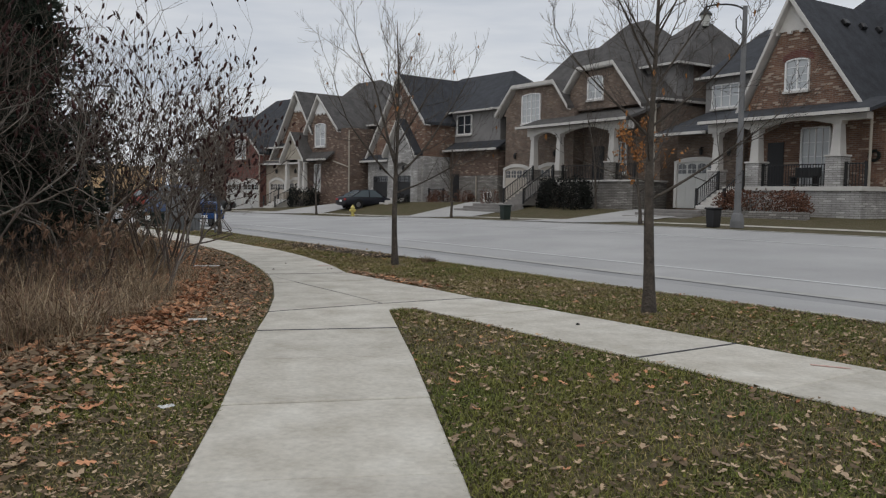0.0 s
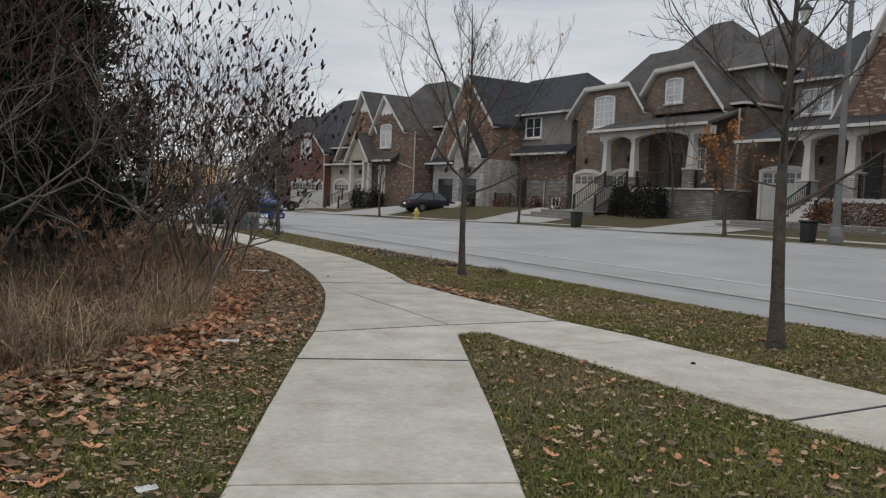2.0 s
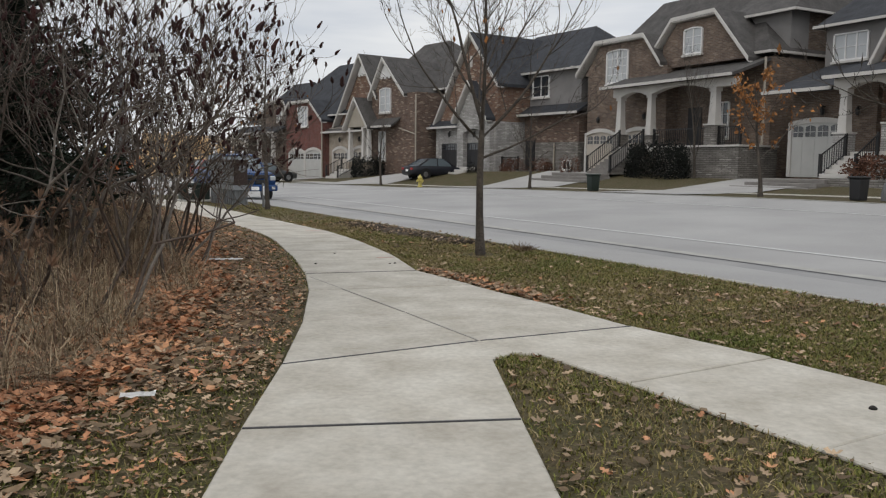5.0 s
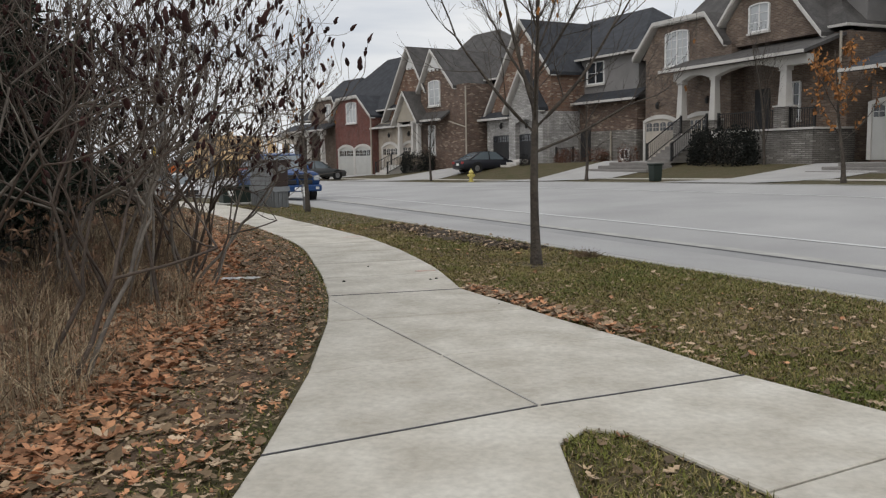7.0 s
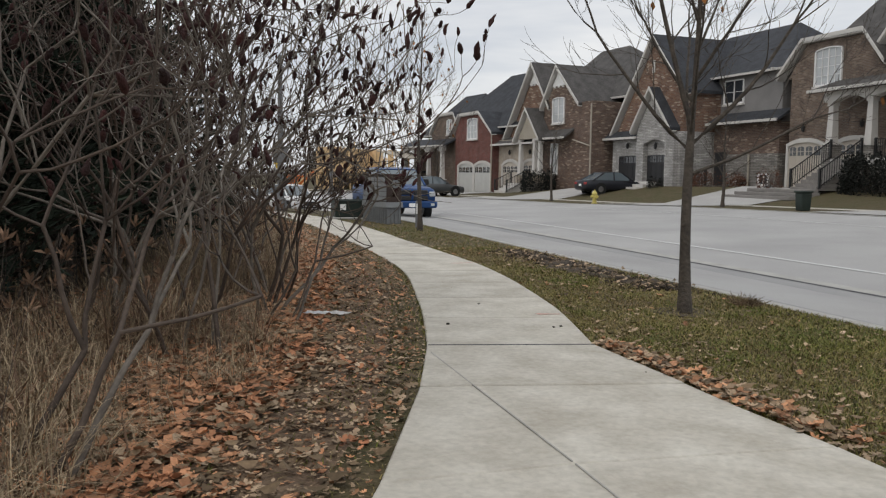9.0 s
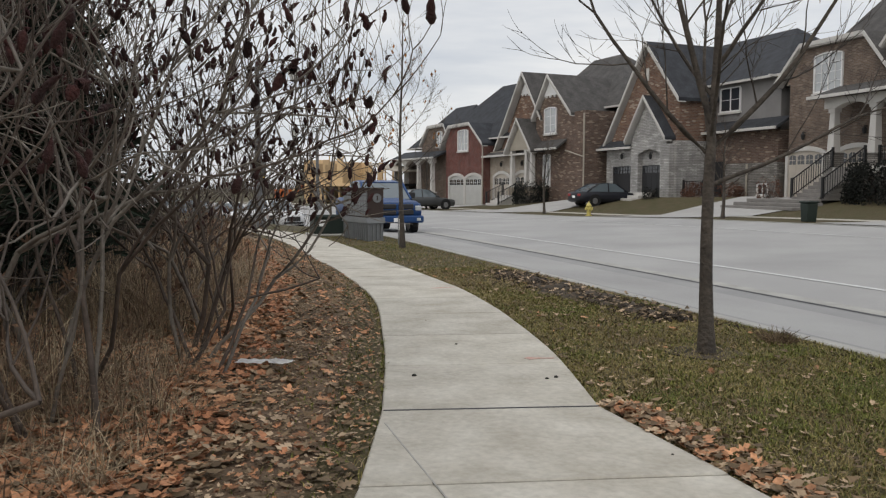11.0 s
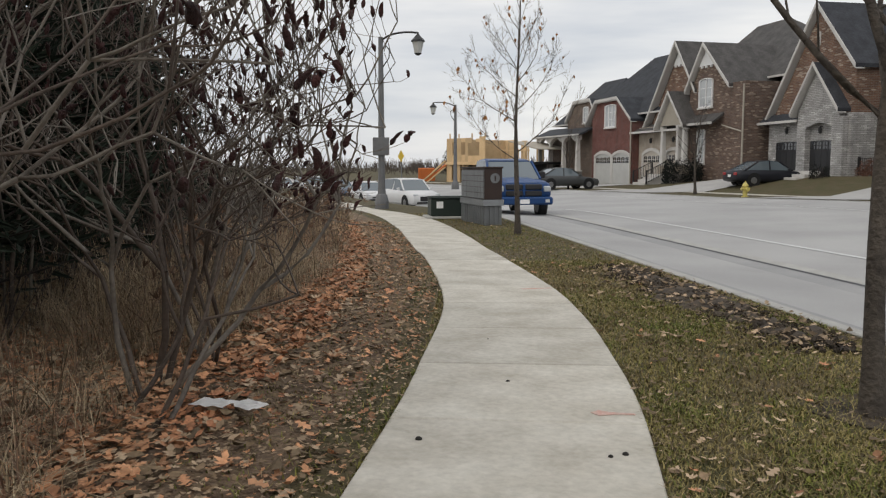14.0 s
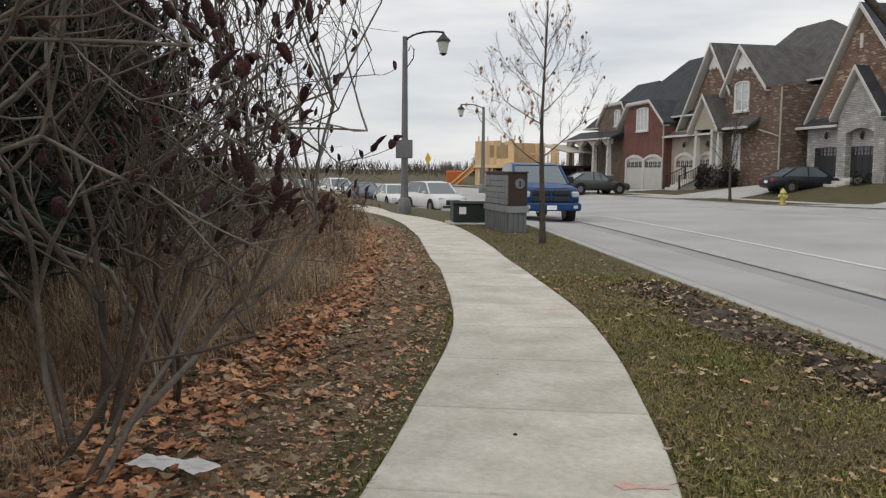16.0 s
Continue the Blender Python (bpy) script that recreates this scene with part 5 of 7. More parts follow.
    part("grille", box(-0.02, 0.1, -0.42, 0.42, low + 0.2, hood - 0.3, bevel=0.02), M["garage_dark"], h)
    part("bumper_opening", box(-0.012, 0.1, -0.6, 0.6, low + 0.06, low + 0.17, bevel=0.02), M["garage_dark"], h)
    part("number_plate", box(L - 0.02, L + 0.02, -0.16, 0.16, tail - 0.38, tail - 0.24), M["litter"], h)
    return h


def pickup(m):
    h = thing("pickup_truck", m, "blue crew-cab pickup truck parked at the kerb", "truck")
    paint = car_paint("blue_truck_paint", (0.007, 0.046, 0.15))
    W = 0.99
    secs = []
    for x, a, b, k in [(0.0, 0.62, 1.08, 0.93), (0.12, 0.55, 1.2, 0.97), (0.6, 0.5, 1.25, 1.0), (1.6, 0.48, 1.3, 1.0), (5.6, 0.5, 1.32, 1.0), (5.75, 0.55, 1.3, 0.97)]:
        w = W * k
        secs.append([(x, -w * 0.95, a), (x, w * 0.95, a), (x, w, a + 0.15), (x, w, b - 0.12), (x, w * 0.92, b), (x, -w * 0.92, b), (x, -w, b - 0.12), (x, -w, a + 0.15)])
    part("body", rounded(loft(secs), 0.05), paint, h)
    part("hood", loft([[(x, -0.62, z), (x, 0.62, z), (x, 0.5, z + d), (x, -0.5, z + d)] for x, z, d in ((0.1, 1.17, 0.02), (0.5, 1.24, 0.06), (1.55, 1.29, 0.07))]), paint, h)
    cab = [(1.25, 1.3, 0.95), (2.05, 1.9, 0.82), (2.7, 1.97, 0.82), (3.7, 1.94, 0.82), (3.95, 1.32, 0.92)]
    part("glasshouse", loft([[(x, -W * 0.9, 1.28), (x, W * 0.9, 1.28), (x, W * k, z), (x, -W * k, z)] for x, z, k in cab]), M["windscreen"], h)
    part("roof_panel", loft([[(x, -W * k * 0.98, z - 0.02), (x, W * k * 0.98, z - 0.02), (x, W * k * 0.88, z + 0.04), (x, -W * k * 0.88, z + 0.04)] for x, z, k in cab[1:-1]]), paint, h)
    part("bumper", box(-0.14, 0.1, -0.98, 0.98, 0.46, 0.72, bevel=0.05), paint, h)
    for k in (-1, 1):
        part("grille", box(-0.05, 0.08, k * 0.33 - 0.29, k * 0.33 + 0.29, 0.96, 1.14, bevel=0.03), M["garage_dark"], h)
        part("grille", box(-0.05, 0.08, k * 0.33 - 0.29, k * 0.33 + 0.29, 0.74, 0.92, bevel=0.03), M["garage_dark"], h)
        part("headlamp", box(-0.03, 0.2, k * 0.80 - 0.13, k * 0.80 + 0.13, 0.88, 1.08, bevel=0.04), M["pane"], h)
        part("fog_lamp", box(-0.15, 0.0, k * 0.78 - 0.07, k * 0.78 + 0.07, 0.54, 0.64), M["lens"], h)
        part("pillar", tube([(1.25, k * 0.92, 1.3), (2.05, k * 0.81, 1.91)], 0.05, 5), paint, h)
        part("mirror", box(1.7, 1.85, k * 1.12 - 0.12, k * 1.12 + 0.12, 1.32, 1.55, bevel=0.03), M["garage_dark"], h)
        for x in (0.95, 4.6):
            wheel(h, x, k * 0.86, 0.4, 0.28)
    part("cross_bar", box(-0.052, 0.0, -0.04, 0.04, 0.78, 1.12, bevel=0.01), paint, h)
    part("number_plate", box(-0.16, -0.141, -0.16, 0.16, 0.5, 0.64), M["litter"], h)


pickup(on_street(35.7, 11.55, 0, -0.18))
WHITE_PAINT, BLACK_PAINT = car_paint("white_car_paint", (0.62, 0.62, 0.62)), car_paint("black_car_paint", (0.012, 0.013, 0.018))
car(on_street(53.9, 12.3, 10), WHITE_PAINT, "white sport utility car parked at the kerb", "suv")
car(on_street(60.6, 11.4), WHITE_PAINT, "white saloon car parked at the kerb")
car(on_street(67.0, 11.3), car_paint("slate_blue_car_paint", (0.05, 0.08, 0.12)), "slate blue saloon car parked at the kerb")
car(on_street(73.5, 11.3), WHITE_PAINT, "white sport utility car parked farther along the kerb", "suv")
car(on_street(80.5, 11.3), WHITE_PAINT, "small distant white car parked at the kerb")


def driveway_car(e, n, turn, z, paint, label, kind="sedan"):
    """Parked nose to the garage."""
    p = ALONG * e + ACROSS * n
    car(pose(p.x, p.y, z, 0, 0, turn), paint, label, kind)


driveway_car(54.3, 32.2, 218, 0.42, BLACK_PAINT, "black saloon car parked nose-in on a driveway")
driveway_car(64.6, 22.6, 228, 0.0, car_paint("dark_grey_car_paint", (0.05, 0.052, 0.052)), "dark grey saloon car parked on a driveway")
driveway_car(71.5, 20.8, 228, 0.0, car_paint("red_car_paint", (0.26, 0.05, 0.03)), "red sport utility car parked on a driveway", "suv")


# litter and paint marks on the path and beside it
def paper(x, y, w, d, turn, label):
    bm = bmesh.new()
    n = 6
    vs = [[bm.verts.new(((i / n - 0.5) * w, (j / n - 0.5) * d * (0.8 + 0.4 * random.random()), 0.075 + 0.014 * random.random())) for j in range(n + 1)] for i in range(n + 1)]
    for i in range(n):
        for j in range(n):
            bm.faces.new((vs[i][j], vs[i + 1][j], vs[i + 1][j + 1], vs[i][j + 1]))
    bmesh.ops.solidify(bm, geom=bm.faces[:], thickness=0.004)
    ob = link("paper_litter", bm, M["litter"])
    ob.matrix_world = pose(x, y, 0, 0, 0, turn)
    tagged(ob, label, "litter")


paper(-4.02, 14.36, 0.24, 0.16, 10, "crumpled white paper among brown leaves")
paper(-3.8, 14.44, 0.22, 0.15, -14, "crumpled white paper among brown leaves")
paper(-1.95, 7.72, 0.2, 0.1, 20, "small white scrap of litter on leaves")
paper(-0.96, 3.98, 0.1, 0.07, 40, "small white scrap of litter on grass")


def mark(name, pts, z, mat, label, category):
    ob = link(name, plate(pts, z, z + 0.003), mat)
    tagged(ob, label, category, kind="structure")


mark("paint_mark_1", [(-1.93, 15.42), (-1.86, 15.38), (-1.80, 15.44), (-1.67, 15.50), (-1.68, 15.525), (-1.82, 15.48), (-1.9, 15.49)], 0.027, M["red_mark"], "faded red survey paint on concrete", "paint mark")
mark("paint_mark_2", [(-4.3, 20.0), (-4.22, 19.95), (-3.95, 20.2), (-4.0, 20.25)], 0.027, M["red_mark"], "faded red survey paint on concrete", "paint mark")
mark("paint_mark_3", [(4.2, 6.05), (4.5, 5.9), (4.52, 5.95), (4.22, 6.1)], 0.027, M["red_mark"], "faded red survey paint on concrete", "paint mark")
for x, y, r in ((-2.68, 15.87, 0.03), (-1.54, 14.8, 0.035), (-2.63, 14.5, 0.04), (-1.6, 14.73, 0.03), (2.4, 8.2, 0.05), (-0.6, 13.1, 0.025), (-3.4, 17.1, 0.02)):
    ob = link("dropping", lathe([(r * 0.5, 0), (r * 0.5, r * 0.25), (r * 0.2, r * 0.45)], 7), M["fruit"])
    ob.matrix_world = pose(x, y, 0.022, 0, 0, random.uniform(0, 90))
    tagged(ob, "small dark dropping on the concrete path", "debris", "dark specks on the path")


# ---- plants ----
class Mesh:
    """Vertices and faces gathered fast."""

    def __init__(self):
        self.v, self.f = [], []

    def tube(self, pts, radii, sides=4):
        base = len(self.v)
        for i, p in enumerate(pts):
            d = (pts[min(i + 1, len(pts) - 1)] - pts[max(i - 1, 0)])
            d.normalize()
            a = d.orthogonal()
            a.normalize()
            b = d.cross(a)
            for k in range(sides):
                t = k * math.tau / sides
                self.v.append(tuple(p + (a * math.cos(t) + b * math.sin(t)) * radii[i]))
        for i in range(len(pts) - 1):
            for k in range(sides):
                j = (k + 1) % sides
                self.f.append((base + i * sides + k, base + i * sides + j, base + (i + 1) * sides + j, base + (i + 1) * sides + k))

    def quad(self, a, b, c, d):
        n = len(self.v)
        self.v += [tuple(a), tuple(b), tuple(c), tuple(d)]
        self.f.append((n, n + 1, n + 2, n + 3))

    def tri(self, a, b, c):
        n = len(self.v)
        self.v += [tuple(a), tuple(b), tuple(c)]
        self.f.append((n, n + 1, n + 2))

    def make(self, name, mat, parent=None, smooth=True):
        return raw(name, self.v, self.f, mat, parent, smooth)


def rnd(a, b):
    return random.uniform(a, b)


def rot_dir(d, tilt, spin):
    """d tipped by tilt degrees, in the direction spin."""
    a = d.orthogonal().normalized()
    b = d.cross(a)
    t = radians(tilt)
    return (d * math.cos(t) + (a * math.cos(radians(spin)) + b * math.sin(radians(spin))) * math.sin(t)).normalized()


def limb(mesh, p, d, length, r0, r1, up=0.25, wob=0.12, segs=4, sides=5):
    pts, rad = [p.copy()], [r0]
    for i in range(segs):
        d = (d + Vector((rnd(-wob, wob), rnd(-wob, wob), rnd(-wob, wob) + up / segs))).normalized()
        p = p + d * (length / segs)
        pts.append(p.copy())
        rad.append(r0 + (r1 - r0) * (i + 1) / segs)
    mesh.tube(pts, rad, sides)
    return p, d, pts


def seed_head(mesh, p, d, size):
    d = (d * 0.45 + Vector((rnd(-0.35, 0.35), rnd(-0.35, 0.35), 0.75))).normalized()
    n, w = 5, size * rnd(0.13, 0.19)
    bend_ = Vector((rnd(-0.35, 0.35), rnd(-0.35, 0.35), rnd(-0.4, 0)))
    pts = [p + (d + bend_ * (i / n) ** 2) * (size * i / n) for i in range(n + 1)]
    rad = [w * k * rnd(0.75, 1.25) for k in (0.4, 1.0, 0.95, 0.85, 0.55, 0.1)]
    mesh.tube(pts, rad, 6)


def sumac(seed, lean, height, stems=5, heads=0.75, spread=34, reach=2.0):
    """A staghorn sumac clump: crooked stems that fork like antlers, dark seed heads on the tips."""
    random.seed(seed)
    h = thing("sumac", Matrix(), "bare staghorn sumac with dark red seed heads", "shrub", "sumac thicket")
    head, twigs = Mesh(), (Mesh(), Mesh())

    def grow(mesh, p, d, length, r, level, tone):
        end = p + d * length
        if end.x * 0.93 + end.y * 0.35 > reach:
            out = Vector((0.93, 0.35, 0))
            d = (d - out * max(0.0, d.dot(out)) * 1.5 + Vector((0, 0, 0.25))).normalized()
        q, e, pts = limb(mesh, p, d, length, r, r * 0.72, 0.14 if level < 3 else 0.3, 0.17, 4, 6 if level < 2 else 4)
        if level >= 5 or r < 0.0032:
            if q.z > 1.25 and random.random() < heads * 0.75:
                seed_head(head, q, e, rnd(0.08, 0.135))
            return
        for k in range(2 if random.random() < 0.8 else 3):
            grow(twigs[tone], q, rot_dir(e, rnd(20, 52), rnd(0, 360)), length * rnd(0.62, 0.9), r * rnd(0.6, 0.74), level + 1, tone)
        if level >= 1 and random.random() < 0.42:
            grow(twigs[tone], pts[2], rot_dir(e, rnd(40, 75), rnd(0, 360)), length * rnd(0.4, 0.65), r * 0.5, level + 2, tone)

    for s in range(stems):
        mesh = Mesh()
        a = rnd(0, math.tau)
        d = (Vector((math.cos(a), math.sin(a), 0)) * rnd(0.1, math.tan(radians(spread))) + Vector(lean) + Vector((0, 0, 1))).normalized()
        grow(mesh, Vector((rnd(-0.25, 0.25), rnd(-0.25, 0.25), -0.05)), d, height * rnd(0.24, 0.34), rnd(0.013, 0.028), 0, int(s % 3 == 1))
        mesh.make("stem", M["sumac_pale"] if s % 3 == 1 else M["sumac"], h)
    for tone in (0, 1):
        tagged(twigs[tone].make("twig_mass", M["sumac_pale"] if tone else M["sumac"], h), kind="stuff")
    tagged(head.make("seed_head_mass", M["drupe"], h), kind="stuff")
    return h


def bare_tree(seed, height, r, name, label, group, mat, twig_levels=4, first=0.35, spread=40, leaves=None, leafy=0.0, sides=5, limbs=9, up=0.5):
    """A young tree: one tapered trunk, side limbs, forking twigs, and whatever leaves still hang."""
    random.seed(seed)
    h = thing(name, Matrix(), label, "tree", group)
    trunk, crown, foliage = Mesh(), Mesh(), Mesh()
    p, d = Vector((0, 0, -0.1)), Vector((rnd(-0.03, 0.03), rnd(-0.03, 0.03), 1)).normalized()
    pts, rad = [], []
    for i in range(13):
        k = i / 12
        pts.append(p.copy())
        rad.append(r * (1.35 if i == 0 else 1.0) * (1 - 0.93 * k) + 0.004)
        d = (d + Vector((rnd(-0.05, 0.05), rnd(-0.05, 0.05), 0.05))).normalized()
        p = p + d * height / 12
    trunk.tube(pts, rad, 9)

    def leaf_at(q):
        a, s = rot_dir(Vector((0, 0, -1)), rnd(0, 80), rnd(0, 360)), rnd(0.04, 0.08) * (1.9 if leafy > 0.5 else 1.0)
        b = a.orthogonal().normalized()
        foliage.quad(q, q + a * s * 0.6 + b * s * 0.5, q + a * s * 1.3, q + a * s * 0.6 - b * s * 0.5)

    def grow(p, d, length, rr, level):
        q, e, line = limb(crown, p, d, length, rr, rr * 0.55, up * 0.5, 0.1, 4, sides if level == 0 else 3)
        if level >= twig_levels:
            for c in line[1:]:
                if random.random() < leafy:
                    leaf_at(c)
            return
        for k in range(2):
            grow(q, rot_dir(e, rnd(10, 32), rnd(0, 360)), length * rnd(0.5, 0.72), max(0.0042, rr * 0.5), level + 1)
        for c in line[1:-1]:
            if random.random() < 0.75:
                grow(c, rot_dir(e, rnd(28, 55), rnd(0, 360)), length * rnd(0.35, 0.6), max(0.0038, rr * 0.42), level + 1)

    for i in range(limbs):
        k = first + (0.93 - first) * (i + rnd(0, 0.6)) / limbs
        j = int(k * 12)
        c = pts[j].lerp(pts[min(12, j + 1)], k * 12 - j)
        a = i * 2.4 + rnd(-0.4, 0.4)
        t = radians(rnd(spread - 10, spread + 12))
        grow(c, Vector((math.cos(a) * math.sin(t), math.sin(a) * math.sin(t), math.cos(t))), height * rnd(0.2, 0.3) * (1.25 - k * 0.75), r * (1 - 0.85 * k) * 0.5, 1)
    trunk.make("trunk", M[mat], h)
    tagged(crown.make("crown", M[mat] if mat == "bark" else M["twig"], h), kind="stuff")
    if foliage.v:
        tagged(foliage.make("leaf_mass", M[leaves], h, False), "last withered leaves", kind="stuff")
    return h


def pine(seed, height, label):
    random.seed(seed)
    h = thing("pine", Matrix(), label, "tree", "pines in the thicket")
    trunk, needles = Mesh(), Mesh()
    trunk.tube([Vector((0, 0, -0.1)), Vector((0.05, 0, height * 0.5)), Vector((0, 0, height))], [0.12, 0.07, 0.01], 7)
    boughs = Mesh()
    z = 0.5
    while z < height - 0.2:
        reach = (height - z) * 0.36 + 0.25
        for k in range(7):
            a = rnd(0, math.tau)
            d = Vector((math.cos(a), math.sin(a), rnd(0.05, 0.5))).normalized()
            q, e, line = limb(boughs, Vector((0, 0, z + rnd(-0.1, 0.1))), d, reach * rnd(0.7, 1.1), 0.018, 0.004, 0.2, 0.1, 4, 3)
            for c in line[1:]:
                for t in range(9):
                    o = c + Vector((rnd(-0.2, 0.2), rnd(-0.2, 0.2), rnd(-0.12, 0.15)))
                    w = rot_dir(e, rnd(5, 60), rnd(0, 360)) * rnd(0.16, 0.3)
                    s = w.orthogonal().normalized() * rnd(0.02, 0.045)
                    needles.tri(o - s, o + s, o + w)
                    s2 = s.cross(w).normalized() * s.length
                    needles.tri(o - s2, o + s2, o + w)
        z += 0.3
    trunk.make("trunk", M["bark"], h)
    tagged(boughs.make("bough_mass", M["twig"], h), kind="stuff")
    tagged(needles.make("needle_mass", M["needle"], h, False), kind="stuff")
    return h


def place(proto, spots):
    """The first spot takes the original, the others copies."""
    for i, (x, y, turn, size) in enumerate(spots):
        m = pose(x, y, 0, 0, 0, turn)
        ob = proto if i == 0 else copy_thing(proto, m)
        ob.matrix_world = m @ Matrix.Scale(size, 4)


def path_left(y):
    """x of the path's left edge at y."""
    return lerp(y, [(-4, -0.02), (1.15, -0.25), (4.25, -0.68), (7.35, -1.2), (9, -1.42), (10.9, -1.8), (12.1, -2.1), (13.45, -2.5), (16.3, -3.62), (19.7, -5.27), (22.5, -7.05), (27.3, -10.4), (31.5, -13.6), (35.5, -17.65), (38.6, -22.0), (44, -32.0), (50, -46)])


# sumacs, the nearest leaning out over the leaves towards the path
S1 = sumac(11, (0.26, 0.08, 0), 4.3, 5, 0.85, 34, 1.5)
S2 = sumac(12, (0.15, 0.0, 0), 4.0, 5, 0.7, 40, 1.4)
S3 = sumac(23, (0.05, 0.0, 0), 4.4, 5, 0.75, 34, 2.0)
S5 = sumac(51, (0.36, 0.6, 0), 3.0, 3, 0.7, 16, 1.2)
S4 = sumac(37, (0.0, 0.0, 0), 4.4, 5, 0.6, 30, 2.2)
place(S1, [(-4.1, 12.4, 0, 1.0), (-6.9, 17.4, 0, 0.62), (-9.4, 21.0, 25, 0.4), (-7.3, 15.2, -30, 1.05)])
place(S5, [(-3.3, 9.6, 0, 1.0), (-4.3, 13.9, 4, 0.85)])
place(S2, [(-4.6, 14.4, 15, 1.0), (-8.4, 19.4, 25, 0.45), (-6.2, 16.4, 60, 0.85)])
place(S3, [(-4.9, 13.2, 20, 1.0), (-5.0, 7.6, 120, 1.0), (-11.2, 23.6, 40, 0.35), (-5.1, 15.5, 0, 0.9), (-5.3, 12.6, 150, 1.1), (-4.6, 10.6, 10, 0.95)])
place(S4, [(-5.4, 8.6, 0, 1.0), (-7.0, 13.4, 200, 1.1), (-8.4, 17.6, 70, 1.0), (-10.6, 19.8, 300, 0.75), (-13.6, 25.8, 90, 0.35), (-16.9, 29.2, 200, 0.35), (-7.6, 9.8, 80, 1.15)])

# taller bare trees and pines behind
W1 = bare_tree(5, 6.6, 0.06, "thicket_tree", "slender bare tree in the thicket", "thicket trees", "twig", 3, 0.12, 36, limbs=10)
W2 = bare_tree(6, 5.6, 0.05, "thicket_tree", "slender bare tree in the thicket", "thicket trees", "twig", 3, 0.1, 42, limbs=10)
random.seed(72)
spots1, spots2, spots3 = [], [], []
for i in range(60):
    y = rnd(3, 34)
    far = rnd(5.5, 13) if i % 4 else rnd(4.2, 6.0)
    x = path_left(y) - far * (1.3 if y > 14 else 1.0)
    size = rnd(0.55, 0.75) if far < 6 else rnd(0.75, 1.0)
    if y > 17:
        size *= 0.66
    (spots1 if i % 2 else spots2).append((x, y, rnd(0, 360), size))
for i in range(26):
    y = rnd(5, 28)
    spots3.append((path_left(y) - rnd(6.2, 12) * (1.3 if y > 14 else 1.0), y, rnd(0, 360), rnd(0.7, 1.0) * (0.62 if y > 17 else 1.0)))
place(W1, spots1), place(W2, spots2)
place(pine(8, 5.8, "dense dark green pine behind the sumacs"), [(-9.6, 17.6, 140, 0.95), (-10.8, 19.4, 260, 0.9), (-8.9, 16.0, 30, 0.85), (-12.2, 20.6, 80, 0.85), (-11.4, 16.6, 310, 1.05), (-8.2, 11.0, 0, 0.95), (-6.9, 8.9, 100, 0.9), (-7.0, 12.6, 10, 0.85), (-7.6, 14.8, 70, 1.0), (-8.8, 13.4, 200, 1.1), (-9.6, 15.6, 50, 0.9)] + spots3[:14])
place(pine(9, 5.0, "dense dark green pine behind the sumacs"), [(-7.6, 7.4, 20, 1.1), (-11.0, 18.8, 20, 0.8)] + spots3[14:])


def brush():
    """The tangle of thin dead stems under the sumacs."""
    random.seed(73)
    mesh = Mesh()
    for i in range(3000):
        y = rnd(1.5, 36)
        x = path_left(y) - (3.4 + abs(random.gauss(0, 3.6))) * (1.12 if y > 12 else 1.0)
        hgt = rnd(0.6, 1.9) * (0.8 if y > 19 else 1.0)
        p = Vector((x, y, 0))
        d = Vector((rnd(-0.4, 0.45), rnd(-0.4, 0.4), 1)).normalized()
        limb(mesh, p, d, hgt, 0.008, 0.003, 0.1, 0.2, 3, 3)
        if random.random() < 0.6:
            limb(mesh, p + d * hgt * 0.5, rot_dir(d, rnd(25, 60), rnd(0, 360)), hgt * 0.5, 0.005, 0.002, 0.2, 0.2, 2, 3)
    tagged(mesh.make("undergrowth", M["twig"]), "tangle of thin dark leafless stems", "undergrowth", kind="stuff")


def blades(name, spots, mat, label, category, wid=0.006, segs=3):
    """Bent blades: spots of (x, y, height, lean)."""
    mesh = Mesh()
    for x, y, hgt, lean in spots:
        a = rnd(0, math.tau)
        d = Vector((math.cos(a), math.sin(a), 0))
        s = Vector((-d.y, d.x, 0)) * wid * rnd(0.6, 1.3)
        base, prev = Vector((x, y, land_z(0, 0))), None
        for i in range(segs + 1):
            k = i / segs
            c = base + d * lean * hgt * k * k + Vector((0, 0, hgt * (k - 0.35 * lean * k * k)))
            w = s * (1 - 0.85 * k)
            if prev:
                mesh.quad(prev[0], prev[1], c + w, c - w)
            prev = (c - w, c + w)
    tagged(mesh.make(name, mat, None, False), label, category, kind="stuff")


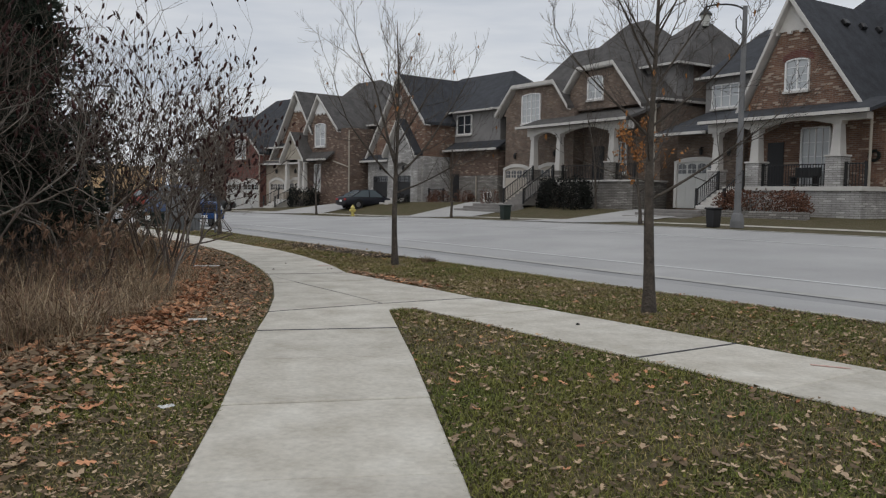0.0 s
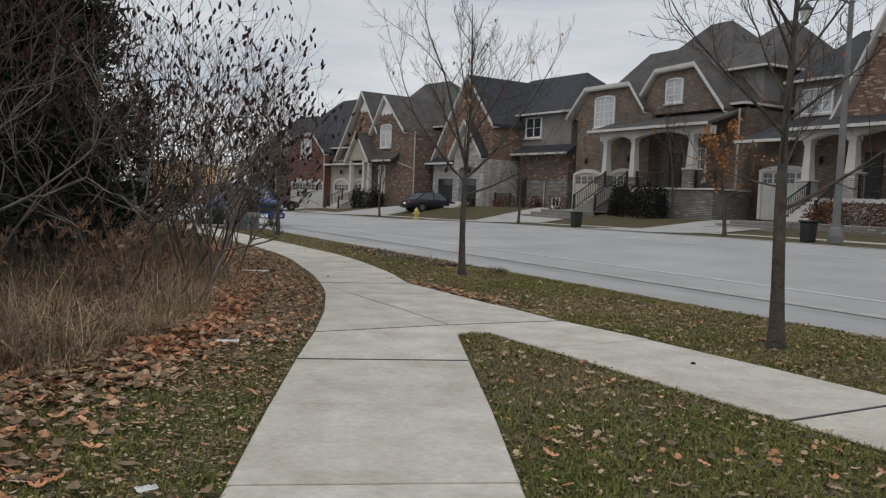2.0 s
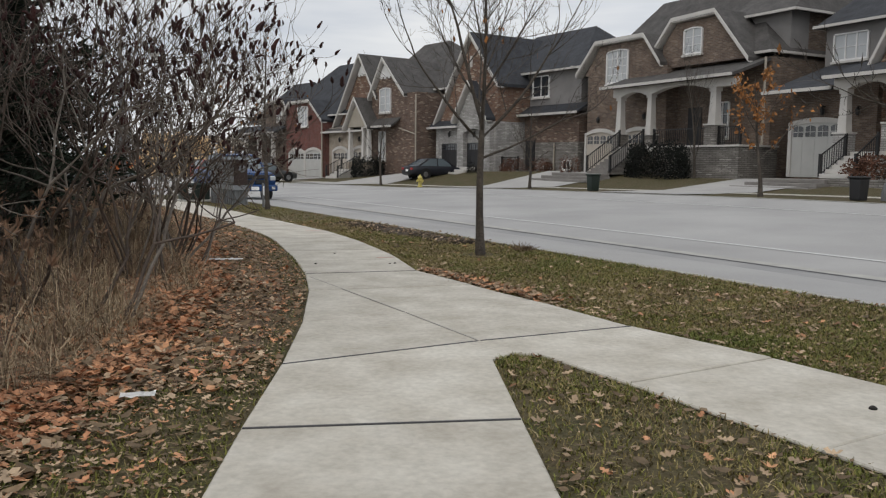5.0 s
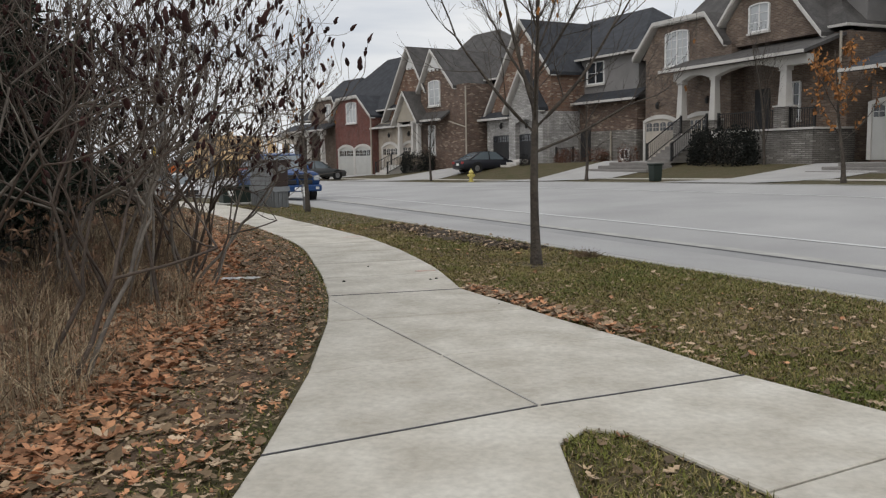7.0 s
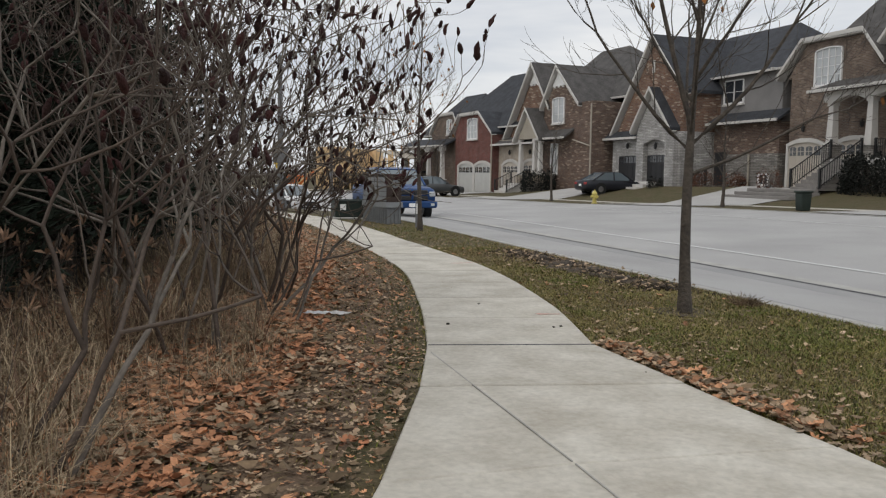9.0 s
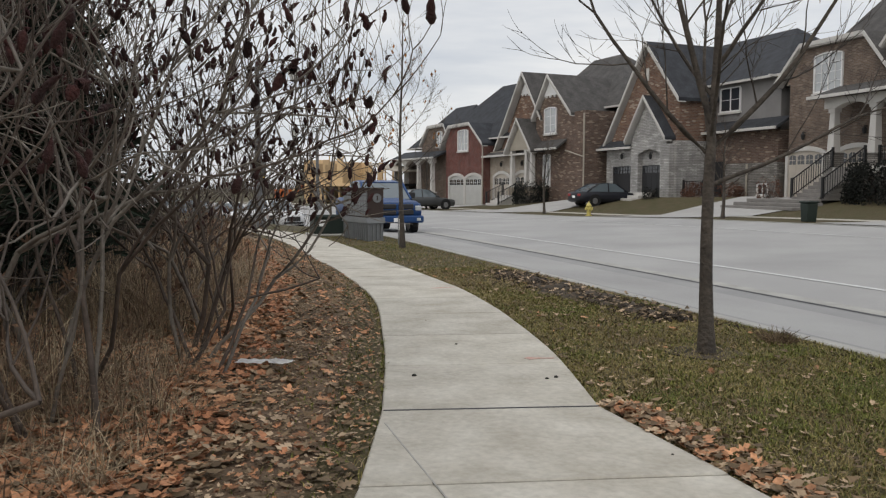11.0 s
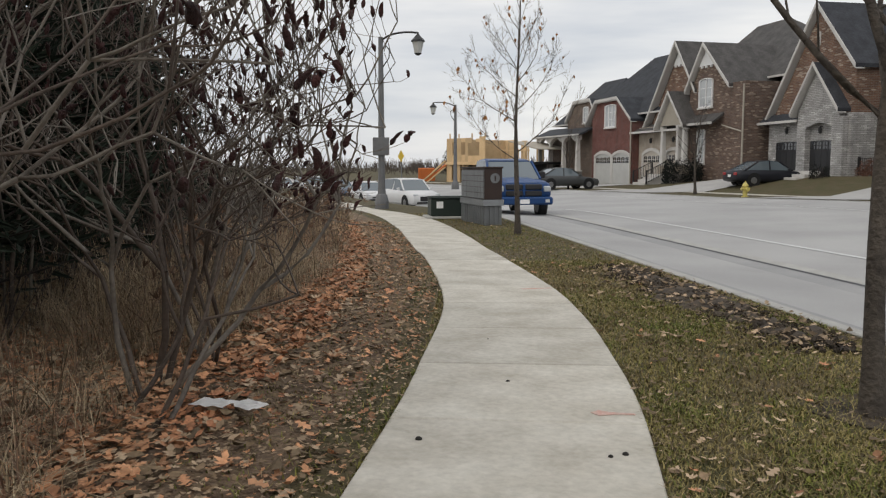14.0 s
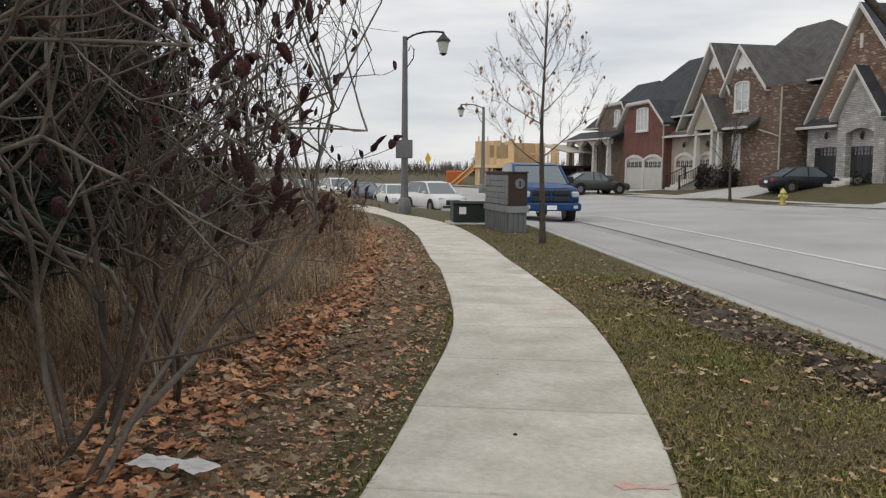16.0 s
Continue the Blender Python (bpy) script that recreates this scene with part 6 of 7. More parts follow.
def dry_grass():
    random.seed(74)
    spots, russet, dark = [], [], []
    for i in range(6000):
        y = rnd(1.5, 34) if i % 3 else rnd(2, 20)
        edge = lerp(y, [(2, 2.2), (6, 1.75), (8, 1.4), (11, 1.3), (13, 1.35), (15, 1.75), (18, 1.7), (22, 1.5), (30, 1.2)])
        off = edge + (abs(random.gauss(0, 1.6)) if i % 4 else rnd(1, 6.5))
        x = path_left(y) - off * (1.1 if y > 13 else 1.0)
        clump = noise.noise(Vector((x * 0.9, y * 0.9, 7.7)))
        if clump < -0.2 and random.random() < 0.6:
            continue
        tall = rnd(0.3, 0.85) * (1.0 + 0.9 * clump) * lerp(off - edge, [(0, 0.6), (0.6, 1.0), (4, 0.8)])
        kind = noise.noise(Vector((x * 0.6, y * 0.6, 1.3)))
        for k in range(random.randint(6, 18)):
            t = (x + random.gauss(0, 0.09), y + random.gauss(0, 0.09), max(0.08, tall * rnd(0.4, 1.25)), rnd(0.1, 1.9))
            r = random.random()
            (dark if r < 0.14 else russet if r < lerp(y, [(8, 0.62), (12, 0.34)]) + kind * 0.6 else spots).append(t)
    blades("tall_dry_grass", spots, M["straw"], "tall dry straw-coloured grass at the wood's edge", "grass", 0.0042)
    blades("russet_weeds", russet, M["russet"], "russet-brown dead weeds among the dry grass", "weeds", 0.0055)
    blades("withered_weeds", dark, M["leaf_dark"], "dark withered weeds among the dry grass", "weeds", 0.006)


def weed_stalks():
    """Dead goldenrod and dock: branching stalks with ragged tops and withered leaves, in loose stands."""
    random.seed(91)
    stalk, tops = Mesh(), Mesh()
    for i in range(900):
        y = rnd(3, 30)
        edge = lerp(y, [(3, 2.6), (7, 1.9), (11, 1.7), (15, 1.9), (20, 1.55), (30, 1.3)])
        x = path_left(y) - (edge + abs(random.gauss(0, 1.1))) * (1.1 if y > 13 else 1.0)
        if noise.noise(Vector((x * 0.5, y * 0.5, 4.4))) < -0.05:
            continue
        hgt = rnd(0.5, 1.15)
        d = Vector((rnd(-0.25, 0.4), rnd(-0.3, 0.3), 1)).normalized()
        q, e, pts = limb(stalk, Vector((x, y, 0)), d, hgt, 0.0045, 0.002, 0.0, 0.12, 4, 3)
        for c in pts[1:]:
            for k in range(random.randint(1, 3)):
                w = rot_dir(e, rnd(30, 110), rnd(0, 360)) * rnd(0.04, 0.11)
                sdw = w.orthogonal().normalized() * rnd(0.006, 0.014)
                tops.quad(c - sdw * 0.3, c + w * 0.5 - sdw, c + w + Vector((0, 0, -0.02)), c + w * 0.5 + sdw)
        for k in range(7):
            w = rot_dir(e, rnd(5, 55), rnd(0, 360)) * rnd(0.05, 0.14)
            sdw = w.orthogonal().normalized() * rnd(0.005, 0.012)
            tops.quad(q - sdw * 0.3, q + w * 0.5 - sdw, q + w, q + w * 0.5 + sdw)
    tagged(stalk.make("weed_stalks", M["sumac"]), "thin brown stalks of dead goldenrod", "weeds", kind="stuff")
    tagged(tops.make("weed_leaves", M["russet"], None, False), "withered russet leaves on dead weeds", "weeds", kind="stuff")


def off_path(x, y, margin=0.02):
    """Whether a spot lies clear of the paved path and kerb."""
    for poly, (x0, x1, y0, y1) in zip(WALK_POLYS, WALK_BOXES):
        if x0 - margin < x < x1 + margin and y0 - margin < y < y1 + margin:
            inside, n = False, len(poly)
            for i in range(n):
                (ax, ay), (bx, by) = poly[i], poly[(i + 1) % n]
                if (ay > y) != (by > y) and x < (bx - ax) * (y - ay) / (by - ay) + ax:
                    inside = not inside
            if inside:
                return False
    return True


WALK_BOXES = [(min(p[0] for p in q), max(p[0] for p in q), min(p[1] for p in q), max(p[1] for p in q)) for q in WALK_POLYS]


def patchy(x, y, s=0.5):
    return noise.noise(Vector((x * s, y * s, 3.1)))


def lawn():
    random.seed(75)
    spots, dry, thatch = [], [], []
    while len(spots) + len(dry) + len(thatch) < 330000:
        if random.random() < 0.58:
            x, y = rnd(-4.5, 7.5), 0.8 + 15 * random.random() ** 1.5
        else:
            e, m = (rnd(-2, 36) if random.random() < 0.3 else rnd(5, 22)), rnd(5, 10.2)
            p = ALONG * e + ACROSS * m
            x, y = p.x, p.y
        m = ACROSS.dot(Vector((x, y)))
        if m > 10.22 or not off_path(x, y):
            continue
        left = x < path_left(y)
        if left and (path_left(y) - x > 2.4 or random.random() < lerp(y, [(1, 0.0), (6, 0.15), (9, 0.7), (11, 0.92)])):
            continue
        bare = patchy(x, y, 0.45) + 0.7 * patchy(x + 9, y, 2.2)
        if random.random() < 0.1 - bare * 0.7:
            continue
        t = (x, y, rnd(0.02, 0.055) * (1.0 + 0.5 * max(0.0, bare)), rnd(0.3, 1.5))
        tired = lerp(y, [(3, 0.12), (8, 0.25), (12, 0.6), (18, 0.7)]) - bare * 0.7
        r = random.random()
        (thatch if r < tired else dry if r < tired + 0.03 else spots).append(t)
    blades("lawn_blades", spots, M["grass"], "short green lawn grass, thin in patches", "grass", 0.0055, 2)
    blades("lawn_thatch", thatch, M["thatch"], "matted yellow-brown lawn thatch", "grass", 0.005, 2)
    blades("lawn_straw", dry, M["straw"], "short yellowed lawn grass", "grass", 0.004, 2)


LOBES = [(0.0, -0.5, 0.04), (0.22, -0.3, 1), (0.09, -0.14, 0), (0.38, 0.02, 1), (0.1, 0.12, 0), (0.3, 0.33, 1), (0.0, 0.55, 1)]


def leaves(name, spots, mat, label, lobed=True):
    """Curled fallen leaves: spots of (x, y, size, height)."""
    mesh = Mesh()
    for x, y, s, z in spots:
        a = rnd(0, math.tau)
        ca, sa = math.cos(a), math.sin(a)
        tx, ty, curl = rnd(-0.7, 0.7), rnd(-0.7, 0.7), rnd(-0.2, 0.9)

        def at(u, v, tip):
            h = max(0.0, z + s * (curl * (u * u + v * v) * 1.3 + tx * u * 0.5 + ty * v * 0.5 + 0.12))
            return (x + (u * ca - v * sa) * s, y + (u * sa + v * ca) * s, h)

        n = len(mesh.v)
        mid = [at(0, v, 0) for v in (-0.5, -0.18, 0.02, 0.2, 0.55)]
        if lobed:
            right = [at(u * rnd(0.8, 1.2), v, k) for u, v, k in LOBES[1:-1]]
            lft = [at(-u * rnd(0.8, 1.2), v, k) for u, v, k in LOBES[1:-1]]
            mesh.v += mid + right + lft
            for o, flip in ((5, False), (10, True)):
                for f in ((0, o, 1), (1, o, o + 1), (1, o + 1, o + 2), (1, o + 2, 2), (2, o + 2, o + 3), (2, o + 3, o + 4), (2, o + 4, 3), (3, o + 4, 4)):
                    f = tuple(n + i for i in f)
                    mesh.f.append(f[::-1] if flip else f)
        else:
            mesh.v += [mid[0], at(0.3, -0.1, 0), at(0.26, 0.2, 0), mid[4], at(-0.26, 0.2, 0), at(-0.3, -0.1, 0)]
            mesh.f += [(n, n + 1, n + 2, n + 3), (n, n + 3, n + 4, n + 5)]
    tagged(mesh.make(name, mat, None, False), label, "leaves", kind="stuff")


def leaf_mould():
    vs, fs = [], []
    ys = [1.0 + 0.75 * i for i in range(47)]
    for y in ys:
        for k in range(9):
            off = -0.02 + 11 * (k / 8) ** 1.6
            wob = 0.25 * noise.noise(Vector((y * 0.8, k * 3.0, 0))) if k else 0
            vs.append((path_left(y) - off * (1.2 if y > 13 else 1.0) - (lerp(y, [(1, 2.3), (5, 1.7), (8, 0.5), (9, 0)]) if k < 4 else 0), y + wob, 0.006 if 0 < k < 8 and 0 < ys.index(y) < 46 else -0.02))
    for i in range(46):
        for k in range(8):
            fs.append((i * 9 + k, (i + 1) * 9 + k, (i + 1) * 9 + k + 1, i * 9 + k + 1))
    tagged(raw("woodland_floor", vs, fs, M["mould"], None, True), "dark leaf mould at the edge of the wood", "ground", kind="structure")


def leaf_litter():
    random.seed(76)
    brown, pale, dark = [], [], []
    n = 0
    while n < 60000:
        y = 1.5 + 28 * random.random() ** 1.3
        off = rnd(0.0, 3.6) if random.random() < 0.88 else rnd(0, 7)
        dens = lerp(off, [(0, 0.5), (0.5, 0.75), (1.0, 1.0), (2.4, 1.0), (5, 0.5)])
        if y < 8:
            dens *= lerp(off, [(0, 0.12), (1.0, 0.2), (2.0, 0.8)]) if y < 6 else lerp(off, [(0, 0.3), (0.7, 0.5), (1.3, 1.0)])
        if random.random() > dens:
            continue
        x = path_left(y) - 0.03 - off * (1.2 if y > 13 else 1.0)
        s = rnd(0.06, 0.12) if random.random() < (0.16 if off < 0.8 else 0.62) else rnd(0.025, 0.055)
        t = (x, y, s, rnd(0.0, 0.04) + (0.05 * random.random() if off > 1.1 else 0.0))
        r = random.random()
        near_edge = off < 0.9 or y < 7
        if near_edge:
            (dark if r < 0.4 else brown if r < 0.74 else pale).append(t)
        else:
            (brown if r < 0.8 else pale if r < 0.92 else dark).append(t)
        n += 1
    for i in range(7000):
        if random.random() < 0.6:
            x, y = rnd(-0.5, 7), 1.0 + 12 * random.random() ** 1.3
        else:
            p = ALONG * (rnd(-2, 34) if i % 2 else rnd(8, 22)) + ACROSS * (rnd(5.6, 10.1) if random.random() < 0.6 else 6.75 + abs(random.gauss(0, 0.5)))
            x, y = p.x, p.y
        if x < path_left(y) or ACROSS.dot(Vector((x, y))) > 10.2 or not off_path(x, y):
            continue
        t = (x, y, rnd(0.03, 0.09), rnd(0.01, 0.03))
        r = random.random()
        (brown if r < 0.14 else pale if r < 0.6 else dark).append(t)
    for i in range(900):
        k = random.random() ** 1.5
        x, y = -0.95 + k * 1.6 + random.gauss(0, 0.1), 13.9 - k * 2.3 + random.gauss(0, 0.1) + 0.12
        if off_path(x, y):
            (brown if random.random() < 0.4 else pale if random.random() < 0.5 else dark).append((x, y, rnd(0.05, 0.11), rnd(0.0, 0.04)))
    for i in range(420):
        p = ALONG * rnd(15.3, 21.0) + ACROSS * (9.66 + random.gauss(0, 0.32))
        if ACROSS.dot(p) < 10.2:
            (pale if random.random() < 0.35 else dark).append((p.x, p.y, rnd(0.04, 0.1), rnd(0.03, 0.06)))
    bits_dark, bits_pale = [], []
    for i in range(40000):
        if i % 3:
            x, y = rnd(-1, 7.5), 0.9 + 13 * random.random() ** 1.5
            if random.random() < 0.5:
                p = ALONG * rnd(-2, 26) + ACROSS * rnd(5.4, 10.15)
                x, y = p.x, p.y
        else:
            y = 1.2 + 24 * random.random() ** 1.4
            x = path_left(y) - rnd(0.0, 1.7)
        if ACROSS.dot(Vector((x, y))) > 10.2 or not off_path(x, y):
            continue
        (bits_dark if random.random() < (0.72 if x > path_left(y) else 0.6) else bits_pale).append((x, y, rnd(0.012, 0.04), rnd(0.012, 0.035)))
    leaves("leaf_fragments_dark", bits_dark, M["leaf_dark"], "dark scraps of rotted leaf in the grass", False)
    leaves("leaf_fragments_pale", bits_pale, M["leaf_pale"], "pale scraps of dry leaf in the grass", False)
    leaves("brown_leaves", brown, M["leaf"], "drift of fallen russet-brown oak leaves")
    leaves("pale_leaves", pale, M["leaf_pale"], "scattered pale curled oak leaves")
    leaves("dark_leaves", dark, M["leaf_dark"], "dark rotting fallen leaves", False)


def dirt_patch():
    """Bare dug soil along the kerb, lumpy and dark."""
    random.seed(77)
    bm = bmesh.new()
    prev = None
    for i in range(41):
        e = 15.2 + i * 0.14
        half = 0.5 * math.sin(math.pi * min(1, max(0.02, i / 40))) ** 0.6 + rnd(-0.28, 0.16)
        ring = []
        for j in range(9):
            m = 9.66 + 0.08 * math.sin(e * 1.7) + half * (j / 4 - 1)
            p = ALONG * e + ACROSS * m
            hgt = (0.035 * (1 - (j / 4 - 1) ** 2) + rnd(-0.03, 0.04)) if 0 < j < 8 else -0.02
            ring.append(bm.verts.new((p.x, p.y, hgt)))
        if prev:
            for j in range(8):
                bm.faces.new((prev[j], prev[j + 1], ring[j + 1], ring[j]))
        prev = ring
    tagged(link("soil_patch", bm, M["dirt"], smooth=True), "bare dark dug soil on the verge by the kerb", "soil", kind="structure")
    clods = Mesh()
    for i in range(2300):
        if i < 1500:
            e, m = rnd(15.2, 21.2), 9.66 + random.gauss(0, 0.3)
        else:
            e, m = rnd(2, 15.5), 10.08 + random.gauss(0, 0.09)
        if m > 10.26:
            continue
        p = ALONG * e + ACROSS * m
        s = rnd(0.006, 0.024) * (1.6 if random.random() < 0.06 else 1.0)
        c = Vector((p.x, p.y, max(0.0, 0.04 - abs(m - 9.66) * 0.06) if i < 1500 else 0.004))
        clods.tube([c - Vector((0, 0, s)), c + Vector((rnd(-s, s) * 0.4, rnd(-s, s) * 0.4, s * 0.3)), c + Vector((0, 0, s))], [s * 0.7, s * rnd(0.8, 1.2), s * 0.3], 5)
    tagged(clods.make("soil_clods", M["dirt"], None, False), "loose dark clods of soil along the kerb", "soil", kind="stuff")
    for x, y, r in ((-0.38, 16.31, 0.36), (3.52, 9.45, 0.22)):
        pts = [(x + r * rnd(0.8, 1.25) * math.cos(i * math.tau / 16), y + r * rnd(0.8, 1.25) * math.sin(i * math.tau / 16)) for i in range(16)]
        ob = link("mulch_ring", plate(pts, -0.02, 0.012), M["dirt"])
        tagged(ob, "patch of bare soil round a young tree", "soil", "mulch rings")
    x, y = 0.3, 17.05
    tuft = Mesh()
    for i in range(240):
        a = rnd(0, math.tau)
        d = Vector((math.cos(a) * rnd(0.3, 1), math.sin(a) * rnd(0.3, 1), rnd(0.4, 1))).normalized()
        limb(tuft, Vector((x + rnd(-0.12, 0.12), y + rnd(-0.12, 0.12), 0)), d, rnd(0.1, 0.22), 0.006, 0.002, -0.5, 0.2, 2, 3)
    tagged(tuft.make("dead_tuft", M["leaf_dark"]), "dark dead tuft of grass on the verge", "plant")


# street trees
def street_tree(seed, x, y, z, height, r, label, turn=0, **kw):
    t = bare_tree(seed, height, r, "street_tree", label, "street trees", "bark", **kw)
    t.matrix_world = pose(x, y, z, 0, 0, turn)


def maple(seed, x, y, height, r, label, limbs, leafy=0.0):
    """A young street maple: a tapered trunk and leader, rising limbs and forking twigs.
    limbs: (height on the trunk, compass degrees, rise in degrees, length, radius)."""
    random.seed(seed)
    t = thing("street_tree", pose(x, y, 0), label, "tree", "street trees")
    trunk, crown, foliage = Mesh(), Mesh(), Mesh()
    n = 14
    pts, rad = [], []
    for i in range(n + 1):
        k = i / n
        flare = 1.5 if i == 0 else 1.12 if i == 1 else 1.0
        pts.append(Vector((0.03 * math.sin(k * 7 + seed), 0.03 * math.cos(k * 5 + seed) - 0.03, -0.08 + k * height)))
        rad.append(r * flare * (1 - k) ** 0.75 * (1.0 if k < 0.36 else 0.72) + 0.005)
    trunk.tube(pts, rad, 12)

    def twig(p, d, length, rr, level):
        q, e, line = limb(crown, p, d, length, rr, rr * 0.5, 0.3, 0.13, 4, 5 if level < 2 else 3)
        if level >= 4 or length < 0.12:
            if random.random() < leafy:
                s = rnd(0.05, 0.09)
                b = e.orthogonal().normalized() * s * 0.5
                foliage.quad(q, q - Vector((0, 0, s * 0.6)) + b, q - Vector((0, 0, s * 1.3)), q - Vector((0, 0, s * 0.6)) - b)
            return
        for k in range(2):
            twig(q, rot_dir(e, rnd(8, 30), rnd(0, 360)), length * rnd(0.5, 0.75), max(0.0032, rr * 0.5), level + 1)
        for c in line[1:-1]:
            if random.random() < 0.72:
                twig(c, rot_dir(e, rnd(30, 58), rnd(0, 360)), length * rnd(0.3, 0.6), max(0.003, rr * 0.38), level + 1)

    def bough(z, turn, rise, length, rr):
        k = min(n - 1, int((z + 0.08) / height * n))
        p = pts[k].lerp(pts[k + 1], (z + 0.08) / height * n - k)
        a, b = radians(turn), radians(rise)
        d = Vector((math.cos(a) * math.cos(b), math.sin(a) * math.cos(b), math.sin(b)))
        q, e, line = limb(crown, p, d, length * 0.62, rr, rr * 0.5, 0.28, 0.07, 6, 7)
        for j, c in enumerate(line[2:], 2):
            if random.random() < 0.85:
                twig(c, rot_dir(e, rnd(28, 60), rnd(0, 360)), length * rnd(0.2, 0.36) * (1.2 - j * 0.08), rr * 0.34, 2)
        twig(q, rot_dir(e, 8, rnd(0, 360)), length * 0.34, rr * 0.5, 1)
        twig(q, rot_dir(e, 24, rnd(0, 360)), length * 0.3, rr * 0.4, 1)

    for row in limbs:
        bough(*row)
    for k in range(9, n):
        for j in range(2):
            d = rot_dir(Vector((0, 0, 1)), rnd(25, 55), rnd(0, 360))
            twig(pts[k], d, height * rnd(0.08, 0.14), rad[k] * 0.45 + 0.002, 2)
    trunk.make("trunk", M["bark"], t)
    tagged(crown.make("crown", M["bark"], t), kind="stuff")
    if foliage.v:
        tagged(foliage.make("leaf_mass", M["leaf_orange"], t, False), "last withered leaves", kind="stuff")


maple(21, 3.49, 9.45, 5.3, 0.072, "bare young maple with a slim trunk on the verge",
      [(1.5, 5, 22, 2.1, 0.022), (1.75, 175, 8, 1.1, 0.012), (1.9, 60, 30, 1.5, 0.016), (2.0, 250, 24, 1.4, 0.014), (2.3, 190, 38, 2.0, 0.02), (2.45, 340, 36, 1.8, 0.018),
       (2.7, 110, 42, 1.7, 0.018), (2.95, 15, 48, 1.8, 0.018), (3.1, 215, 50, 1.8, 0.02), (3.4, 160, 54, 1.5, 0.016), (3.6, 300, 55, 1.4, 0.015), (3.9, 40, 60, 1.2, 0.012)], 0.006)
maple(22, -0.38, 16.31, 5.3, 0.062, "bare young maple with a spreading forked crown on the verge",
      [(1.55, 22, 24, 2.4, 0.022), (1.82, 200, 36, 2.7, 0.027), (1.88, 10, 46, 2.7, 0.03), (1.92, 100, 55, 2.4, 0.024), (1.98, 275, 48, 2.2, 0.022), (2.1, 185, 72, 3.0, 0.034),
       (2.35, 150, 50, 1.9, 0.022), (2.6, 330, 52, 1.9, 0.022), (2.9, 60, 56, 1.7, 0.018), (3.2, 230, 58, 1.6, 0.016)], 0.012)
maple(33, -7.65, 27.92, 5.9, 0.06, "slim bare young tree with a few orange leaves beside the mailbox",
      [(1.7, 200, 24, 1.6, 0.013), (1.85, 15, 30, 1.7, 0.015), (2.2, 120, 32, 1.3, 0.012), (2.4, 290, 34, 1.3, 0.012), (2.55, 205, 30, 1.5, 0.013), (2.8, 20, 40, 1.4, 0.012),
       (3.1, 190, 34, 1.3, 0.011), (3.4, 350, 42, 1.2, 0.011), (3.7, 210, 40, 1.1, 0.01), (3.9, 90, 45, 1.0, 0.009), (4.2, 10, 50, 0.9, 0.008)], 0.05)
tx, ty = street(22.6, 26.0)
street_tree(24, tx, ty, 0.5, 4.4, 0.08, "young oak keeping its withered orange leaves", first=0.3, spread=45, twig_levels=3, limbs=12, leaves="leaf_orange", leafy=0.6)
tx, ty = street(36.7, 26.0)
street_tree(25, tx, ty, 0.3, 4.2, 0.08, "small bare tree with dense reddish twigs", first=0.3, spread=48, twig_levels=3, limbs=14)
tx, ty = street(51.5, 26.2)
street_tree(26, tx, ty, 0.08, 4.6, 0.08, "small bare upright tree on the far verge", first=0.25, spread=28, twig_levels=3, limbs=14)
tx, ty = street(65.0, 26.0)
street_tree(27, tx, ty, 0.0, 4.6, 0.07, "small bare upright tree on the far verge", first=0.3, spread=34, twig_levels=3, limbs=12)
p = ALONG * 33.0 + ACROSS * 33.4
street_tree(28, p.x, p.y, 0.85, 6.4, 0.07, "narrow bare columnar tree in front of a porch", first=0.12, spread=12, twig_levels=3, limbs=18, up=1.2)


def bush(x, y, z, w, d, h, mat, label, name="bush", turn=0.0, n=1500, size=0.1):
    """A clipped or loose bush of many small leaves over twigs."""
    random.seed(int(x * 7 + y * 13))
    t = thing(name, pose(x, y, z, 0, 0, turn), label, "bush", "front garden bushes")
    f, tw = Mesh(), Mesh()
    for i in range(n):
        a, b = rnd(0, math.tau), math.acos(rnd(-0.2, 1))
        k = rnd(0.75, 1.05) + 0.12 * noise.noise(Vector((a * 2, b * 3, x)))
        c = Vector((math.cos(a) * math.copysign(abs(math.cos(a)) ** -0.35, 1) * abs(math.sin(b)) ** 0.35 * w / 2 * k, math.sin(a) * abs(math.sin(b)) ** 0.35 * d / 2 * k, max(0.02, math.cos(b) ** 0.7 * h * k if math.cos(b) > 0 else rnd(0.05, h * 0.5))))
        u = rot_dir(c.normalized(), rnd(20, 90), rnd(0, 360)) * size * rnd(0.6, 1.3)
        s = u.orthogonal().normalized() * size * 0.3
        f.quad(c - s * 0.3, c + u * 0.5 - s, c + u, c + u * 0.5 + s)
    for i in range(40):
        limb(tw, Vector((rnd(-0.2, 0.2) * w, rnd(-0.2, 0.2) * d, 0)), Vector((rnd(-0.6, 0.6), rnd(-0.6, 0.6), 1)).normalized(), h * 0.9, 0.012, 0.004, 0.1, 0.2, 3, 3)
    tagged(tw.make("twig_mass", M["twig"], t), kind="stuff")
    tagged(f.make("leaf_mass", M[mat], t, False), kind="stuff")


def at_house(e0, n0, angle, x, y):
    o = ALONG * e0 + ACROSS * n0
    a = radians(angle - 90)
    return o.x + x * math.cos(a) - y * math.sin(a), o.y + x * math.sin(a) + y * math.cos(a)


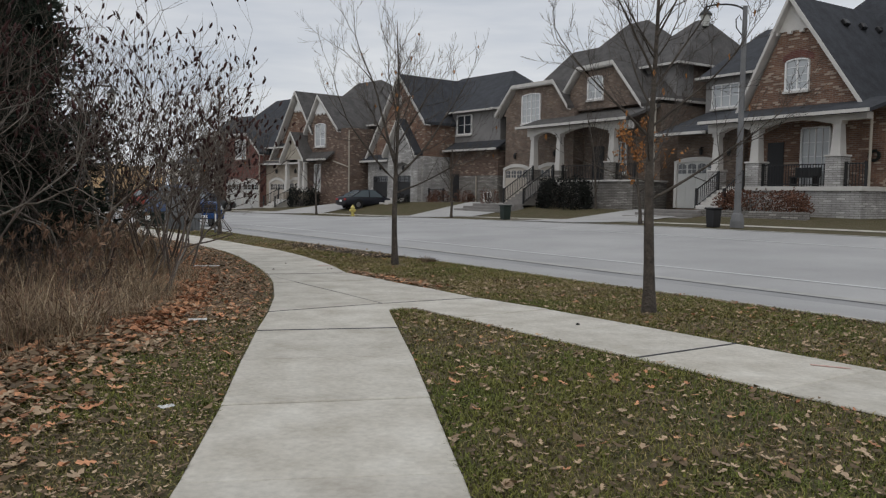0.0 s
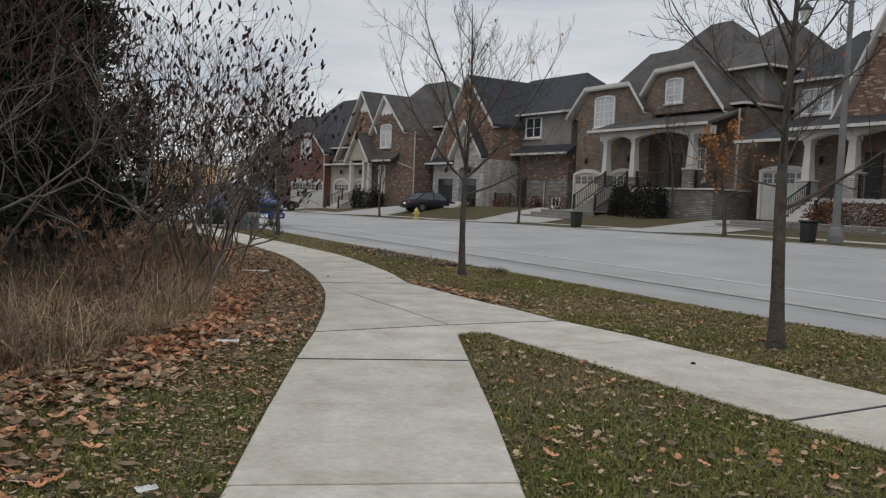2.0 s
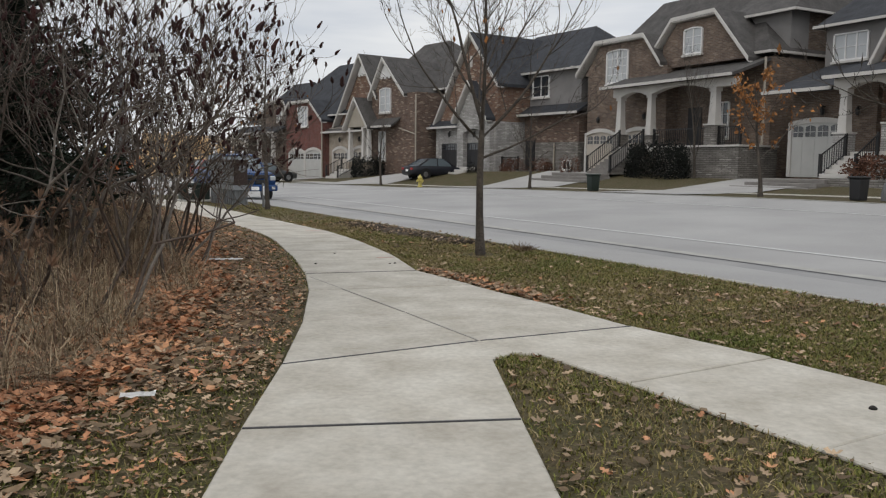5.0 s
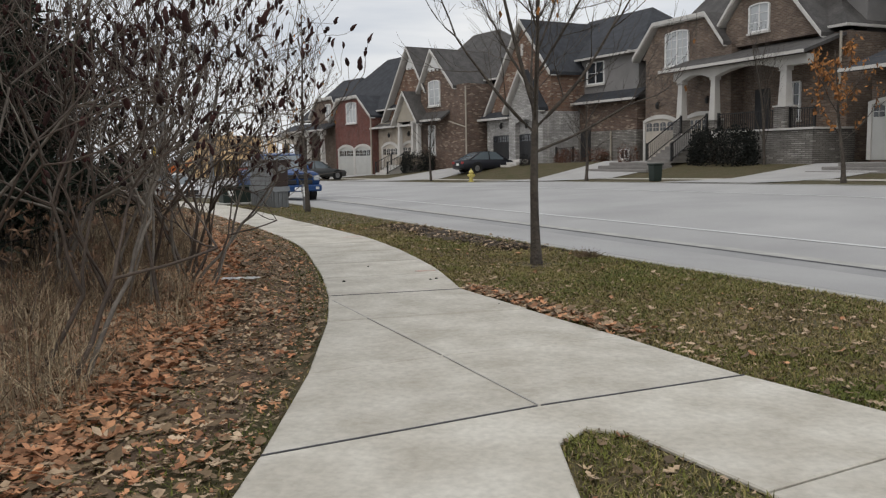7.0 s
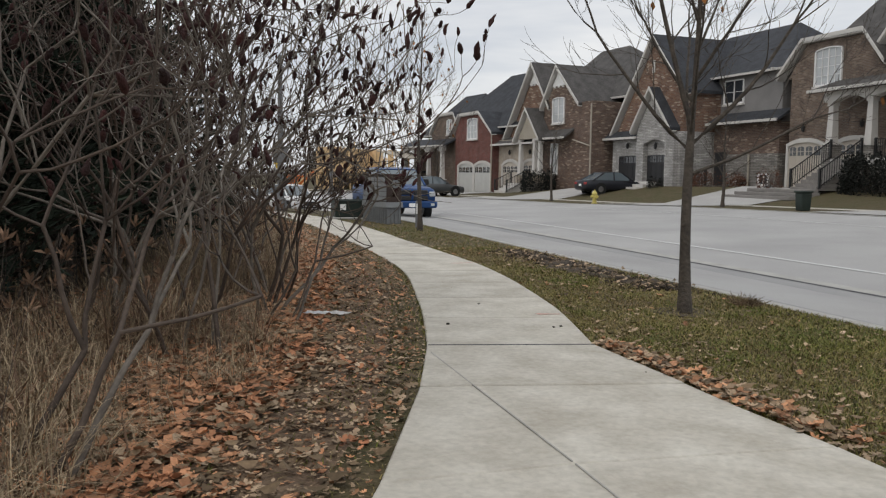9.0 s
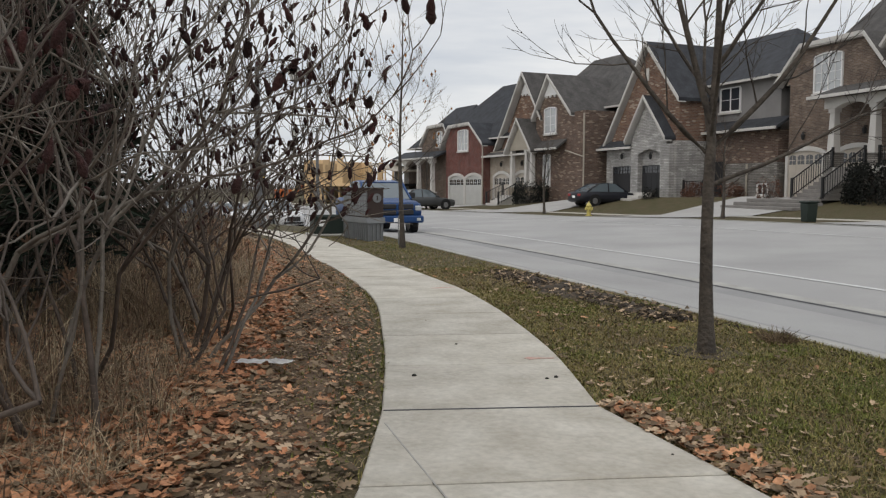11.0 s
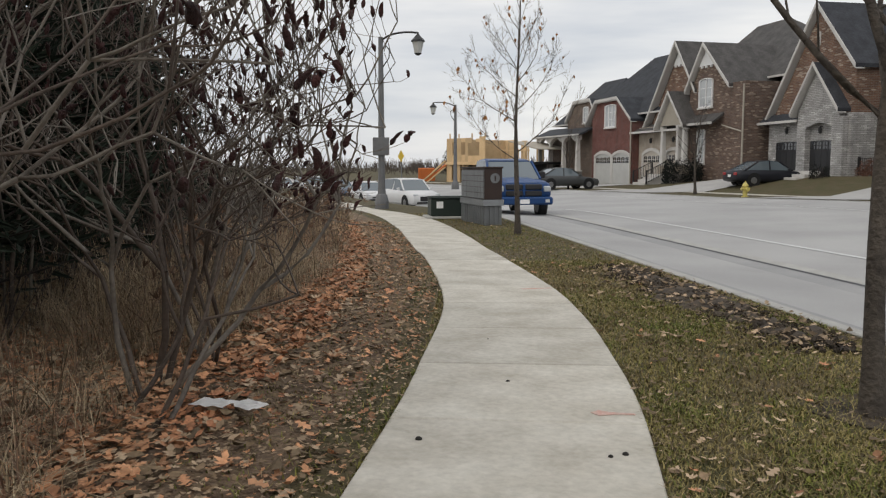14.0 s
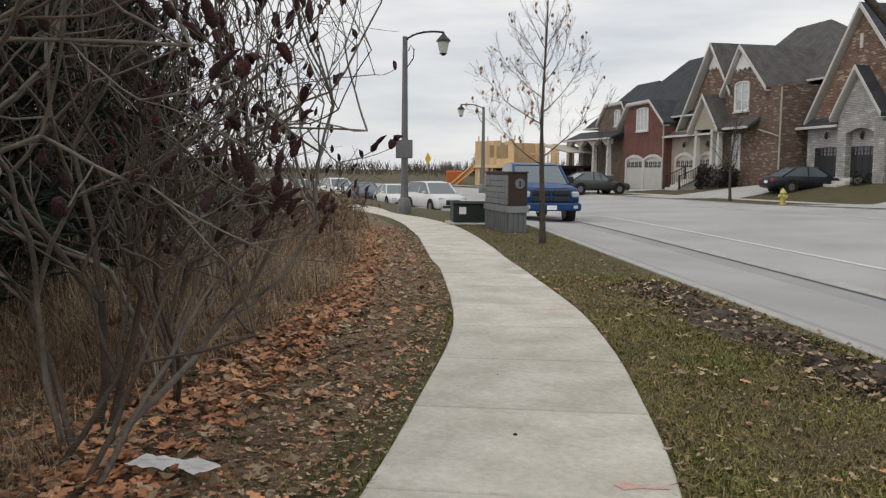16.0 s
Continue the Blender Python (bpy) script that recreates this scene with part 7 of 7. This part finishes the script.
bx, by = at_house(45, 35.3, 34.4, 9.5, -2.1)
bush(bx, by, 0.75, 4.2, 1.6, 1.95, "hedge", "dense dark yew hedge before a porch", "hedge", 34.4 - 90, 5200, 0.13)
bx, by = at_house(28, 35.3, 33.5, 6.2, -2.2)
bush(bx, by, 0.9, 5.0, 1.2, 1.1, "shrub_red", "low russet shrubs in a raised bed", "shrub_bed", 33.5 - 90, 3000, 0.12)
bx, by = at_house(45, 35.3, 34.4, 2.6, -2.6)
bush(bx, by, 0.85, 1.2, 1.2, 1.2, "shrub_red", "small withered shrub beside garden steps", n=500)
bx, by = at_house(66, 29.3, 42, 2.3, -1.0)
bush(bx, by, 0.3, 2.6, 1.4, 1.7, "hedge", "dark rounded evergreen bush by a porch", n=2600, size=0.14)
bx, by = at_house(56, 32.5, 39, 7.2, 1.0)
bush(bx, by, 0.7, 3.6, 1.2, 1.2, "shrub_red", "low russet shrub against a stone wall", n=1600, size=0.12)
bx, by = at_house(56, 32.5, 39, 4.6, -1.6)
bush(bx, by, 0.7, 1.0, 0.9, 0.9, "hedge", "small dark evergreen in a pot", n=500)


def far_trees():
    """Low hazy woods along the skyline."""
    random.seed(78)
    w, g = Mesh(), Mesh()
    for i in range(150):
        a = radians(rnd(92, 150))
        r = rnd(150, 260)
        x, y = r * math.cos(a), r * math.sin(a)
        hgt = rnd(1.6, 4.0)
        for k in range(46):
            p = Vector((x + random.gauss(0, 2.2), y + random.gauss(0, 2.2), rnd(0, hgt * 0.6)))
            limb(w, p, Vector((rnd(-0.5, 0.5), rnd(-0.5, 0.5), 1)).normalized(), hgt * 0.5, 0.09, 0.03, 0.1, 0.2, 2, 3)
    tagged(w.make("far_woods", M["sumac"]), "distant leafless woods on the skyline", "woods", kind="stuff")


leaf_mould(), brush(), dry_grass(), weed_stalks(), lawn(), leaf_litter(), dirt_patch(), far_trees()
place(pine(10, 8.0, "distant dark conical evergreen"), [(-56, 118, 0, 0.62)])


def yellow_sign():
    h = thing("road_sign", pose(-31.0, 62.0, 0, 0, 0, 60), "small yellow diamond road sign on a post", "road sign")
    part("post", box(-0.03, 0.03, -0.03, 0.03, 0, 2.0), M["pole"], h)
    part("panel", plate([(0, -0.45), (0.45, 0), (0, 0.45), (-0.45, 0)], -0.01, 0.01), M["yellow"], h).matrix_local = pose(-0.05, 0, 2.3, 0, 90, 0)


def excavator():
    h = thing("excavator", pose(-43.0, 88.0, -0.9, 0, 0, 30), "orange excavator parked on a building site", "excavator")
    part("tracks", box(-1.8, 1.8, -1.2, 1.2, 0, 0.7, bevel=0.2), M["tyre"], h)
    part("cab", box(-1.2, 0.6, -1.0, 1.0, 0.8, 2.3, bevel=0.1), M["orange"], h)
    part("boom", tube([(0.4, 0, 1.4), (2.2, 0, 3.0), (4.0, 0, 2.0), (4.2, 0, 0.8)], 0.2, 6), M["orange"], h)
    part("bucket", box(3.8, 4.6, -0.5, 0.5, 0.1, 0.8, bevel=0.1), M["iron"], h)


yellow_sign(), excavator()


# ---- pieces of the pavement ----
pavement = tagged(new("pavement"), "pale grey concrete footpath laid in broom-finished slabs", "pavement", kind="structure")
# dark plate under the slabs stands in for shade in the tooled joints
bed = bmesh.new()
for poly in WALK_POLYS:
    plate(inset(poly, 0.002), -0.15, 0.008, bed)
part("bedding", bed, M["dirt"], pavement)
for poly in WALK_POLYS:
    make_slab(poly, pavement)
for a, b in (((-0.04, 9.74), (-0.82, 10.92)), ((-0.82, 10.92), (-2.38, 13.2))):
    a, b = Vector(a), Vector(b)
    d = (b - a).normalized() * 0.02
    n = Vector((-d.y, d.x)) * 0.22
    part("score_line", plate([tuple(a + d - n), tuple(b - d - n), tuple(b - d + n), tuple(a + d + n)], 0.02, 0.0315), M["kerb"], pavement)
for line in (((-1.4, 8.75), (-0.04, 9.74)), ((-0.04, 9.74), (1.29, 10.56)), ((-2.5, 13.45), (-1.1, 14.02)), ((-1.2, 7.35), (0.32, 7.72)), ((2.66, 6.25), (3.9, 7.13))):
    a, b = Vector(line[0]), Vector(line[1])
    d = (b - a).normalized() * 0.015
    n = Vector((-d.y, d.x)) * 0.4
    part("joint_filler", plate([tuple(a + d - n), tuple(b - d - n), tuple(b - d + n), tuple(a + d + n)], 0.01, 0.0325), M["tar"], pavement)
